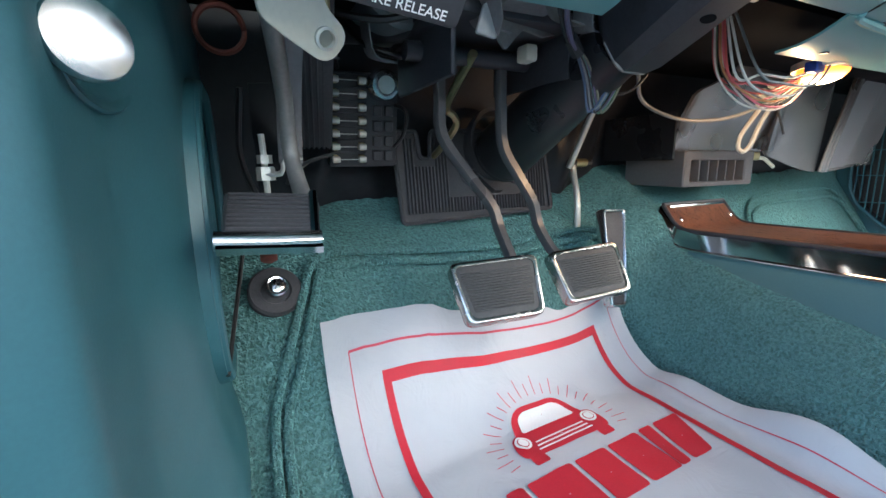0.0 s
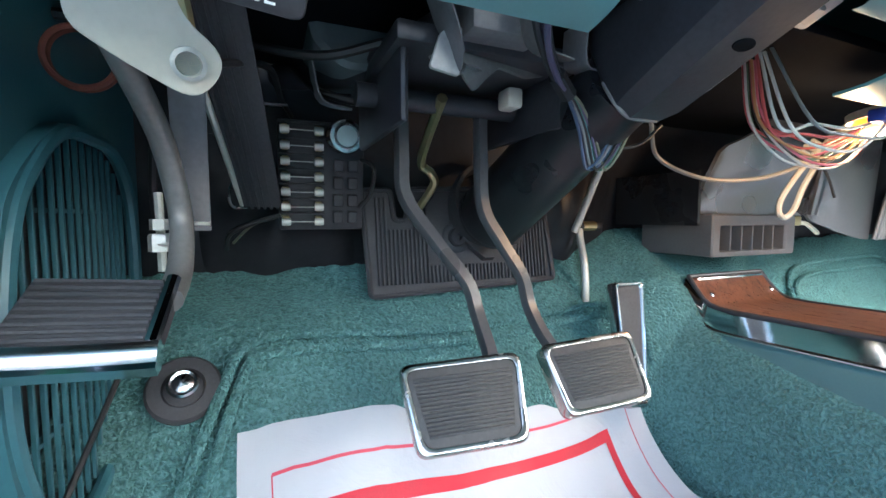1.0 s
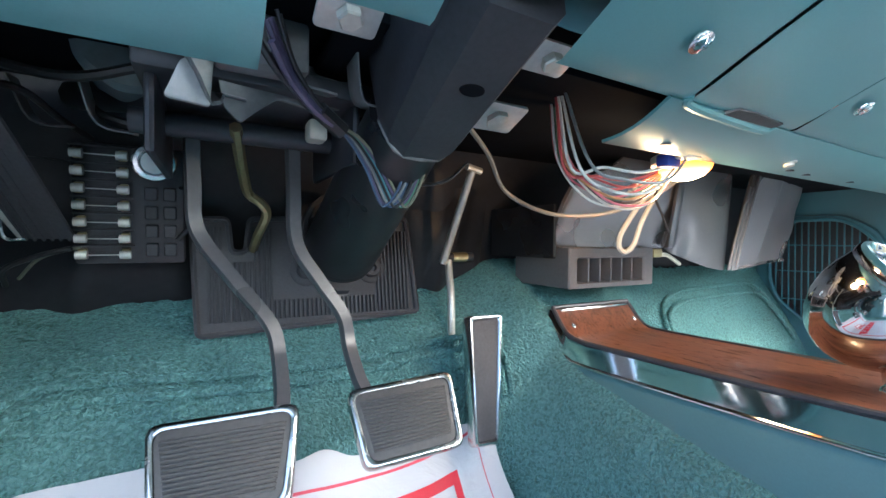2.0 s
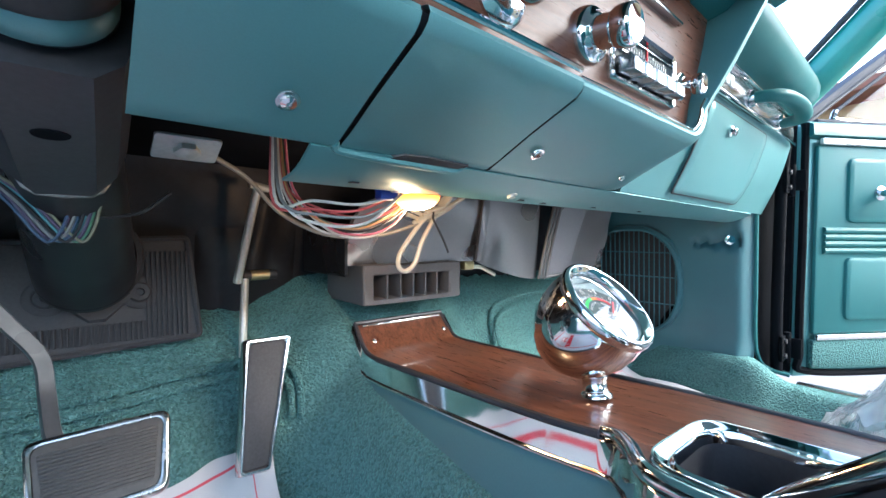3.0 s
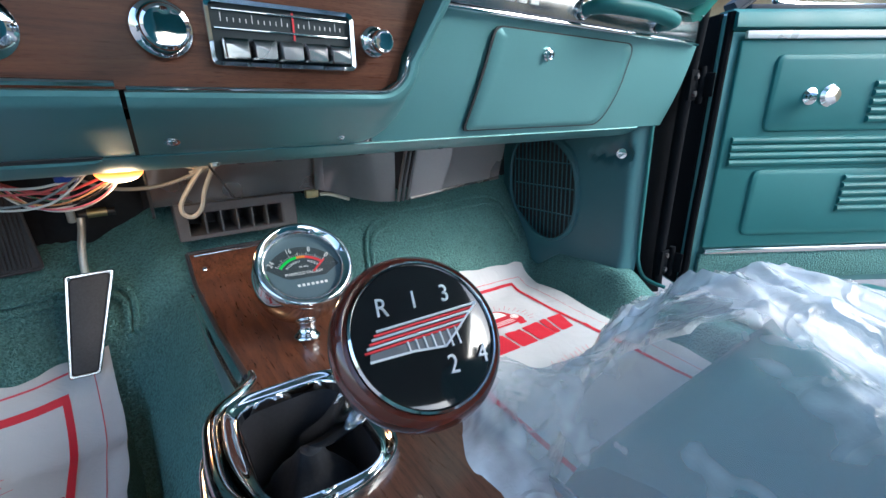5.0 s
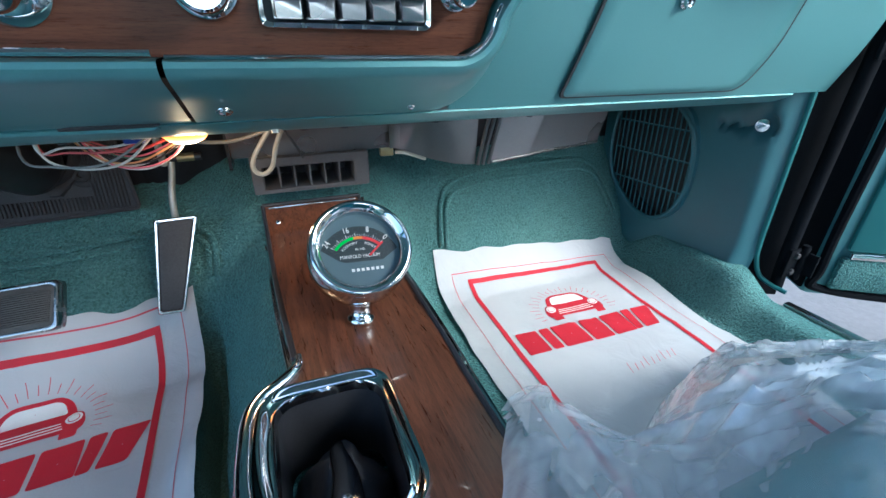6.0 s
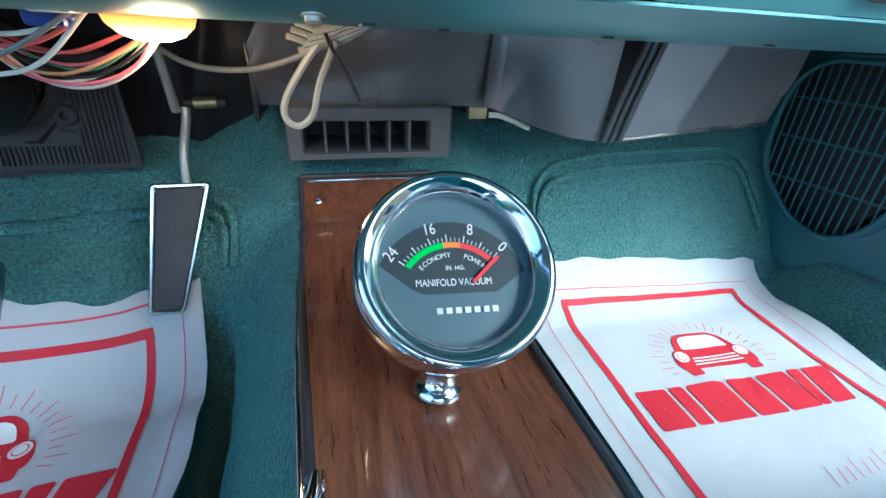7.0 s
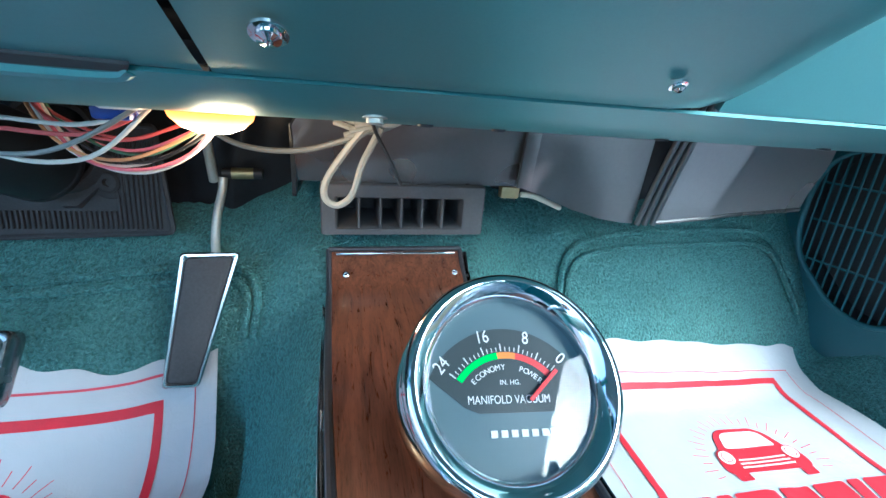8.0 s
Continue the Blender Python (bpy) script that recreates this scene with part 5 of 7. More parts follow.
    # stranded dark disc above, with an orange rim
    add("return_spring", tube([(0.001 + 0.015 * math.cos(q), 0.35 + 0.003 * q / 6.28, 0.382 + 0.015 * math.sin(q)) for q in (0.4 * k for k in range(34))], 0.0018, 6, 2), "rust_red", "rusty coiled return spring")
    return p


def release_handle():
    """Black pull handle with white capitals below the dash edge."""
    h = thing("brake_release_handle", "black pull handle lettered in white capitals", "handle", at=(0.070, 0.189, 0.3612))
    m = aim((0, 0, 0), (-0.12, -0.709, -0.661), (0.059, -0.667, 0.704))
    out = rounded([(-0.041, -0.008), (0.029, -0.008), (0.029, 0.012), (-0.041, 0.012)], 0.003, 3)
    part("grip", plate(out, 0.008, m @ Matrix.Translation((0, 0, -0.002)), 0.0015), M["black_plastic"], h)
    lettering("lettering", "BRAKE RELEASE", 0.0061, m @ Matrix.Translation((0.001, -0.0035, 0.0066)), M["white_ink"], h, 0.0002, 1.0, "white capitals")
    part("stem", box((-0.008, -0.004, -0.05), (0.008, 0.004, -0.004), 0.002, m), M["black_plastic"], h)


def dash_housing():
    """Moulded housing that hangs behind the dash beside the pedals."""
    h = thing("dash_housing", "dark grey-teal moulded housing behind the dash", "housing", at=(0.158, 0.43, 0.44))
    rings = []
    for y, k in ((-0.034, 0.88), (-0.030, 1.0), (0.034, 1.0)):
        out = rounded([(-0.040 * k, 0.040), (-0.030 * k, -0.014 * k), (-0.012, -0.028 * k), (0.022, -0.026 * k), (0.034 * k, 0.0), (0.040 * k, 0.040)], 0.006, 4)
        rings.append([(q.x * 1.25, y, q.y * 1.2 + 0.004) for q in out])
    part("case", loft(rings), M["housing_grey"], h)
    part("clip", box((0.020, -0.040, -0.004), (0.028, -0.032, 0.006), 0.002), M["white_plastic"], h, "small white clip")


def fuse_block():
    f = thing("fuse_block", "black fuse block holding seven glass fuses", "fuse block", at=(0.137, 0.505, 0.34))
    lean = Matrix.Rotation(radians(10), 4, "X")
    part("base", box((-0.040, -0.006, -0.052), (0.040, 0.010, 0.052), 0.002, lean), M["black_plastic"], f)
    for i in range(7):
        z = 0.043 - 0.0142 * i
        fu = part("glass_fuse", tube([(-0.036, -0.014, z), (-0.002, -0.014, z)], 0.0030, 10, 1), M["glass"], f, "clear glass tube fuse")
        fu.data.transform(lean)
        for a, b in ((-0.038, -0.030), (-0.008, 0.0)):
            bm = tube([(a, -0.014, z), (b, -0.014, z)], 0.0036, 12, 1)
            bm.transform(lean)
            part("end_cap", bm, M["zinc"], fu, "bright metal end cap")
        bm = tube([(-0.030, -0.014, z), (-0.008, -0.014, z)], 0.0005, 5, 1)
        bm.transform(lean)
        part("fuse_wire", bm, M["zinc"], fu)
        for x in (-0.034, -0.004):
            part("spring_clip", box((x - 0.003, -0.012, z - 0.0045), (x + 0.003, -0.004, z + 0.0045), 0.0008, lean, 1), M["brass"], f, "brass fuse clip")
        part("divider", box((-0.040, -0.010, z + 0.0060), (0.002, -0.004, z + 0.0078), 0.0005, lean, 1), M["black_plastic"], f)
    for i in range(4):
        for x in (0.010, 0.024):
            z = 0.012 - 0.017 * i
            part("socket", box((x, -0.010, z - 0.006), (x + 0.010, -0.004, z + 0.006), 0.001, lean, 1), M["black_rubber"], f, "empty blade socket")
    fl = thing("flasher_can", "round aluminium flasher can plugged beside the fuses", "flasher", at=(0.156, 0.488, 0.377))
    m = aim((0, 0.0, 0), (0.05, -1, -0.12))
    part("can", lathe([(0.0165, -0.012), (0.0165, 0.012), (0.0150, 0.0150), (0.0120, 0.0155), (0.0112, 0.0145), (0.0100, 0.0165), (0.0001, 0.0168)], m, 36), M["dull_chrome"], fl, "crimped bright can")
    part("paper_disc", lathe([(0.0095, 0.0164), (0.0095, 0.0172), (0.0001, 0.0172)], m, 28), M["pale_disc"], fl, "pale blue end disc")


def ribbed_strap():
    """Flat ribbed black duct strip with a bright edge beside the fuse block."""
    s = thing("ribbed_duct", "flat ribbed black duct strip with a bright edge", "duct", at=(0.08, 0.49, 0.36))
    a, b = Vector((0.060, 0.33, 0.43)), Vector((0.082, 0.50, 0.312))
    inv = Matrix.Translation((-0.08, -0.49, -0.36))
    bm = ribbon([a, a.lerp(b, 0.5) + Vector((0, 0, 0.004)), b], 0.034, 0.006, (1, -0.15, 0), 4)
    bm.transform(inv)
    body = part("strip", bm, M["black_rubber"], s)
    for i in range(6):
        o = Vector((-0.0135 + 0.0054 * i, 0, -0.0035))
        bm = tube([a + o, a.lerp(b, 0.5) + o + Vector((0, 0, 0.004)), b + o], 0.0013, 6, 4)
        bm.transform(inv)
        part("rib", bm, M["black_rubber"], body)
    bm = tube([a + Vector((-0.019, 0, -0.003)), b + Vector((-0.016, -0.002, 0))], 0.0026, 8, 1)
    bm.transform(inv)
    part("bright_edge", bm, M["zinc"], s, "bright metal edge")
    bm = tube([b + Vector((-0.018, -0.004, 0.030)), b + Vector((-0.026, -0.006, 0.012)), b + Vector((-0.024, -0.006, -0.002)), b + Vector((-0.012, -0.004, -0.003))], 0.0012, 6)
    bm.transform(inv)
    part("wire_clip", bm, M["dull_chrome"], s)


def dimmer_switch():
    d = thing("dimmer_switch", "floor dimmer button in a round black rubber grommet", "switch", at=(0.023, 0.445, 0.166))
    m = aim((0, 0, 0), (0.10, -0.80, 0.62))
    part("grommet", lathe([(0.0255, -0.006), (0.0260, 0.003), (0.0240, 0.0055), (0.0150, 0.0062), (0.0135, 0.003), (0.0001, 0.003)], m, 40), M["black_rubber"], d, "black rubber grommet")
    part("button", lathe([(0.0080, 0.002), (0.0080, 0.012), (0.0105, 0.0135), (0.0108, 0.016), (0.0092, 0.0175), (0.0075, 0.0168), (0.0060, 0.0180), (0.0001, 0.0186)], m, 32), M["dull_chrome"], d, "bright stepped metal button")


def wires():
    rnd = random.Random(5)

    def bundle(name, label, cat, strands, at):
        t = thing(name, label, cat, at=at)
        inv = Matrix.Translation(-Vector(at))
        for pts, r, mat in strands:
            bm = tube(pts, r, 7, 6)
            bm.transform(inv)
            part("wire", bm, M[mat], t)
        return t

    # ribbon of coloured leads down the steering column
    cols = ["wire_blue", "wire_purple", "wire_black", "wire_grey", "wire_blue", "wire_cyan", "wire_black", "wire_cyan", "wire_grey", "wire_purple", "wire_green", "wire_black", "wire_yellow"]
    st = []
    for i, c in enumerate(cols):
        o = Vector((0.0010 * (i - 6), 0.0010 * (i % 3), 0.0012 * (i % 2)))
        st.append(([Vector(p) + o * k for p, k in (((0.244, 0.287, 0.393), 0.35), ((0.263, 0.298, 0.383), 0.5), ((0.279, 0.305, 0.376), 0.8), ((0.295, 0.312, 0.360), 1.1), ((0.309, 0.320, 0.340), 1.4), ((0.315, 0.322, 0.336), 1.4), ((0.321, 0.316, 0.346), 1.3), ((0.327, 0.305, 0.372), 1.2))], 0.0010, c))
    # taped length that leads up to the cowl
    for i in range(7):
        o = Vector((rnd.uniform(-0.004, 0.004), rnd.uniform(-0.004, 0.004), rnd.uniform(-0.005, 0.005)))
        st.append(([Vector((0.264, 0.298, 0.382)) + o * 0.4, Vector((0.250, 0.291, 0.389)) + o * 0.7, Vector((0.234, 0.280, 0.402)) + o * 1.2, Vector((0.222, 0.268, 0.418)) + o * 2], rnd.uniform(0.0010, 0.0022), "wire_black" if i % 3 else "wire_purple"))
    st.append(([(0.270, 0.301, 0.379), (0.262, 0.2975, 0.3835), (0.254, 0.293, 0.3875)], 0.0056, "wire_black"))
    bundle("column_harness", "flat harness of coloured leads looped under the steering column", "wiring", st, (0.29, 0.31, 0.37))
    bundle("harness_tie", "thin black cable tie round the harness", "cable tie", [([Vector((0.302, 0.320, 0.360)), Vector((0.318, 0.318, 0.352)), Vector((0.352, 0.318, 0.356)), Vector((0.372, 0.316, 0.372))], 0.0013, "wire_black")], (0.31, 0.32, 0.36))
    # loose coloured loop by the lamp
    st = []
    for i, c in enumerate(["wire_red", "wire_pink", "wire_red", "wire_white", "wire_orange", "wire_white", "wire_black", "wire_pink", "wire_green"]):
        j = Vector((rnd.uniform(-0.006, 0.006), rnd.uniform(-0.008, 0.008), rnd.uniform(-0.004, 0.004)))
        low = rnd.uniform(0.338, 0.356)
        st.append(([Vector((0.447, 0.30, 0.426)) + j * 0.5, Vector((0.452, 0.295, 0.378)) + j * 0.6, Vector((0.475, 0.283, low + 0.006)) + j, Vector((0.505, 0.275, low)) + j, Vector((0.535, 0.270, low + 0.012)) + j * 0.5, Vector((0.556, 0.268, 0.376)) + j * 0.5], 0.0010, c))
    for i, c in enumerate(["wire_white", "wire_grey", "wire_red", "wire_white"]):
        j = Vector((rnd.uniform(-0.01, 0.01), rnd.uniform(-0.02, 0.01), 0))
        st.append(([Vector((0.438, 0.284, 0.426)) + j * 0.4, Vector((0.438, 0.264, 0.366)) + j, Vector((0.462, 0.255, 0.350 + 0.006 * i)) + j, Vector((0.50, 0.25, 0.352 + 0.005 * i)) + j, Vector((0.53, 0.245, 0.378)) + j * 0.4, Vector((0.538, 0.25, 0.392))], 0.0012, c))
    bundle("loose_wires", "loose loop of red, green and white wires hanging below the dash", "wiring", st, (0.49, 0.27, 0.36))
    # grey cable sweeping to the tied loop
    bundle("grey_cable", "thin grey cable sagging under the dash", "cable", [([(0.40, 0.36, 0.415), (0.445, 0.39, 0.398), (0.487, 0.415, 0.366), (0.53, 0.393, 0.343), (0.58, 0.368, 0.342), (0.625, 0.350, 0.356), (0.645, 0.346, 0.366)], 0.0024, "wire_grey")], (0.5, 0.39, 0.36))
    # coiled pale cable with its drop loop
    lo = []
    for k in range(4):
        o = Vector((0.004 * k, -0.004 * k, 0.0045 * k - 0.004))
        lo.append(([Vector(q) + o for q in ((0.612, 0.352, 0.372), (0.640, 0.350, 0.366), (0.668, 0.346, 0.378), (0.688, 0.342, 0.394), (0.680, 0.340, 0.402), (0.660, 0.342, 0.392), (0.644, 0.346, 0.370), (0.620, 0.350, 0.362))], 0.0026, "wire_tan"))
    lo.append(([(0.640, 0.344, 0.370), (0.624, 0.350, 0.350), (0.606, 0.356, 0.322), (0.604, 0.357, 0.306), (0.614, 0.356, 0.300), (0.626, 0.354, 0.310), (0.634, 0.350, 0.336), (0.648, 0.343, 0.366)], 0.0030, "wire_tan"))
    bundle("tied_cable_loop", "coiled grey cable tied in a bow with one long loop", "cable", lo, (0.64, 0.35, 0.37))
    bundle("cable_tie", "black cable tie with a hanging tail", "cable tie", [([(0.634, 0.341, 0.380), (0.640, 0.337, 0.372), (0.644, 0.341, 0.362), (0.656, 0.338, 0.340), (0.664, 0.336, 0.322)], 0.0014, "wire_black")], (0.64, 0.34, 0.37))
    # yellow-painted bent link of the clutch
    bundle("clutch_link", "bent yellow-passivated clutch push rod", "rod", [([(0.214, 0.380, 0.392), (0.221, 0.43, 0.372), (0.229, 0.471, 0.354), (0.240, 0.473, 0.345), (0.246, 0.480, 0.335), (0.240, 0.50, 0.315), (0.238, 0.53, 0.30)], 0.0045, "brass")], (0.23, 0.46, 0.35))
    bundle("rubber_hose", "thin black rubber hose beside the vent grille", "hose", [([(0.004, 0.440, 0.235), (-0.002, 0.415, 0.212), (-0.007, 0.395, 0.190), (-0.014, 0.360, 0.160), (-0.019, 0.335, 0.138)], 0.0018, "wire_black")], (-0.02, 0.40, 0.19))
    # black looms over the pedals
    st = []
    for pts in ([(-0.03, 0.40, 0.42), (0.05, 0.41, 0.425), (0.12, 0.38, 0.41), (0.17, 0.36, 0.42), (0.24, 0.34, 0.43)], [(0.11, 0.47, 0.43), (0.13, 0.43, 0.40), (0.17, 0.42, 0.395), (0.19, 0.40, 0.42)], [(0.05, 0.52, 0.27), (0.055, 0.50, 0.285), (0.075, 0.495, 0.295), (0.098, 0.492, 0.302)],
                [(0.17, 0.50, 0.36), (0.185, 0.49, 0.35), (0.183, 0.495, 0.325), (0.172, 0.50, 0.31)], [(0.06, 0.36, 0.39), (0.09, 0.40, 0.405), (0.10, 0.46, 0.40), (0.11, 0.50, 0.395)], [(0.01, 0.45, 0.36), (0.005, 0.47, 0.30), (0.02, 0.49, 0.25)]):
        st.append((pts, rnd.uniform(0.0016, 0.0034), "wire_black"))
    st.append(([(0.055, 0.53, 0.275), (0.072, 0.512, 0.292), (0.090, 0.507, 0.300), (0.102, 0.503, 0.302)], 0.0014, "wire_yellow"))
    bundle("black_loom", "black wiring loom above the pedals", "wiring", st, (0.1, 0.42, 0.4))


def pedal_bracket():
    """Dark pressed bracket and linkage that carry the pedals."""
    b = thing("pedal_bracket", "black pressed steel pedal bracket under the dash", "bracket", at=(0.24, 0.37, 0.41))
    inv = Matrix.Translation((-0.24, -0.37, -0.41))
    for lo, hi, mat, nm in (((0.16, 0.32, 0.405), (0.30, 0.47, 0.418), "dark_paint", "cross_plate"), ((0.165, 0.33, 0.36), (0.171, 0.46, 0.41), "dark_paint", "cheek"), ((0.285, 0.33, 0.365), (0.291, 0.46, 0.41), "dark_paint", "cheek"),
                            ((0.20, 0.30, 0.41), (0.25, 0.36, 0.44), "grey_steel", "switch_box"), ((0.262, 0.362, 0.386), (0.276, 0.380, 0.402), "cream_plastic", "stop_switch")):
        part(nm, box(lo, hi, 0.003, inv), M[mat], b, "cream stop lamp switch" if nm == "stop_switch" else "")
    # stamped hanger plates of the column, seen edge-on behind the dash
    for pts, y, mat, label in (([(0.200, 0.418), (0.240, 0.428), (0.288, 0.432), (0.290, 0.408), (0.262, 0.400), (0.236, 0.402), (0.224, 0.392), (0.214, 0.382), (0.205, 0.390)], 0.330, "cast_grey", "grey stamped hanger plate"),
                               ([(0.184, 0.409), (0.200, 0.416), (0.198, 0.386), (0.176, 0.387)], 0.322, "pale_plate", "pale steel gusset")):
        bm = plate(rounded(pts, 0.003), 0.003, Matrix(((1, 0, 0, 0), (0.25, 0, -1, y - 0.055), (0, 1, 0, 0), (0, 0, 0, 1))), 0.0008)
        bm.transform(inv)
        part("hanger_plate", bm, M[mat], b, label)
    # folded tabs and brackets under the cowl
    for pts, wd, mat in (([(0.175, 0.30, 0.430), (0.190, 0.31, 0.405), (0.196, 0.33, 0.400), (0.215, 0.335, 0.398)], 0.030, "grey_steel"), ([(0.275, 0.30, 0.432), (0.282, 0.31, 0.404), (0.296, 0.312, 0.400)], 0.024, "grey_steel"),
                         ([(0.225, 0.285, 0.428), (0.235, 0.290, 0.402), (0.262, 0.295, 0.398)], 0.016, "cast_grey"), ([(0.12, 0.42, 0.425), (0.128, 0.43, 0.395), (0.150, 0.435, 0.390)], 0.030, "grey_steel"), ([(0.07, 0.47, 0.43), (0.082, 0.472, 0.40), (0.105, 0.474, 0.398)], 0.02, "grey_steel")):
        bm = ribbon(pts, wd, 0.0018, (0, 1, 0.2), 4)
        bm.transform(inv)
        part("tab", bm, M[mat], b, "folded sheet metal tab")
    part("pivot_tube", tube([(0.15, 0.395, 0.392), (0.31, 0.395, 0.392)], 0.009, 14, 1), M["dark_paint"], b).data.transform(inv)
    part("cowl_brace", tube([(0.10, 0.50, 0.43), (0.16, 0.42, 0.418), (0.20, 0.33, 0.425)], 0.012, 10), M["dark_paint"], b).data.transform(inv)


def lamp():
    l = thing("courtesy_lamp", "lit amber courtesy lamp under the dash", "lamp", at=(0.553, 0.254, 0.381))
    m = aim((0, 0, 0), (0, -0.1, -1))
    part("lens", lathe([(0.0215, 0.0), (0.0215, 0.003), (0.0195, 0.008), (0.0145, 0.0126), (0.0075, 0.0152), (0.0001, 0.0158)], m, 32), M["bulb"], l, "glowing amber lens")
    part("holder", lathe([(0.0262, -0.006), (0.0262, 0.0005), (0.0238, 0.0010), (0.0237, -0.003), (0.0001, -0.003)], m, 32), M["zinc"], l, "plated lamp holder")
    part("connector", box((-0.040, -0.028, -0.004), (-0.022, -0.014, 0.006), 0.002), M["white_plastic"], l, "white plug on the lead")
    part("connector", box((-0.048, -0.016, -0.010), (-0.031, -0.005, 0.000), 0.002), M["plug_blue"], l, "blue plug housing")
    ld = bpy.data.lights.new("courtesy_bulb", "POINT")
    ld.energy, ld.color, ld.shadow_soft_size = 0.095, (1.0, 0.60, 0.32), 0.014
    lo = new("courtesy_bulb", ld)
    lo.location = (0.553, 0.272, 0.353)


heater()
seal_plate()
steering_column()
foot_pedal("clutch_pedal", "clutch pedal with ribbed pad in a bright frame", [(0.186, 0.398, 0.392), (0.187, 0.400, 0.350), (0.190, 0.400, 0.316), (0.215, 0.392, 0.278), (0.238, 0.384, 0.246), (0.243, 0.376, 0.222), (0.242, 0.352, 0.195), (0.235, 0.336, 0.186)],
           (0.205, 0.316, 0.178), (-0.18, -0.80, 0.57), (0.05, 0.5, 0.85), 0.084, 0.070, 0.056)
foot_pedal("brake_pedal", "brake pedal with ribbed pad in a bright frame", [(0.256, 0.398, 0.392), (0.257, 0.398, 0.350), (0.259, 0.396, 0.308), (0.277, 0.394, 0.277), (0.296, 0.391, 0.247), (0.300, 0.384, 0.220), (0.304, 0.362, 0.194), (0.312, 0.345, 0.184)],
           (0.331, 0.333, 0.174), (-0.15, -0.80, 0.57), (0.0, 0.5, 0.85), 0.084, 0.074, 0.056)
accelerator()
parking_brake()
release_handle()
fuse_block()
dash_housing()
ribbed_strap()
dimmer_switch()
pedal_bracket()
wires()
lamp()

# ---- centre console ----
def con_z(y):
    return float(np.interp(y, (-0.5, -0.1, 0.09, 0.15, 0.25, 0.40, 0.420, 0.428, 0.443, 0.458), (0.204, 0.200, 0.195, 0.191, 0.189, 0.186, 0.187, 0.190, 0.203, 0.222)))


def console_outline(grow=0.0):
    """Plan of the console top, front first, round by the driver's side with its bulge at the shift lever."""
    left = [(0.602, 0.458), (0.6022, 0.443), (0.6026, 0.428), (0.603, 0.40), (0.605, 0.32), (0.608, 0.236), (0.613, 0.15), (0.6155, 0.108), (0.613, 0.093), (0.600, 0.078), (0.583, 0.064), (0.574, 0.047), (0.5708, 0.016), (0.5705, -0.016), (0.576, -0.040), (0.590, -0.061), (0.609, -0.076), (0.622, -0.090), (0.630, -0.11), (0.634, -0.14), (0.636, -0.35)]
    right = [(0.750, -0.35), (0.752, -0.03), (0.757, 0.08), (0.7605, 0.20), (0.760, 0.30), (0.758, 0.40), (0.757, 0.428), (0.7555, 0.443), (0.754, 0.458)]
    return [(x - (grow if i < len(left) else -grow), y + (grow if i in (0, len(left) + len(right) - 1) else 0)) for i, (x, y) in enumerate(left + right)], len(left)


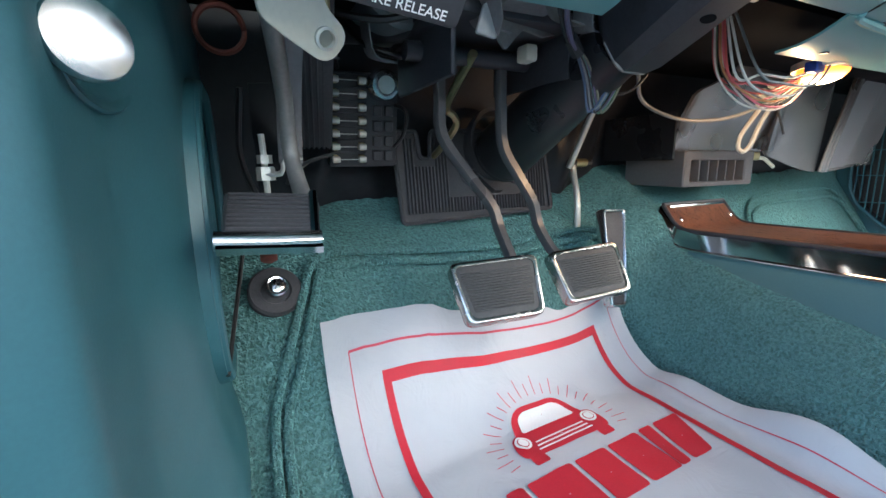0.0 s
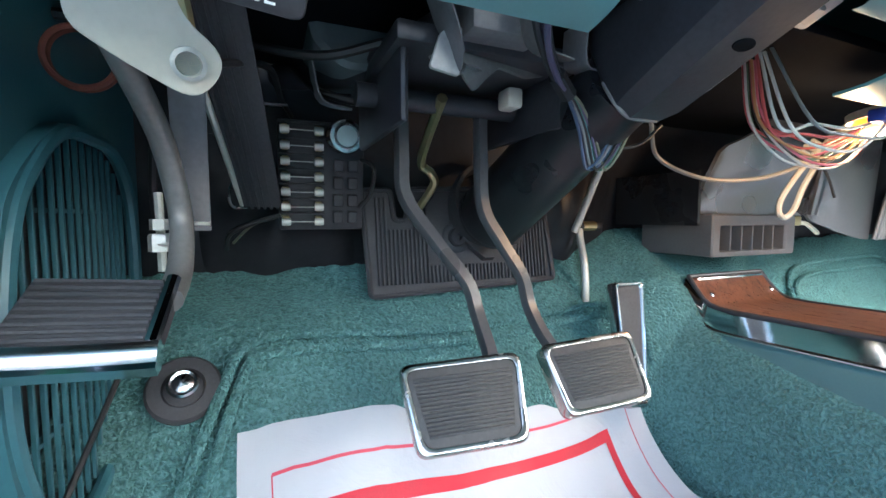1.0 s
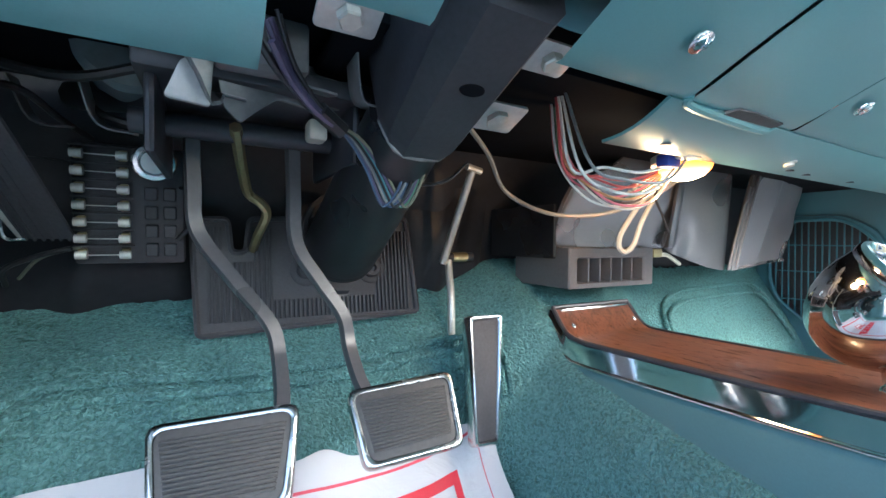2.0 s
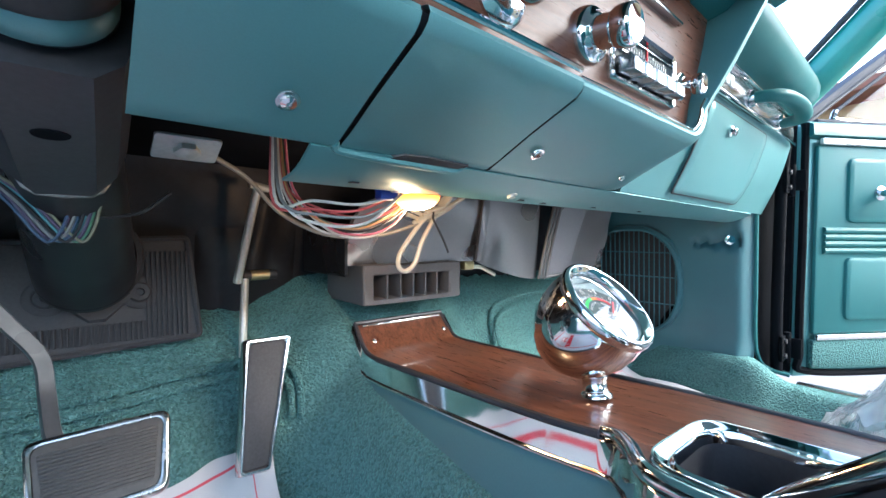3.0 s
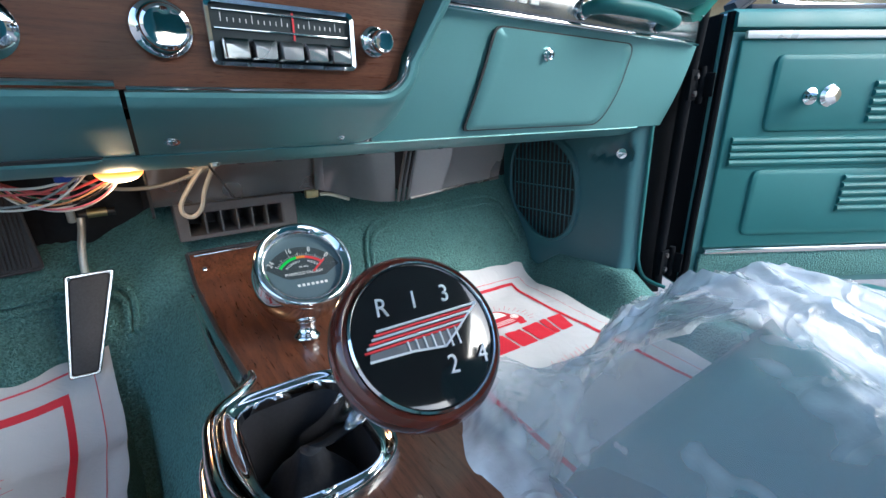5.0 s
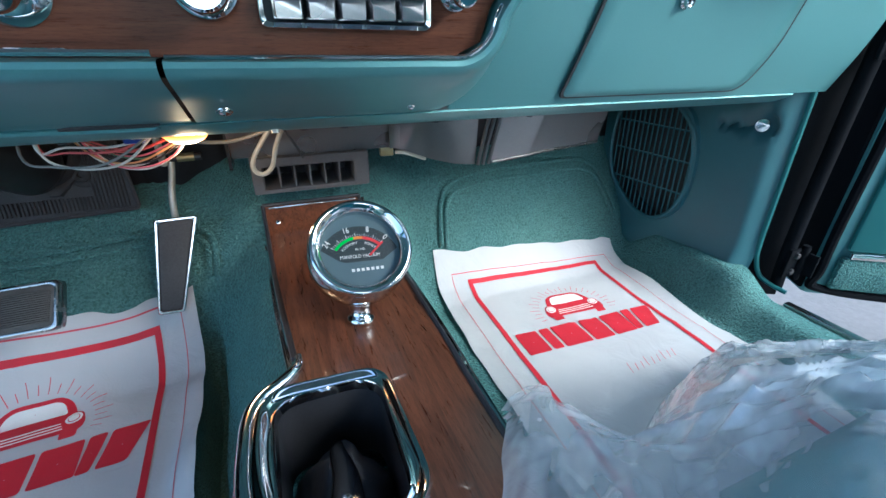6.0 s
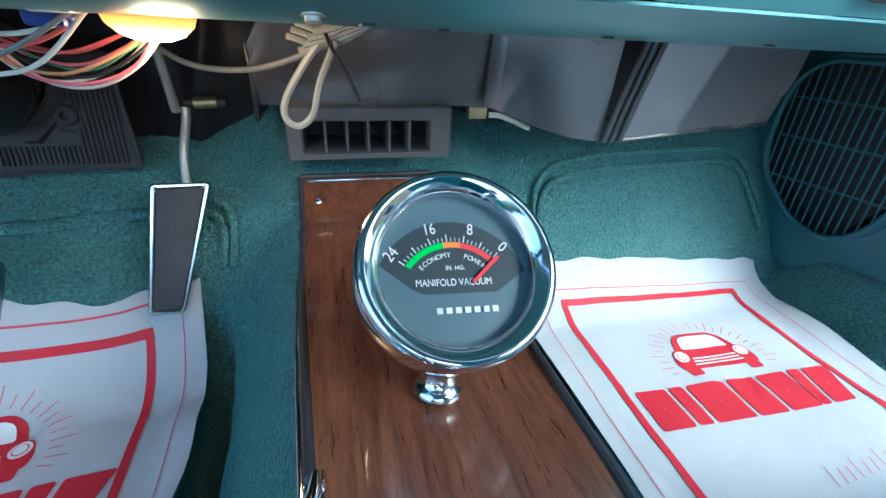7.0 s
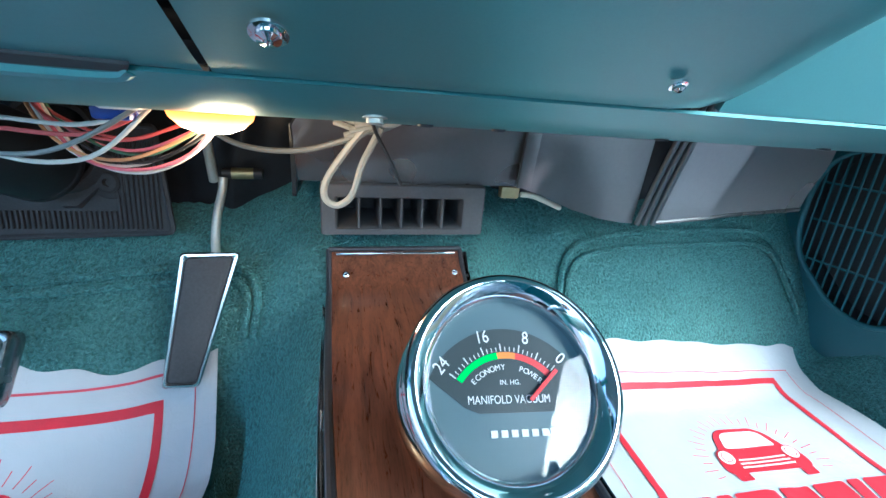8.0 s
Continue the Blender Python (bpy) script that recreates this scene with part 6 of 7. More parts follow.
def console():
    c = thing("centre_console", "teal centre console with walnut-print top and chrome edging", "console", at=(0.69, 0.05, 0.1))
    inv = Matrix.Translation((-0.69, -0.05, -0.1))

    def add(name, bm, mat, label="", parent=None, smooth=40):
        bm.transform(inv)
        return part(name, bm, M[mat], parent or c, label, smooth)
    out, nl = console_outline()
    big, _ = console_outline(0.0040)
    wide, _ = console_outline(0.0085)
    band_top, _ = console_outline(0.0026)
    band_mid, _ = console_outline(0.0058)
    inner, _ = console_outline(-0.002)
    body = [[(x, y, con_z(y) - 0.0275) for x, y in inner], [(x, y, con_z(y) - 0.029) for x, y in big], [(x, y, con_z(y) - 0.036) for x, y in wide], [(x, y, max(con_z(y) - 0.068, 0.07) if y > 0.3 else con_z(y) - 0.10) for x, y in wide], [(x, y, min(con_z(y) - 0.09, 0.09)) for x, y in wide]]
    add("body", loft(body, True, False), "console_teal", "grey-teal moulded console side")
    # polished band between top and body
    add("band", loft([[(x, y, con_z(y) - h) for x, y in o] for o, h in ((inner, 0.001), (out, 0.0016), (band_top, 0.0036), (band_mid, 0.0262), (out, 0.0280), (inner, 0.0290))], True, False), "chrome", "polished band below the top")
    edge = [(x, y, con_z(y) - 0.0005) for x, y in out]
    bend = [k for k in range(nl) if edge[k][1] < 0.12]
    add("top_edge", tube(edge[:bend[0] + 1], 0.0032, 8, 2), "dark_paint", "dark bead along the top")
    add("edge_rail", tube([(x + 0.004, y, z + 0.002) for x, y, z in edge[bend[0]:nl - 1]], [0.0036, 0.0052] + [0.006] * (nl - bend[0] - 3), 12, 4), "chrome", "rounded chrome rail round the shift lever")
    add("top_edge", tube([*edge[nl:]], 0.0028, 8, 2), "dark_paint")
    add("top_edge", tube([edge[-1], ((edge[-1][0] + edge[0][0]) / 2, 0.458, edge[0][2]), edge[0]], 0.0032, 8, 1), "dark_paint")
    add("lower_bead", tube([(x - 0.0062, y, con_z(y) - 0.0278) for x, y in out[1:nl]], 0.0027, 10, 2), "chrome", "thin chrome bead")
    add("lower_bead", tube([(x + 0.0062, y, con_z(y) - 0.0060) for x, y in out[nl:]], 0.0030, 8, 2), "chrome")
    # walnut top with the shift opening
    hole = rounded([(0.596, 0.054), (0.679, 0.053), (0.675, -0.070), (0.596, -0.062)], (0.022, 0.026, 0.028, 0.026), 6)
    ys = [0.458, 0.443, 0.428, 0.420, 0.40, 0.38, 0.36, 0.30, 0.25, 0.20, 0.15, 0.10, 0.082, 0.066]
    bm = bmesh.new()

    def left_x(y):
        pts = sorted([(q[1], q[0]) for q in out[:nl]])
        return float(np.interp(y, [q[0] for q in pts], [q[1] for q in pts]))

    def right_x(y):
        pts = sorted([(q[1], q[0]) for q in out[nl:]])
        return float(np.interp(y, [q[0] for q in pts], [q[1] for q in pts]))
    rows = []
    for y in ys:
        a, b = max(left_x(y), 0.601) + 0.001, right_x(y) - 0.001
        rows.append([bm.verts.new((a + (b - a) * k / 8, y, con_z(y) - 0.0002)) for k in range(9)])
    for p, q in zip(rows, rows[1:]):
        for k in range(8):
            bm.faces.new((p[k], p[k + 1], q[k + 1], q[k]))
    # beside and behind the opening
    for x0f, yy in ((lambda y: 0.681 - 0.03 * smoothstep(-0.050, -0.0695, y), (0.066, 0.05, 0.0, -0.02, -0.05, -0.060, -0.0695)), (lambda y: max(left_x(y), 0.626), (-0.0695, -0.09, -0.15, -0.25, -0.35))):
        prev = None
        for y in yy:
            row = [bm.verts.new((x0f(y) + (right_x(y) - 0.001 - x0f(y)) * k / 6, y, con_z(y) - 0.0002)) for k in range(7)]
            if prev:
                for k in range(6):
                    bm.faces.new((prev[k], prev[k + 1], row[k + 1], row[k]))
            prev = row
    add("top_plate", bm, "wood_console", "walnut-print console top", smooth=70)
    add("front_trim", box((0.610, 0.4505, 0.2165), (0.747, 0.4535, 0.2195), 0.001), "chrome", "short bright strip at the front")
    for x in (0.6205, 0.7450):
        bm = lathe([(0.0036, 0), (0.0034, 0.0010), (0.0018, 0.0018), (0.0016, 0.001), (0.0001, 0.001)], aim((x, 0.438, con_z(0.438) + 0.0004), (0, -0.72, 0.70)), 16)
        add("screw", bm, "chrome", "small bright screw")
    # shift bezel: bright outer rim, dished face, bright lip, black well
    outer = rounded([(0.588, 0.068), (0.687, 0.062), (0.690, -0.066), (0.640, -0.086), (0.596, -0.070), (0.579, 0.0)], (0.026, 0.022, 0.03, 0.03, 0.03, 0.05), 8)
    def around(pts, n=128):
        """Resampled by direction from the opening's centre, so that two outlines pair up."""
        cx, cy = 0.636, -0.004
        pts = [p.lerp(q, k / 12) for p, q in zip(pts, pts[1:] + pts[:1]) for k in range(12)]
        angs = sorted((math.atan2(p.y - cy, p.x - cx), math.hypot(p.x - cx, p.y - cy)) for p in pts)
        aa = [q[0] for q in angs]
        rr = [q[1] for q in angs]
        aa = [aa[-1] - 2 * math.pi, *aa, aa[0] + 2 * math.pi]
        rr = [rr[-1], *rr, rr[0]]
        res = []
        for k in range(n):
            t = -math.pi + 2 * math.pi * k / n
            r = float(np.interp(t, aa, rr))
            res.append(Vector((cx + r * math.cos(t), cy + r * math.sin(t))))
        return res
    o, i = around(outer), around(hole)
    def mixed(t, z):
        return [(p.x + (q.x - p.x) * t, p.y + (q.y - p.y) * t, con_z(p.y) + z) for p, q in zip(o, i)]
    bez = add("shift_bezel", loft([mixed(-0.06, -0.004), mixed(-0.04, 0.004), mixed(0.05, 0.0070), mixed(0.22, 0.0068), mixed(0.36, 0.0042), mixed(0.70, 0.0026), mixed(0.82, 0.0045), mixed(0.95, 0.0050), mixed(1.03, 0.003), mixed(1.05, -0.004)], True, False), "chrome", "polished bezel round the shift lever", smooth=60)
    add("well", loft([mixed(1.03, 0.002), mixed(1.05, -0.02), mixed(1.08, -0.080)], True, False), "black_plastic", "black well below the lever", parent=bez)
    # creased boot
    rings = []
    for k, (rx, ry, h, dy) in enumerate(((0.038, 0.056, 0.118, 0.0), (0.036, 0.052, 0.130, 0.0), (0.033, 0.046, 0.142, 0.0), (0.028, 0.036, 0.154, -0.001), (0.022, 0.027, 0.165, -0.003), (0.015, 0.018, 0.174, -0.005), (0.011, 0.012, 0.184, -0.008), (0.0085, 0.0085, 0.194, -0.011))):
        ring = []
        for q in range(72):
            t = 2 * math.pi * q / 72
            w = 1 + 0.10 * math.sin(5 * t + k * 0.5) * (1 - k / 8) + 0.06 * math.sin(9 * t + 1.3 * k) * (1 - k / 8)
            ring.append((0.636 + rx * w * math.cos(t), -0.004 + dy + ry * w * math.sin(t), h + 0.004 * math.sin(4 * t + k * 0.9) * (1 - k / 8)))
        rings.append(ring)
    add("boot", loft(rings, True, True), "black_rubber", "creased black rubber boot", parent=bez, smooth=70)
    return c


KNOB_TURN = 17.0
FACE, BASE = Vector((0.6215, -0.201, 0.381)), Vector((0.635, -0.013, 0.200))


def shifter():
    axis = (FACE - BASE).normalized()
    s = thing("gear_lever", "chrome gear lever with a polished brown knob", "gear lever", at=BASE)
    p0 = BASE - axis * 0.03
    neck = FACE - axis * 0.043
    bm = tube([p0, BASE, BASE.lerp(neck, 0.35) + Vector((0.003, 0, -0.004)), BASE.lerp(neck, 0.7) + Vector((0.002, 0, -0.003)), neck], [0.0052, 0.0060, 0.0074, 0.0076, 0.0066], 18, 8, flat=1.15)
    bm.transform(Matrix.Translation(-BASE))
    part("stick", bm, M["chrome"], s, "polished chrome stick")
    m = Matrix.Translation(-BASE) @ aim(neck, axis, (0.35, 0.6, 0.6))
    part("ferrule", lathe([(0.0070, -0.011), (0.0082, -0.010), (0.0082, -0.004), (0.0070, -0.003), (0.0070, 0.0)], m, 28), M["dull_chrome"], s, "stepped bright ferrule")
    prof = [(0.0072, -0.002), (0.0075, 0.004), (0.0078, 0.010), (0.0092, 0.0150), (0.0135, 0.0195), (0.0180, 0.0245), (0.0205, 0.0300), (0.0216, 0.0355), (0.0215, 0.0388), (0.0206, 0.0410), (0.0195, 0.0420), (0.0184, 0.0417), (0.0180, 0.0405), (0.0001, 0.0405)]
    k = part("knob", lathe(prof, m, 64), M["wood_brown"], s, "polished dark brown flared knob")
    part("bright_ring", lathe([(0.0182, 0.0405), (0.0183, 0.0429), (0.0178, 0.0435), (0.0174, 0.0430), (0.0174, 0.0405)], m, 64), M["chrome"], k, "thin chrome ring")
    part("face", lathe([(0.0175, 0.0405), (0.0175, 0.0427), (0.0150, 0.0433), (0.0001, 0.0437)], m, 48), M["knob_black"], k, "glossy black shift pattern face")
    f = m @ Matrix.Translation((0, 0, 0.0438)) @ Matrix.Rotation(radians(KNOB_TURN), 4, "Z")
    for ch, x, y in (("R", -0.0092, 0.0074), ("1", -0.0010, 0.0078), ("3", 0.0074, 0.0078), ("2", 0.0036, -0.0092), ("4", 0.0118, -0.0088)):
        lettering("numeral", ch, 0.0062, f @ Matrix.Translation((x, y, 0)) @ Matrix.Rotation(radians(-6), 4, "Z"), M["silver_paint"], k, 0.0002, 0.85)
    # winged emblem drawn as plain stripes over a latticed lower half
    wing = f @ Matrix.Rotation(radians(3), 4, "Z")
    for j in range(6):
        y = 0.0030 - 0.00080 * j
        a, b = -0.0118 - 0.0008 * j, 0.0150 - 0.0012 * j
        part("emblem_bar", box((a, y - 0.00030, -0.0001), (b, y + 0.00030, 0.0005 if j % 2 == 0 else 0.0003), 0.0001, wing, 1), M["silver_paint"] if j % 2 == 0 else M["scale_red"], k, "plain bar of the emblem")
    part("emblem_point", plate([(-0.0152, -0.0030), (-0.0146, -0.0014), (0.0092, -0.0014), (0.0062, -0.0032), (0.0030, -0.0048), (-0.0050, -0.0036)], 0.0003, wing), M["grey_steel"], k, "plain pointed lower half of the emblem")
    for j in range(7):
        x = -0.0060 + 0.0021 * j
        part("emblem_lattice", box((x, -0.0034 - 0.0004 * min(j, 5), 0.0002), (x + 0.0004, -0.0012, 0.0006), 0, wing), M["silver_paint"], k)
    for q0, q1 in (((-0.0152, -0.0031), (-0.0050, -0.0037)), ((-0.0050, -0.0037), (0.0030, -0.0049)), ((0.0030, -0.0049), (0.0150, 0.0030))):
        part("emblem_rim", tube([wing @ Vector((*q0, 0.0003)), wing @ Vector((*q1, 0.0003))], 0.0003, 6, 1), M["silver_paint"], k)
    return s



DIAL, DIAL_N = Vector((0.694, 0.139, 0.2785)), Vector((0.01, -0.685, 0.728))


def gauge():
    g = thing("vacuum_gauge", "chrome pod gauge with a grey dial on the console", "gauge", at=(0.693, 0.155, 0.195))
    inv = Matrix.Translation((-0.693, -0.155, -0.195))
    m = inv @ aim(DIAL, DIAL_N, (0.06, 0.72, 0.68)) @ Matrix.Translation((-0.0022, 0.0035, 0))
    R = 0.0482
    part("pod", lathe([(R - 0.003, -0.002), (R + 0.0005, -0.010), (R + 0.0022, -0.022), (R + 0.0018, -0.036), (R - 0.002, -0.052), (R - 0.010, -0.068), (R - 0.021, -0.080), (R - 0.034, -0.087), (0.0001, -0.090)], m, 64, False), M["chrome"], g, "round polished chrome pod", 70)
    bez = [(R - 0.001, -0.010), (R + 0.0012, -0.008), (R + 0.0018, -0.003), (R + 0.0005, 0.0015), (R - 0.0025, 0.0030), (R - 0.0036, 0.0024), (R - 0.0066, 0.0002), (R - 0.0094, -0.0022), (R - 0.0099, -0.0040), (R - 0.0099, -0.0115)]
    b = part("bezel", lathe(bez, m, 72, False), M["chrome"], g, "polished chrome bezel ring", 60)
    part("groove", lathe([(R - 0.0005, -0.0135), (R + 0.0006, -0.013), (R + 0.0006, -0.011), (R - 0.0005, -0.0105)], m, 64, False), M["dark_paint"], b)
    rf = R - 0.0088
    dial = part("dial", lathe([(rf + 0.002, -0.0115), (rf + 0.001, -0.0098), (0.0001, -0.0098)], m, 64), M["dial_grey"], g, "blue-grey dial")
    top = m @ Matrix.Translation((0.0022, -0.0035, -0.0097)) @ Matrix.Scale(1.115, 4)
    cx, cy = -0.0030, -0.0108
    # sunk darker window behind the scale
    win = [(cx + 0.0365 * math.cos(radians(a)), cy + 0.0365 * math.sin(radians(a))) for a in range(20, 161, 7)]
    win = [(x, y) for x, y in win if (x + 0.002) ** 2 + (y - 0.003) ** 2 < (rf / 1.115 - 0.001) ** 2]
    win += [(-0.0215, -0.0055), (-0.016, -0.0078), (0.0165, -0.0078), (0.0215, -0.0045)]
    part("window", plate(win, 0.0003, top), M["dial_dark"], dial, "darker sunk window")
    up = top @ Matrix.Translation((0, 0, 0.0003))

    def arc(r0, r1, a0, a1, mat, name, h=0.0003):
        n = 16
        aa = [radians(a0 + (a1 - a0) * k / n) for k in range(n + 1)]
        pts = [(cx + r1 * math.cos(a), cy + r1 * math.sin(a)) for a in aa] + [(cx + r0 * math.cos(a), cy + r0 * math.sin(a)) for a in reversed(aa)]
        part(name, plate(pts, h, up), M[mat], dial)
    arc(0.0240, 0.0266, 98, 143, "green_ink", "green_arc")
    arc(0.0240, 0.0266, 80, 98, "orange_ink", "orange_arc")
    arc(0.0240, 0.0266, 44, 80, "scale_red", "red_arc")
    for k in range(25):
        a = radians(143 - 99 * k / 24)
        r1 = 0.0302 if k % 4 == 0 else 0.0288
        w = 0.00024 if k % 4 == 0 else 0.00014
        mk = up @ Matrix.Translation((cx, cy, 0)) @ Matrix.Rotation(a, 4, "Z")
        part("tick", box((0.0270, -w, 0), (r1, w, 0.0003), 0, mk), M["white_ink"], dial)
    for tx, a, r, tilt in (("24", 142, 0.0345, 48), ("16", 106, 0.0340, 8), ("8", 73, 0.0338, -6), ("0", 44, 0.0342, -48)):
        lettering("numeral", tx, 0.0076, up @ Matrix.Translation((cx + r * math.cos(radians(a)), cy + r * math.sin(radians(a)), 0.0002)) @ Matrix.Rotation(radians(tilt), 4, "Z"), M["white_ink"], dial, 0.0001, 0.8)
    for word, a0, a1 in (("ECONOMY", 134, 94), ("POWER", 72, 47)):
        for j, ch in enumerate(word):
            a = a0 + (a1 - a0) * j / (len(word) - 1)
            lettering("letter", ch, 0.0032, up @ Matrix.Translation((cx + 0.0205 * math.cos(radians(a)), cy + 0.0205 * math.sin(radians(a)), 0.0002)) @ Matrix.Rotation(radians(a - 90), 4, "Z"), M["white_ink"], dial, 0.0001)
    lettering("lettering", "IN. HG.", 0.0028, up @ Matrix.Translation((cx + 0.001, 0.0036, 0.0002)), M["white_ink"], dial, 0.0001)
    lettering("lettering", "MANIFOLD VACUUM", 0.0045, up @ Matrix.Translation((cx, -0.0030, 0.0002)), M["white_ink"], dial, 0.0001, 0.82)
    # maker's name as plain bars
    for j in range(7):
        part("name_bar", box((-0.0120 + 0.0042 * j, -0.0166, -0.0002), (-0.0120 + 0.0042 * j + 0.0026, -0.0140, 0.0002), 0, up), M["white_ink"], dial, "plain pale bars in place of a name")
    nd = up @ Matrix.Translation((cx, cy, 0.0016)) @ Matrix.Rotation(radians(42), 4, "Z")
    part("needle", box((0.0110, -0.0010, 0), (0.0285, 0.0007, 0.0006), 0.0002, nd, 1), M["scale_red"], dial, "red needle at rest")
    gl = part("glass", lathe([(rf + 0.0015, -0.0050), (rf * 0.6, -0.0038), (rf * 0.3, -0.0034), (0.0001, -0.0033)], m, 48, False), M["dial_glass"], g, "clear domed glass", 70)
    gl.visible_shadow = False
    # stem on the console
    foot = Vector((0.687, 0.150, con_z(0.150)))
    tip = Vector((0.692, 0.160, 0.240))
    stem = [(0.0150, 0.0), (0.0150, 0.003), (0.0128, 0.005), (0.0112, 0.007), (0.0112, 0.016), (0.0124, 0.018), (0.0124, 0.021), (0.0106, 0.023), (0.0100, 0.030), (0.0125, 0.040), (0.016, 0.050)]
    part("stem", lathe(stem, inv @ aim(foot, tip - foot), 36), M["chrome"], g, "chrome stem with a collar", 60)
    return g


console()
shifter()
gauge()

# ---- paper floor mats ----
def paper_mat(x0, x1, y0, y1, tilt, left, inset, drop, skew=0.0):
    """Printed paper floor mat, curling up the toe board; x0..x1, y0 (rear) to y1 (front)."""
    p = thing("paper_floor_mat", "white paper floor mat printed in red, creased", "floor mat", "paper floor mats", at=((x0 + x1) / 2, (y0 + y1) / 2, 0.01))
    cx, cy = (x0 + x1) / 2, (y0 + y1) / 2
    inv = Matrix.Translation((-cx, -cy, -0.01))
    ca, sa = math.cos(radians(tilt)), math.sin(radians(tilt))
    seed = 3.0 if left else 8.0

    def place(u, v, lift=0.0):
        """u, v in metres on the sheet from its centre; the print lies a little askew."""
        v += skew * u if lift else 0.0
        x, y = cx + u * ca - v * sa, cy + u * sa + v * ca
        z = sum(floor_z(x, y + q, False) for q in (-0.008, -0.004, 0, 0.004, 0.008)) / 5
        z += 0.0055 + 0.003 * noise.noise((x * 9, y * 7, seed)) + 0.0012 * noise.noise((x * 34, y * 26, seed)) + 0.004 * max(0, noise.noise((x * 4 + 2, y * 4, seed)))
        if left:
            z += 0.010 * smoothstep(0.43, 0.50, x) * smoothstep(0.2, 0.35, y)
            z += smoothstep(0.452, 0.492, x) * smoothstep(0.36, 0.26, y) * (0.020 + 0.010 * math.sin(y * 38 + 0.6))
            z += 0.005 * math.exp(-((x - 0.35) ** 2 + (y - 0.352) ** 2) / 0.0002)
        else:
            z += 0.012 * smoothstep(1.26, 1.33, x) * (0.4 + 0.6 * math.sin(y * 22 + 1))
        # sharp creases
        for px, py, ang, ln, dp in creases:
            along, off = (x - px) * math.cos(ang) + (y - py) * math.sin(ang), -(x - px) * math.sin(ang) + (y - py) * math.cos(ang)
            z += dp * math.exp(-(off / 0.004) ** 2) * math.exp(-(along / ln) ** 2)
        return Vector((x, y, z + lift))
    rnd = random.Random(11 if left else 12)
    creases = [(rnd.uniform(x0, x1), rnd.uniform(y0, y1), rnd.uniform(-0.9, 0.9) + (1.57 if k % 3 == 0 else 0), rnd.uniform(0.015, 0.05), rnd.uniform(-0.0022, 0.0028)) for k in range(14)]
    w, h = (x1 - x0) / 2, (y1 - y0) / 2
    nu, nv = 84, 120

    def f(a, b):
        u, v = a * w, b * h
        u += 0.004 * noise.noise((b * 5, a * 2, seed)) * abs(a) ** 6
        return place(u, v + 0.004 * noise.noise((a * 5, 7.7, seed)) * max(0, b) ** 8)
    bm = sheet(f, [-1 + 2 * i / nu for i in range(nu + 1)], [-1 + 2 * i / nv for i in range(nv + 1)], 0.0005)
    bm.transform(inv)
    part("sheet", bm, M["paper"], p, "creased white paper", 80)

    def quad(name, a, b, c, d, mat, n=6, k=2, label="", lift=0.0011):
        """Ink patch over the corners a, b, c, d (sheet metres), laid on the paper."""
        a, b, c, d = [Vector(q) for q in (a, b, c, d)]
        def g(s, t):
            q = a.lerp(b, s).lerp(d.lerp(c, s), t)
            return place(q.x, q.y, lift)
        bm = sheet(g, [i / n for i in range(n + 1)], [i / k for i in range(k + 1)])
        bm.transform(inv)
        part(name, bm, M[mat], p, label, 80)

    def bar(name, a, b, width, mat, n=40, lift=0.0011, label=""):
        a, b = Vector(a), Vector(b)
        s = (b - a).normalized()
        o = Vector((-s.y, s.x)) * width / 2
        quad(name, a - o, b - o, b + o, a + o, mat, n, 2, label, lift)
    iw, it = 0.153, h - inset
    ib = -h + 0.06
    for a, b in (((-iw - 0.004, it), (iw + 0.004, it)), ((iw, it), (iw, ib)), ((-iw, it), (-iw, ib)), ((-iw - 0.004, ib), (iw + 0.004, ib))):
        bar("border", a, b, 0.0060 if left and a[1] == b[1] else 0.0085, "red_ink", 60, label="broad red border line")
    tw, tt = 0.188, it + 0.014
    for a, b in (((-tw, tt), (tw, tt)), ((tw, tt), (tw, -h + 0.02)), ((-tw, tt), (-tw, -h + 0.02))):
        bar("fine_line", a, b, 0.0011, "red_line", 70, label="fine red outer line")
    def patch(name, outline, mat, label="", lift=0.0011, steps=6):
        """Ink shape over a rounded outline (sheet metres), laid on the paper."""
        mid = Vector((sum(q[0] for q in outline) / len(outline), sum(q[1] for q in outline) / len(outline)))
        rings = []
        for k in range(steps + 1):
            t = 1 - k / steps * 0.98
            rings.append([place(mid.x + (q[0] - mid.x) * t, mid.y + (q[1] - mid.y) * t, lift) for q in outline])
        bm = loft(rings, True, False)
        bm.transform(inv)
        part(name, bm, M[mat], p, label, 80)

    def dense(pts, r, n=5):
        rr = rounded(pts, r, 4)
        return [a.lerp(b, k / n) for a, b in zip(rr, rr[1:] + rr[:1]) for k in range(n)]
    # block of seven plain red shapes where the maker's name is
    ly0, ly1, lx = it - drop - 0.055, it - drop, -0.139
    for j, ww in enumerate((0.041, 0.019, 0.054, 0.041, 0.043, 0.019, 0.041)):
        lean = 0.0 if j < 5 else -0.010 if j == 5 else -0.020
        patch("name_block", dense([(lx + lean * 0.5, ly0), (lx + ww + lean, ly0), (lx + ww, ly1), (lx, ly1)], 0.004), "red_ink", "plain red block in place of a letter")
        lx += ww + 0.0050
    # little car: body with bonnet, roof, screen, lamps, bumper bars, wheels, and the rays round it
    ox, oy = 0.010, ly1 + 0.046

    def at_car(pts):
        return [(ox + q[0], oy + q[1]) for q in pts]
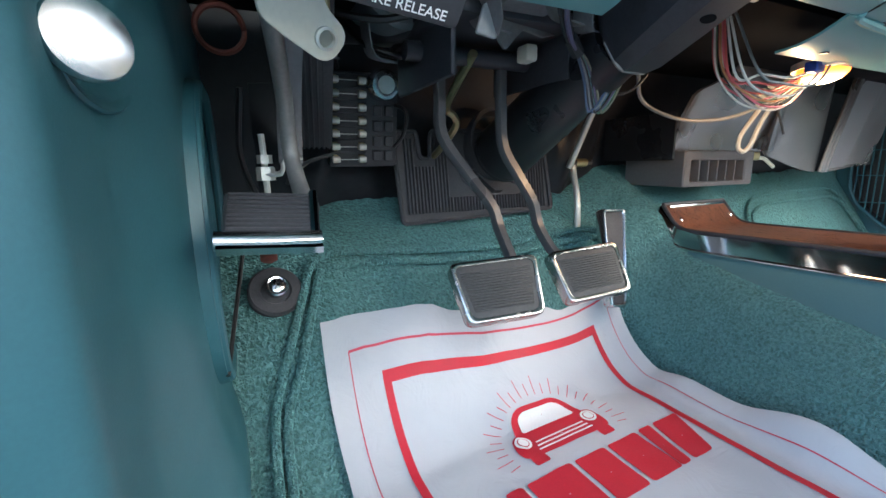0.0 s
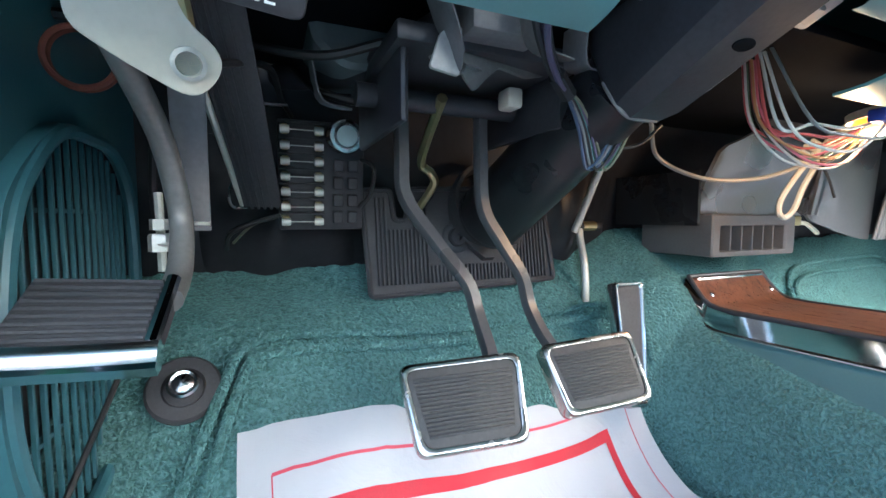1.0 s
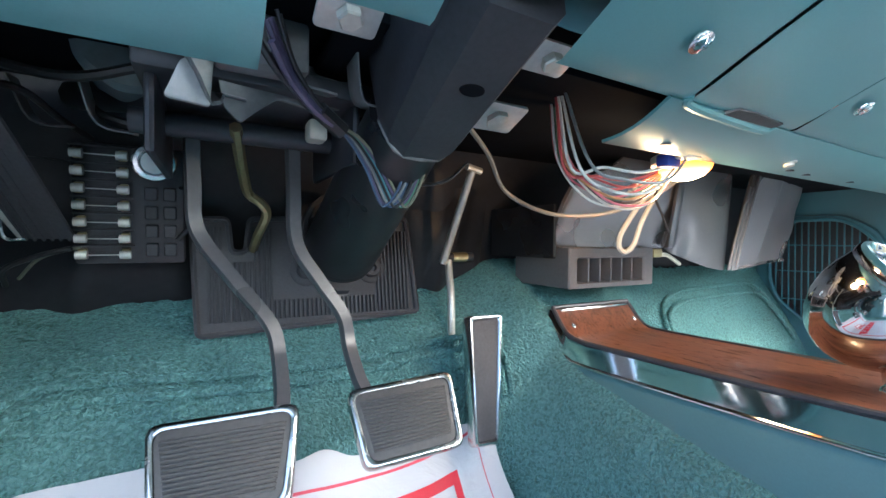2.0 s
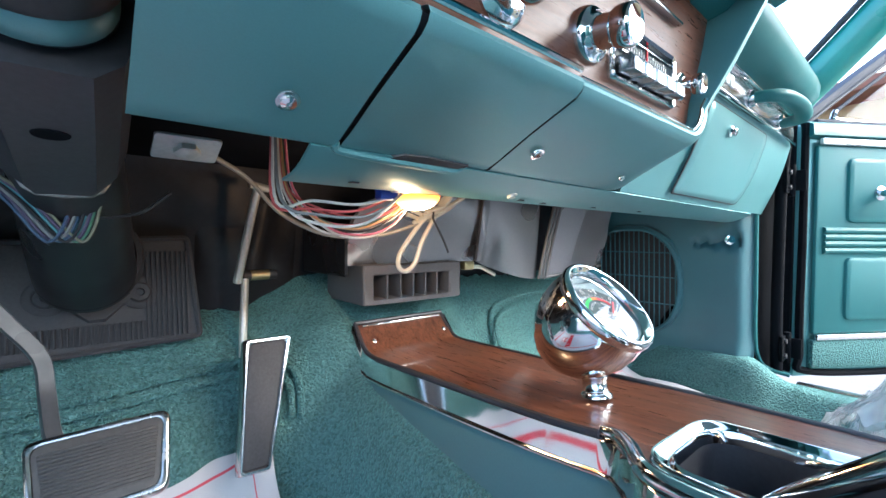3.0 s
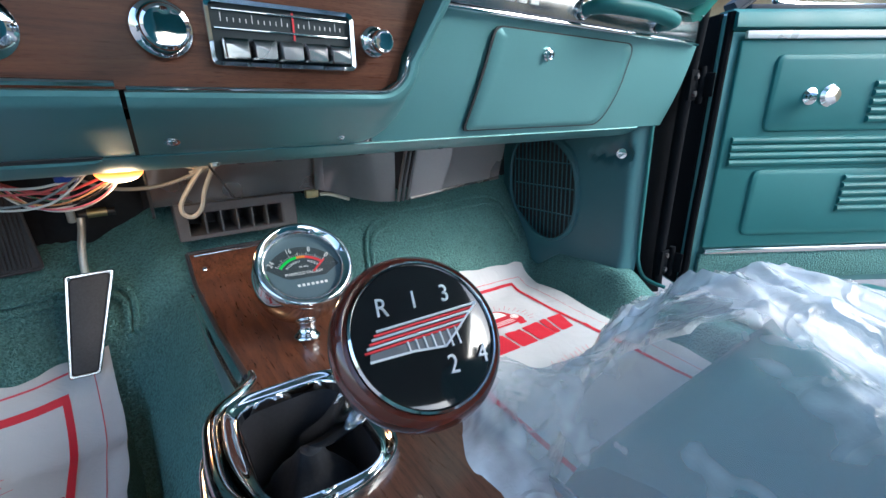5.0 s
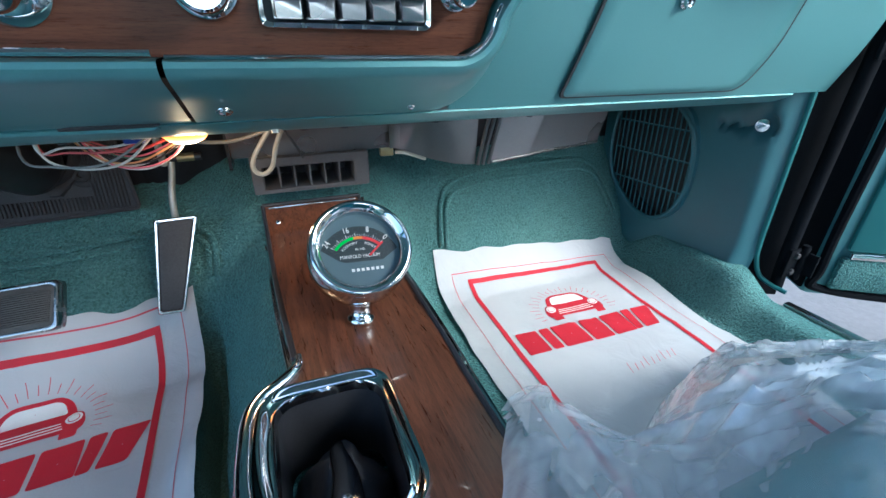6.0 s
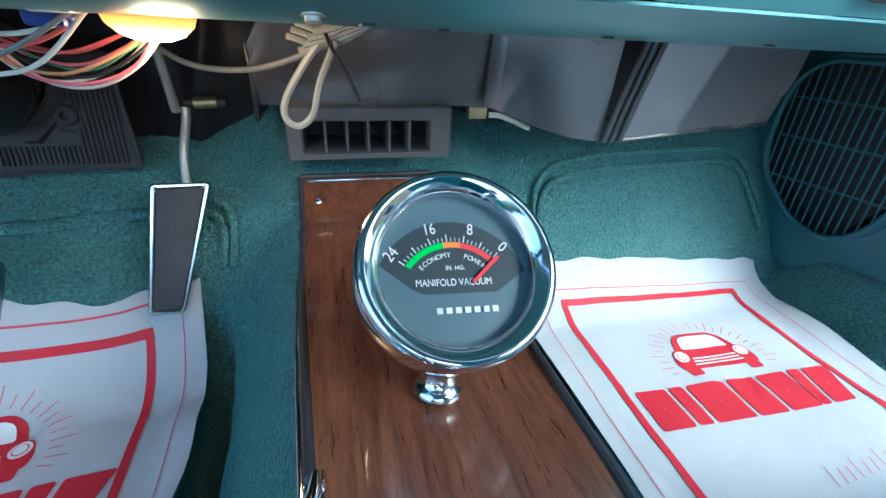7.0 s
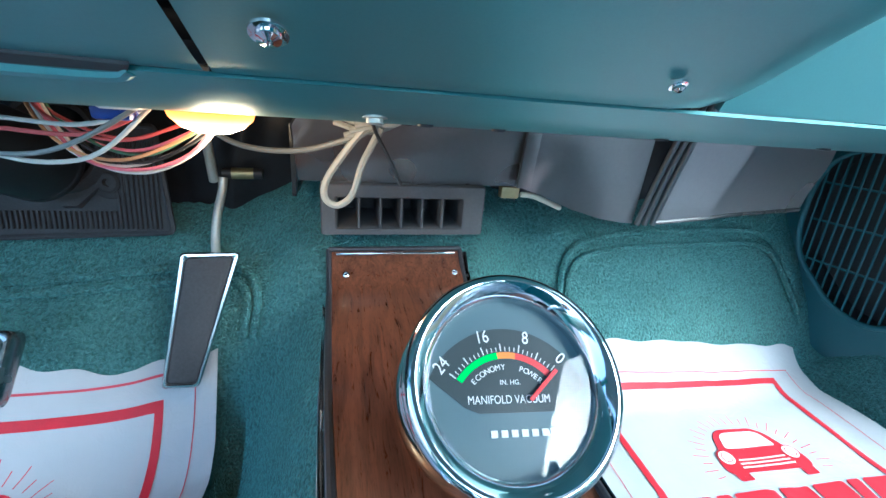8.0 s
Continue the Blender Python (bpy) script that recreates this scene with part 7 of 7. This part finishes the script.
    patch("printed_car", dense(at_car([(-0.058, -0.024), (0.058, -0.024), (0.061, -0.010), (0.055, 0.008), (-0.055, 0.008), (-0.061, -0.010)]), 0.006), "red_ink", "plain red printed car shape")
    patch("printed_roof", dense(at_car([(-0.050, 0.004), (0.050, 0.004), (0.040, 0.030), (0.026, 0.040), (-0.026, 0.040), (-0.040, 0.030)]), 0.008), "red_ink", "plain red car roof")
    patch("printed_screen", dense(at_car([(-0.038, 0.010), (0.038, 0.010), (0.031, 0.029), (0.022, 0.034), (-0.022, 0.034), (-0.031, 0.029)]), 0.005), "white_ink", "white car windscreen", 0.0018)
    for s in (-1, 1):
        for r, mat, lift in ((0.0112, "red_ink", 0.0015), (0.0092, "white_ink", 0.0019), (0.0066, "red_line", 0.0022), (0.0056, "white_ink", 0.0026)):
            patch("printed_lamp", [(ox + s * 0.047 + r * math.cos(2 * math.pi * q / 20), oy - 0.002 + r * math.sin(2 * math.pi * q / 20)) for q in range(20)], mat, "round headlamp in red and white" if mat == "white_ink" else "", lift, 3)
        patch("printed_wheel", dense(at_car([(s * 0.046 - 0.009, -0.034), (s * 0.046 + 0.009, -0.034), (s * 0.046 + 0.009, -0.022), (s * 0.046 - 0.009, -0.022)]), 0.003), "red_ink")
    for j in range(3):
        bar("printed_grille", (ox - 0.034 - 0.002 * j, oy - 0.007 - 0.0052 * j), (ox + 0.034 + 0.002 * j, oy - 0.006 - 0.0052 * j), 0.0020, "white_ink", 8, 0.0018)
    for j in range(25):
        a = radians(-12 + 204 * j / 24)
        c, s = math.cos(a), math.sin(a)
        r0, r1 = 0.070, (0.090 if j % 2 else 0.083)
        bar("printed_ray", (ox + r0 * c, oy - 0.012 + r0 * s * 0.86), (ox + r1 * c, oy - 0.012 + r1 * s * 0.86), 0.0010, "red_line", 3)
    # faint slanting red strokes below, where the writing cannot be read
    for j in range(9):
        bar("script_stroke", (-0.010 + 0.012 * j, ly0 - 0.085 + 0.0012 * j), (-0.004 + 0.012 * j, ly0 - 0.070 + 0.0012 * j + 0.006 * (j % 3 == 0)), 0.0010, "red_line", 3, label="thin red stroke")
    return p


# ---- passenger door ----
def door():
    P, D = Vector((1.553, 0.110, 0)), Vector((0.845, -0.534, 0))
    N = Vector((-0.534, -0.845, 0))
    frame_m = Matrix((D, N, Vector((0, 0, 1)))).transposed().to_4x4()
    frame_m.translation = P
    d = thing("door_1", "open teal passenger door with pleated vinyl panel", "car door", kind="structure", at=P)
    d.matrix_basis = frame_m

    def add(name, bm, mat, label="", parent=None, smooth=40):
        return part(name, bm, M[mat], parent or d, label, smooth)
    # local: x along the door, y towards the cabin, z up
    add("shell", box((-0.035, -0.14, 0.03), (1.15, -0.012, 0.60), 0.012), "teal_paint", "teal painted door shell")
    add("door_edge", box((-0.040, -0.12, 0.04), (-0.030, -0.020, 0.60), 0.004), "jamb_black", "black rubber on the door edge")
    add("weather_seal", tube([(-0.022, -0.012, 0.60), (-0.024, -0.010, 0.35), (-0.024, -0.010, 0.10), (0.0, -0.010, 0.045), (0.3, -0.010, 0.035)], 0.008, 8), "jamb_black", "black rubber door seal")
    lower = add("panel", box((0.0, -0.012, 0.13), (1.10, 0.0, 0.552), 0.006), "teal_vinyl", "teal vinyl door panel")
    add("sill_top", loft([[(x, y, z) for y, z in ((-0.10, 0.585), (-0.05, 0.606), (-0.015, 0.606), (0.004, 0.596), (0.006, 0.572), (-0.012, 0.566), (-0.10, 0.566))] for x in (-0.02, 0.0, 0.5, 1.1)]), "teal_vinyl", "teal padded window ledge", smooth=60)
    add("bright_strip", box((0.004, -0.002, 0.552), (1.10, 0.006, 0.566), 0.002), "silver_paint", "white-bright upper strip")
    add("bright_strip", box((0.004, -0.004, 0.118), (1.10, 0.006, 0.130), 0.002), "chrome", "bright lower strip")
    add("carpet_strip", box((-0.004, -0.012, 0.052), (1.10, 0.003, 0.118), 0.006), "carpet", "teal carpet along the door foot")
    # raised padded fields and pleats
    for z0, z1 in ((0.380, 0.525), (0.160, 0.304)):
        bm = loft([rounded_xz([(0.075 + k, z0 + k), (1.02 - k, z0 + k), (1.02 - k, z1 - k), (0.075 + k, z1 - k)], 0.016, y) for k, y in ((0.0, -0.001), (0.002, 0.005), (0.008, 0.008))])
        add("padded_field", bm, "teal_vinyl", "raised padded field", lower)
    for j in range(4):
        z = 0.318 + 0.0150 * j
        bm = tube([(0.016, 0.001, z), (0.5, 0.001, z), (1.08, 0.001, z)], 0.0072, 8, 2)
        add("pleat", bm, "teal_vinyl", "stitched pleat", lower)
    for z0, x0 in ((0.397, 0.285), (0.212, 0.275)):
        for j in range(5):
            z = z0 + 0.006 + 0.0165 * j
            add("pleat", tube([(x0, 0.009, z), (x0 + 0.3, 0.009, z), (0.99, 0.009, z)], 0.0068, 8, 2), "teal_vinyl", "", lower)
    # vent window knob, window crank, latch and emblem
    k = aim((0.155, 0.006, 0.447), (0, 1, 0), (0, 0, 1))
    add("vent_crank", lathe([(0.016, 0), (0.016, 0.004), (0.008, 0.008), (0.0075, 0.028), (0.012, 0.034), (0.019, 0.038), (0.020, 0.046), (0.015, 0.052), (0.0001, 0.053)], k, 32), "chrome", "round chrome knob")
    cr = add("window_crank", lathe([(0.019, 0), (0.019, 0.006), (0.014, 0.012), (0.012, 0.022), (0.0001, 0.024)], aim((0.415, 0.006, 0.334), (0, 1, 0)), 32), "chrome", "chrome window crank")
    add("crank_arm", tube([(0.415, 0.022, 0.334), (0.38, 0.028, 0.337), (0.335, 0.030, 0.340)], [0.007, 0.006, 0.005], 10), "chrome", parent=cr)
    add("door_handle", tube([(0.57, 0.012, 0.330), (0.63, 0.030, 0.330), (0.72, 0.022, 0.328)], [0.010, 0.011, 0.009], 12), "chrome", "chrome inner handle")
    em = add("emblem", plate([(0, 0), (0.085, 0), (0.055, -0.022), (0.030, -0.022)], 0.003, Matrix(((1, 0, 0, 0.59), (0, 0, 1, 0.008), (0, 1, 0, 0.514), (0, 0, 0, 1)))), "chrome", "small winged emblem, plain")
    add("emblem_bar", box((0.600, 0.0108, 0.503), (0.665, 0.0120, 0.509), 0.0005), "scale_red", parent=em)
    # window frame and glass
    fr = [(0.0, -0.05, 0.612), (0.10, -0.05, 0.685), (0.25, -0.05, 0.79), (0.48, -0.055, 0.95), (0.60, -0.06, 1.02), (1.1, -0.06, 1.05)]
    add("window_frame", ribbon(fr, 0.034, 0.022, (0, 1, 0), 4), "slate_paint", "dark slate window surround")
    add("window_base", box((0.02, -0.056, 0.600), (0.345, -0.020, 0.616), 0.004), "slate_paint", "dark rail below the vent window")
    add("window_bead", tube([(x, y + 0.018, z - 0.010) for x, y, z in fr], 0.0035, 8, 4), "black_rubber", "black rubber inner bead")
    v = add("vent_frame", tube([(0.085, -0.035, 0.640), (0.08, -0.035, 0.630), (0.10, -0.035, 0.618), (0.32, -0.035, 0.613), (0.345, -0.035, 0.625), (0.42, -0.035, 0.735), (0.50, -0.035, 0.855), (0.56, -0.035, 0.95)], 0.006, 8, 4), "chrome", "chrome vent window frame")
    add("vent_frame_slope", tube([(0.085, -0.035, 0.640), (0.2, -0.035, 0.722), (0.52, -0.035, 0.945)], 0.0045, 8, 2), "slate_paint", parent=v)
    add("vent_catch", join(box((0.305, -0.032, 0.617), (0.345, -0.014, 0.634), 0.004), box((0.345, -0.030, 0.632), (0.372, -0.016, 0.660), 0.004)), "chrome", "chrome vent catch", parent=v)
    gl = add("vent_pane", loft([[(0.10, y, 0.622), (0.335, y, 0.618), (0.535, y, 0.94)] for y in (-0.037, -0.034)]), "glass", "clear vent glass", parent=v)
    gl.visible_shadow = False
    gw = add("window_pane", loft([[(0.35, y, 0.60), (1.08, y, 0.60), (1.08, y, 1.04), (0.60, y, 1.01)] for y in (-0.052, -0.048)]), "glass", "clear side window")
    gw.visible_shadow = False
    return d


def rounded_xz(pts, r, y, seg=4):
    return [(p.x, y, p.y) for p in rounded(pts, r, seg)]


# ---- seat under film ----
def seat():
    s = thing("passenger_seat", "teal vinyl bucket seat under clear plastic", "seat", at=(1.10, -0.35, 0.1))
    inv = Matrix.Translation((-1.10, 0.35, -0.1))
    sec = [(-0.11, 0.07), (-0.105, 0.12), (-0.115, 0.150), (-0.14, 0.180), (-0.18, 0.195), (-0.30, 0.196), (-0.60, 0.19), (-0.62, 0.07)]
    rings = []
    for x, k in ((0.815, 0.90), (0.83, 0.97), (0.87, 1.0), (1.10, 0.985), (1.33, 1.0), (1.37, 0.97), (1.385, 0.90)):
        rings.append([(x, -0.3 + (y + 0.3) * (0.9 + 0.1 * k), 0.1 + (z - 0.1) * k) for y, z in sec])
    bm = loft(rings)
    bm.transform(inv)
    part("cushion", bm, M["teal_vinyl"], s, "teal vinyl cushion", 60)
    bm = box((0.82, -0.80, 0.12), (1.38, -0.62, 0.72), 0.05, inv, 4)
    part("backrest", bm, M["teal_vinyl"], s, "teal vinyl backrest")
    bm = box((0.86, -0.58, 0.01), (1.34, -0.10, 0.075), 0.01, inv)
    part("base", bm, M["dark_paint"], s)


def film():
    """Loose clear plastic film, crumpled over the passenger seat and hanging in front of it."""
    # the front fold: x, its y and z, the y of the hem below it, and the height of the hump behind
    fold = ((0.735, -0.100, 0.206, -0.040, 0.208), (0.755, -0.036, 0.207, -0.028, 0.222), (0.775, -0.050, 0.231, -0.018, 0.245), (0.790, -0.058, 0.242, -0.012, 0.258), (0.805, -0.058, 0.240, -0.012, 0.272), (0.820, -0.074, 0.232, -0.030, 0.298),
            (0.835, -0.092, 0.226, -0.048, 0.322), (0.850, -0.096, 0.228, -0.052, 0.333), (0.870, -0.100, 0.246, -0.050, 0.330), (0.900, -0.098, 0.262, -0.044, 0.322), (0.950, -0.062, 0.224, -0.012, 0.312),
            (1.000, -0.032, 0.185, 0.016, 0.298), (1.050, -0.006, 0.151, 0.034, 0.282), (1.100, 0.014, 0.114, 0.046, 0.262), (1.150, 0.034, 0.078, 0.056, 0.246), (1.200, 0.042, 0.058, 0.060, 0.230),
            (1.300, 0.028, 0.054, 0.044, 0.200), (1.400, 0.000, 0.046, 0.010, 0.170), (1.480, -0.040, 0.040, -0.030, 0.140))
    cx_, cy_, cz_, ch_, cp_ = zip(*fold)
    nu, nv = 240, 190

    def f(u, v):
        x = 0.766 + 0.714 * u
        top, front, hem, hump = (float(np.interp(x, cx_, c)) for c in (cz_, cy_, ch_, cp_))
        foot = min(max(floor_z(x, hem), 0.0) + 0.022, top)
        if x < 0.80:
            foot = max(foot, top - 0.02 - 0.9 * max(0.0, x - 0.772))
        if v < 0.24:
            # hanging front: hem, slope, rounded shoulder
            t = v / 0.24
            z = foot + (top - foot) * (0.75 * t + 0.25 * math.sin(t * math.pi / 2))
            y = hem + (front - hem) * t ** 1.3
        elif v < 0.60:
            # climbs to the hump over the edge of the seat
            t = (v - 0.24) / 0.36
            y = front + (-0.175 - front) * t
            z = top + (hump - top) * (0.7 * t + 0.3 * math.sin(t * math.pi / 2))
        else:
            t = (v - 0.60) / 0.40
            y = -0.175 - 0.40 * t
            rest = 0.206 + 0.040 * smoothstep(0.76, 0.88, x) - 0.04 * smoothstep(1.25, 1.45, x)
            z = hump + (rest - hump) * smoothstep(0.0, 0.75, t) - 0.02 * t
        if v > 0.24:
            # long fold that runs back from the dip
            d = (x - 0.838) - 0.40 * (-0.080 - y)
            z += smoothstep(-0.05, -0.09, y) * (0.007 * math.exp(-(d / 0.009) ** 2) - 0.006 * math.exp(-((d + 0.030) / 0.024) ** 2))
        edge = float(np.interp(y, (-0.5, -0.13, -0.10, -0.065, -0.035, 0.02), (0.690, 0.695, 0.708, 0.734, 0.757, 0.772)))
        x += (edge - 0.766) * (1 - u) ** 8
        p = Vector((x * 6.0, y * 6.0, z * 6.0))
        x += 0.012 * noise.noise((v * 9, 3.3, u * 2)) * smoothstep(0.15, 0.0, u)
        k = smoothstep(0.0, 0.1, v) * (0.25 + 0.75 * smoothstep(0.760, 0.81, x))
        # broad folds, long creases, and a crumpled stretch over the middle of the seat
        c1 = noise.noise(p + Vector((1.7, 0.2, 0)))
        c2 = 1 - abs(noise.noise(p * 2.0 + Vector((c1 * 1.5, 0, 3))))
        c3 = 1 - abs(noise.noise(p * 4.6 + Vector((0, c1 * 2.5, 5))))
        c4 = 1 - abs(noise.noise(p * 11.0 + Vector((c1, 0, 0))))
        crumple = smoothstep(-0.15, 0.35, noise.noise(p * 0.9 + Vector((3.1, 8.2, 0)))) * smoothstep(0.86, 1.0, x)
        z += k * (0.007 * c1 + 0.009 * (c2 ** 8 - 0.2) + 0.0055 * (c3 ** 6 - 0.2) + 0.0030 * crumple * (c4 ** 3 - 0.4))
        y += k * (0.008 * noise.noise(p * 1.1 + Vector((7, 3, 1))) + 0.003 * (c3 ** 4 - 0.3))
        x += 0.006 * k * noise.noise(p * 1.5 + Vector((4, 4, 4)))
        z = max(z, floor_z(x, y) + 0.012)
        if x < 0.79:
            z = max(z, con_z(y) + 0.0045)
        return (x, y, z)
    bm = sheet(f, [i / nu for i in range(nu + 1)], [i / nv for i in range(nv + 1)])
    ob = part("plastic_film", bm, M["film"], None, "", 80)
    tagged(ob, "crumpled clear plastic film draped over the passenger seat", "plastic film")


paper_mat(0.070, 0.492, -0.146, 0.430, 1.9, True, 0.025, 0.128, 0.035)
paper_mat(0.879, 1.317, -0.145, 0.452, -2.5, False, 0.039, 0.160)
door()
seat()
film()
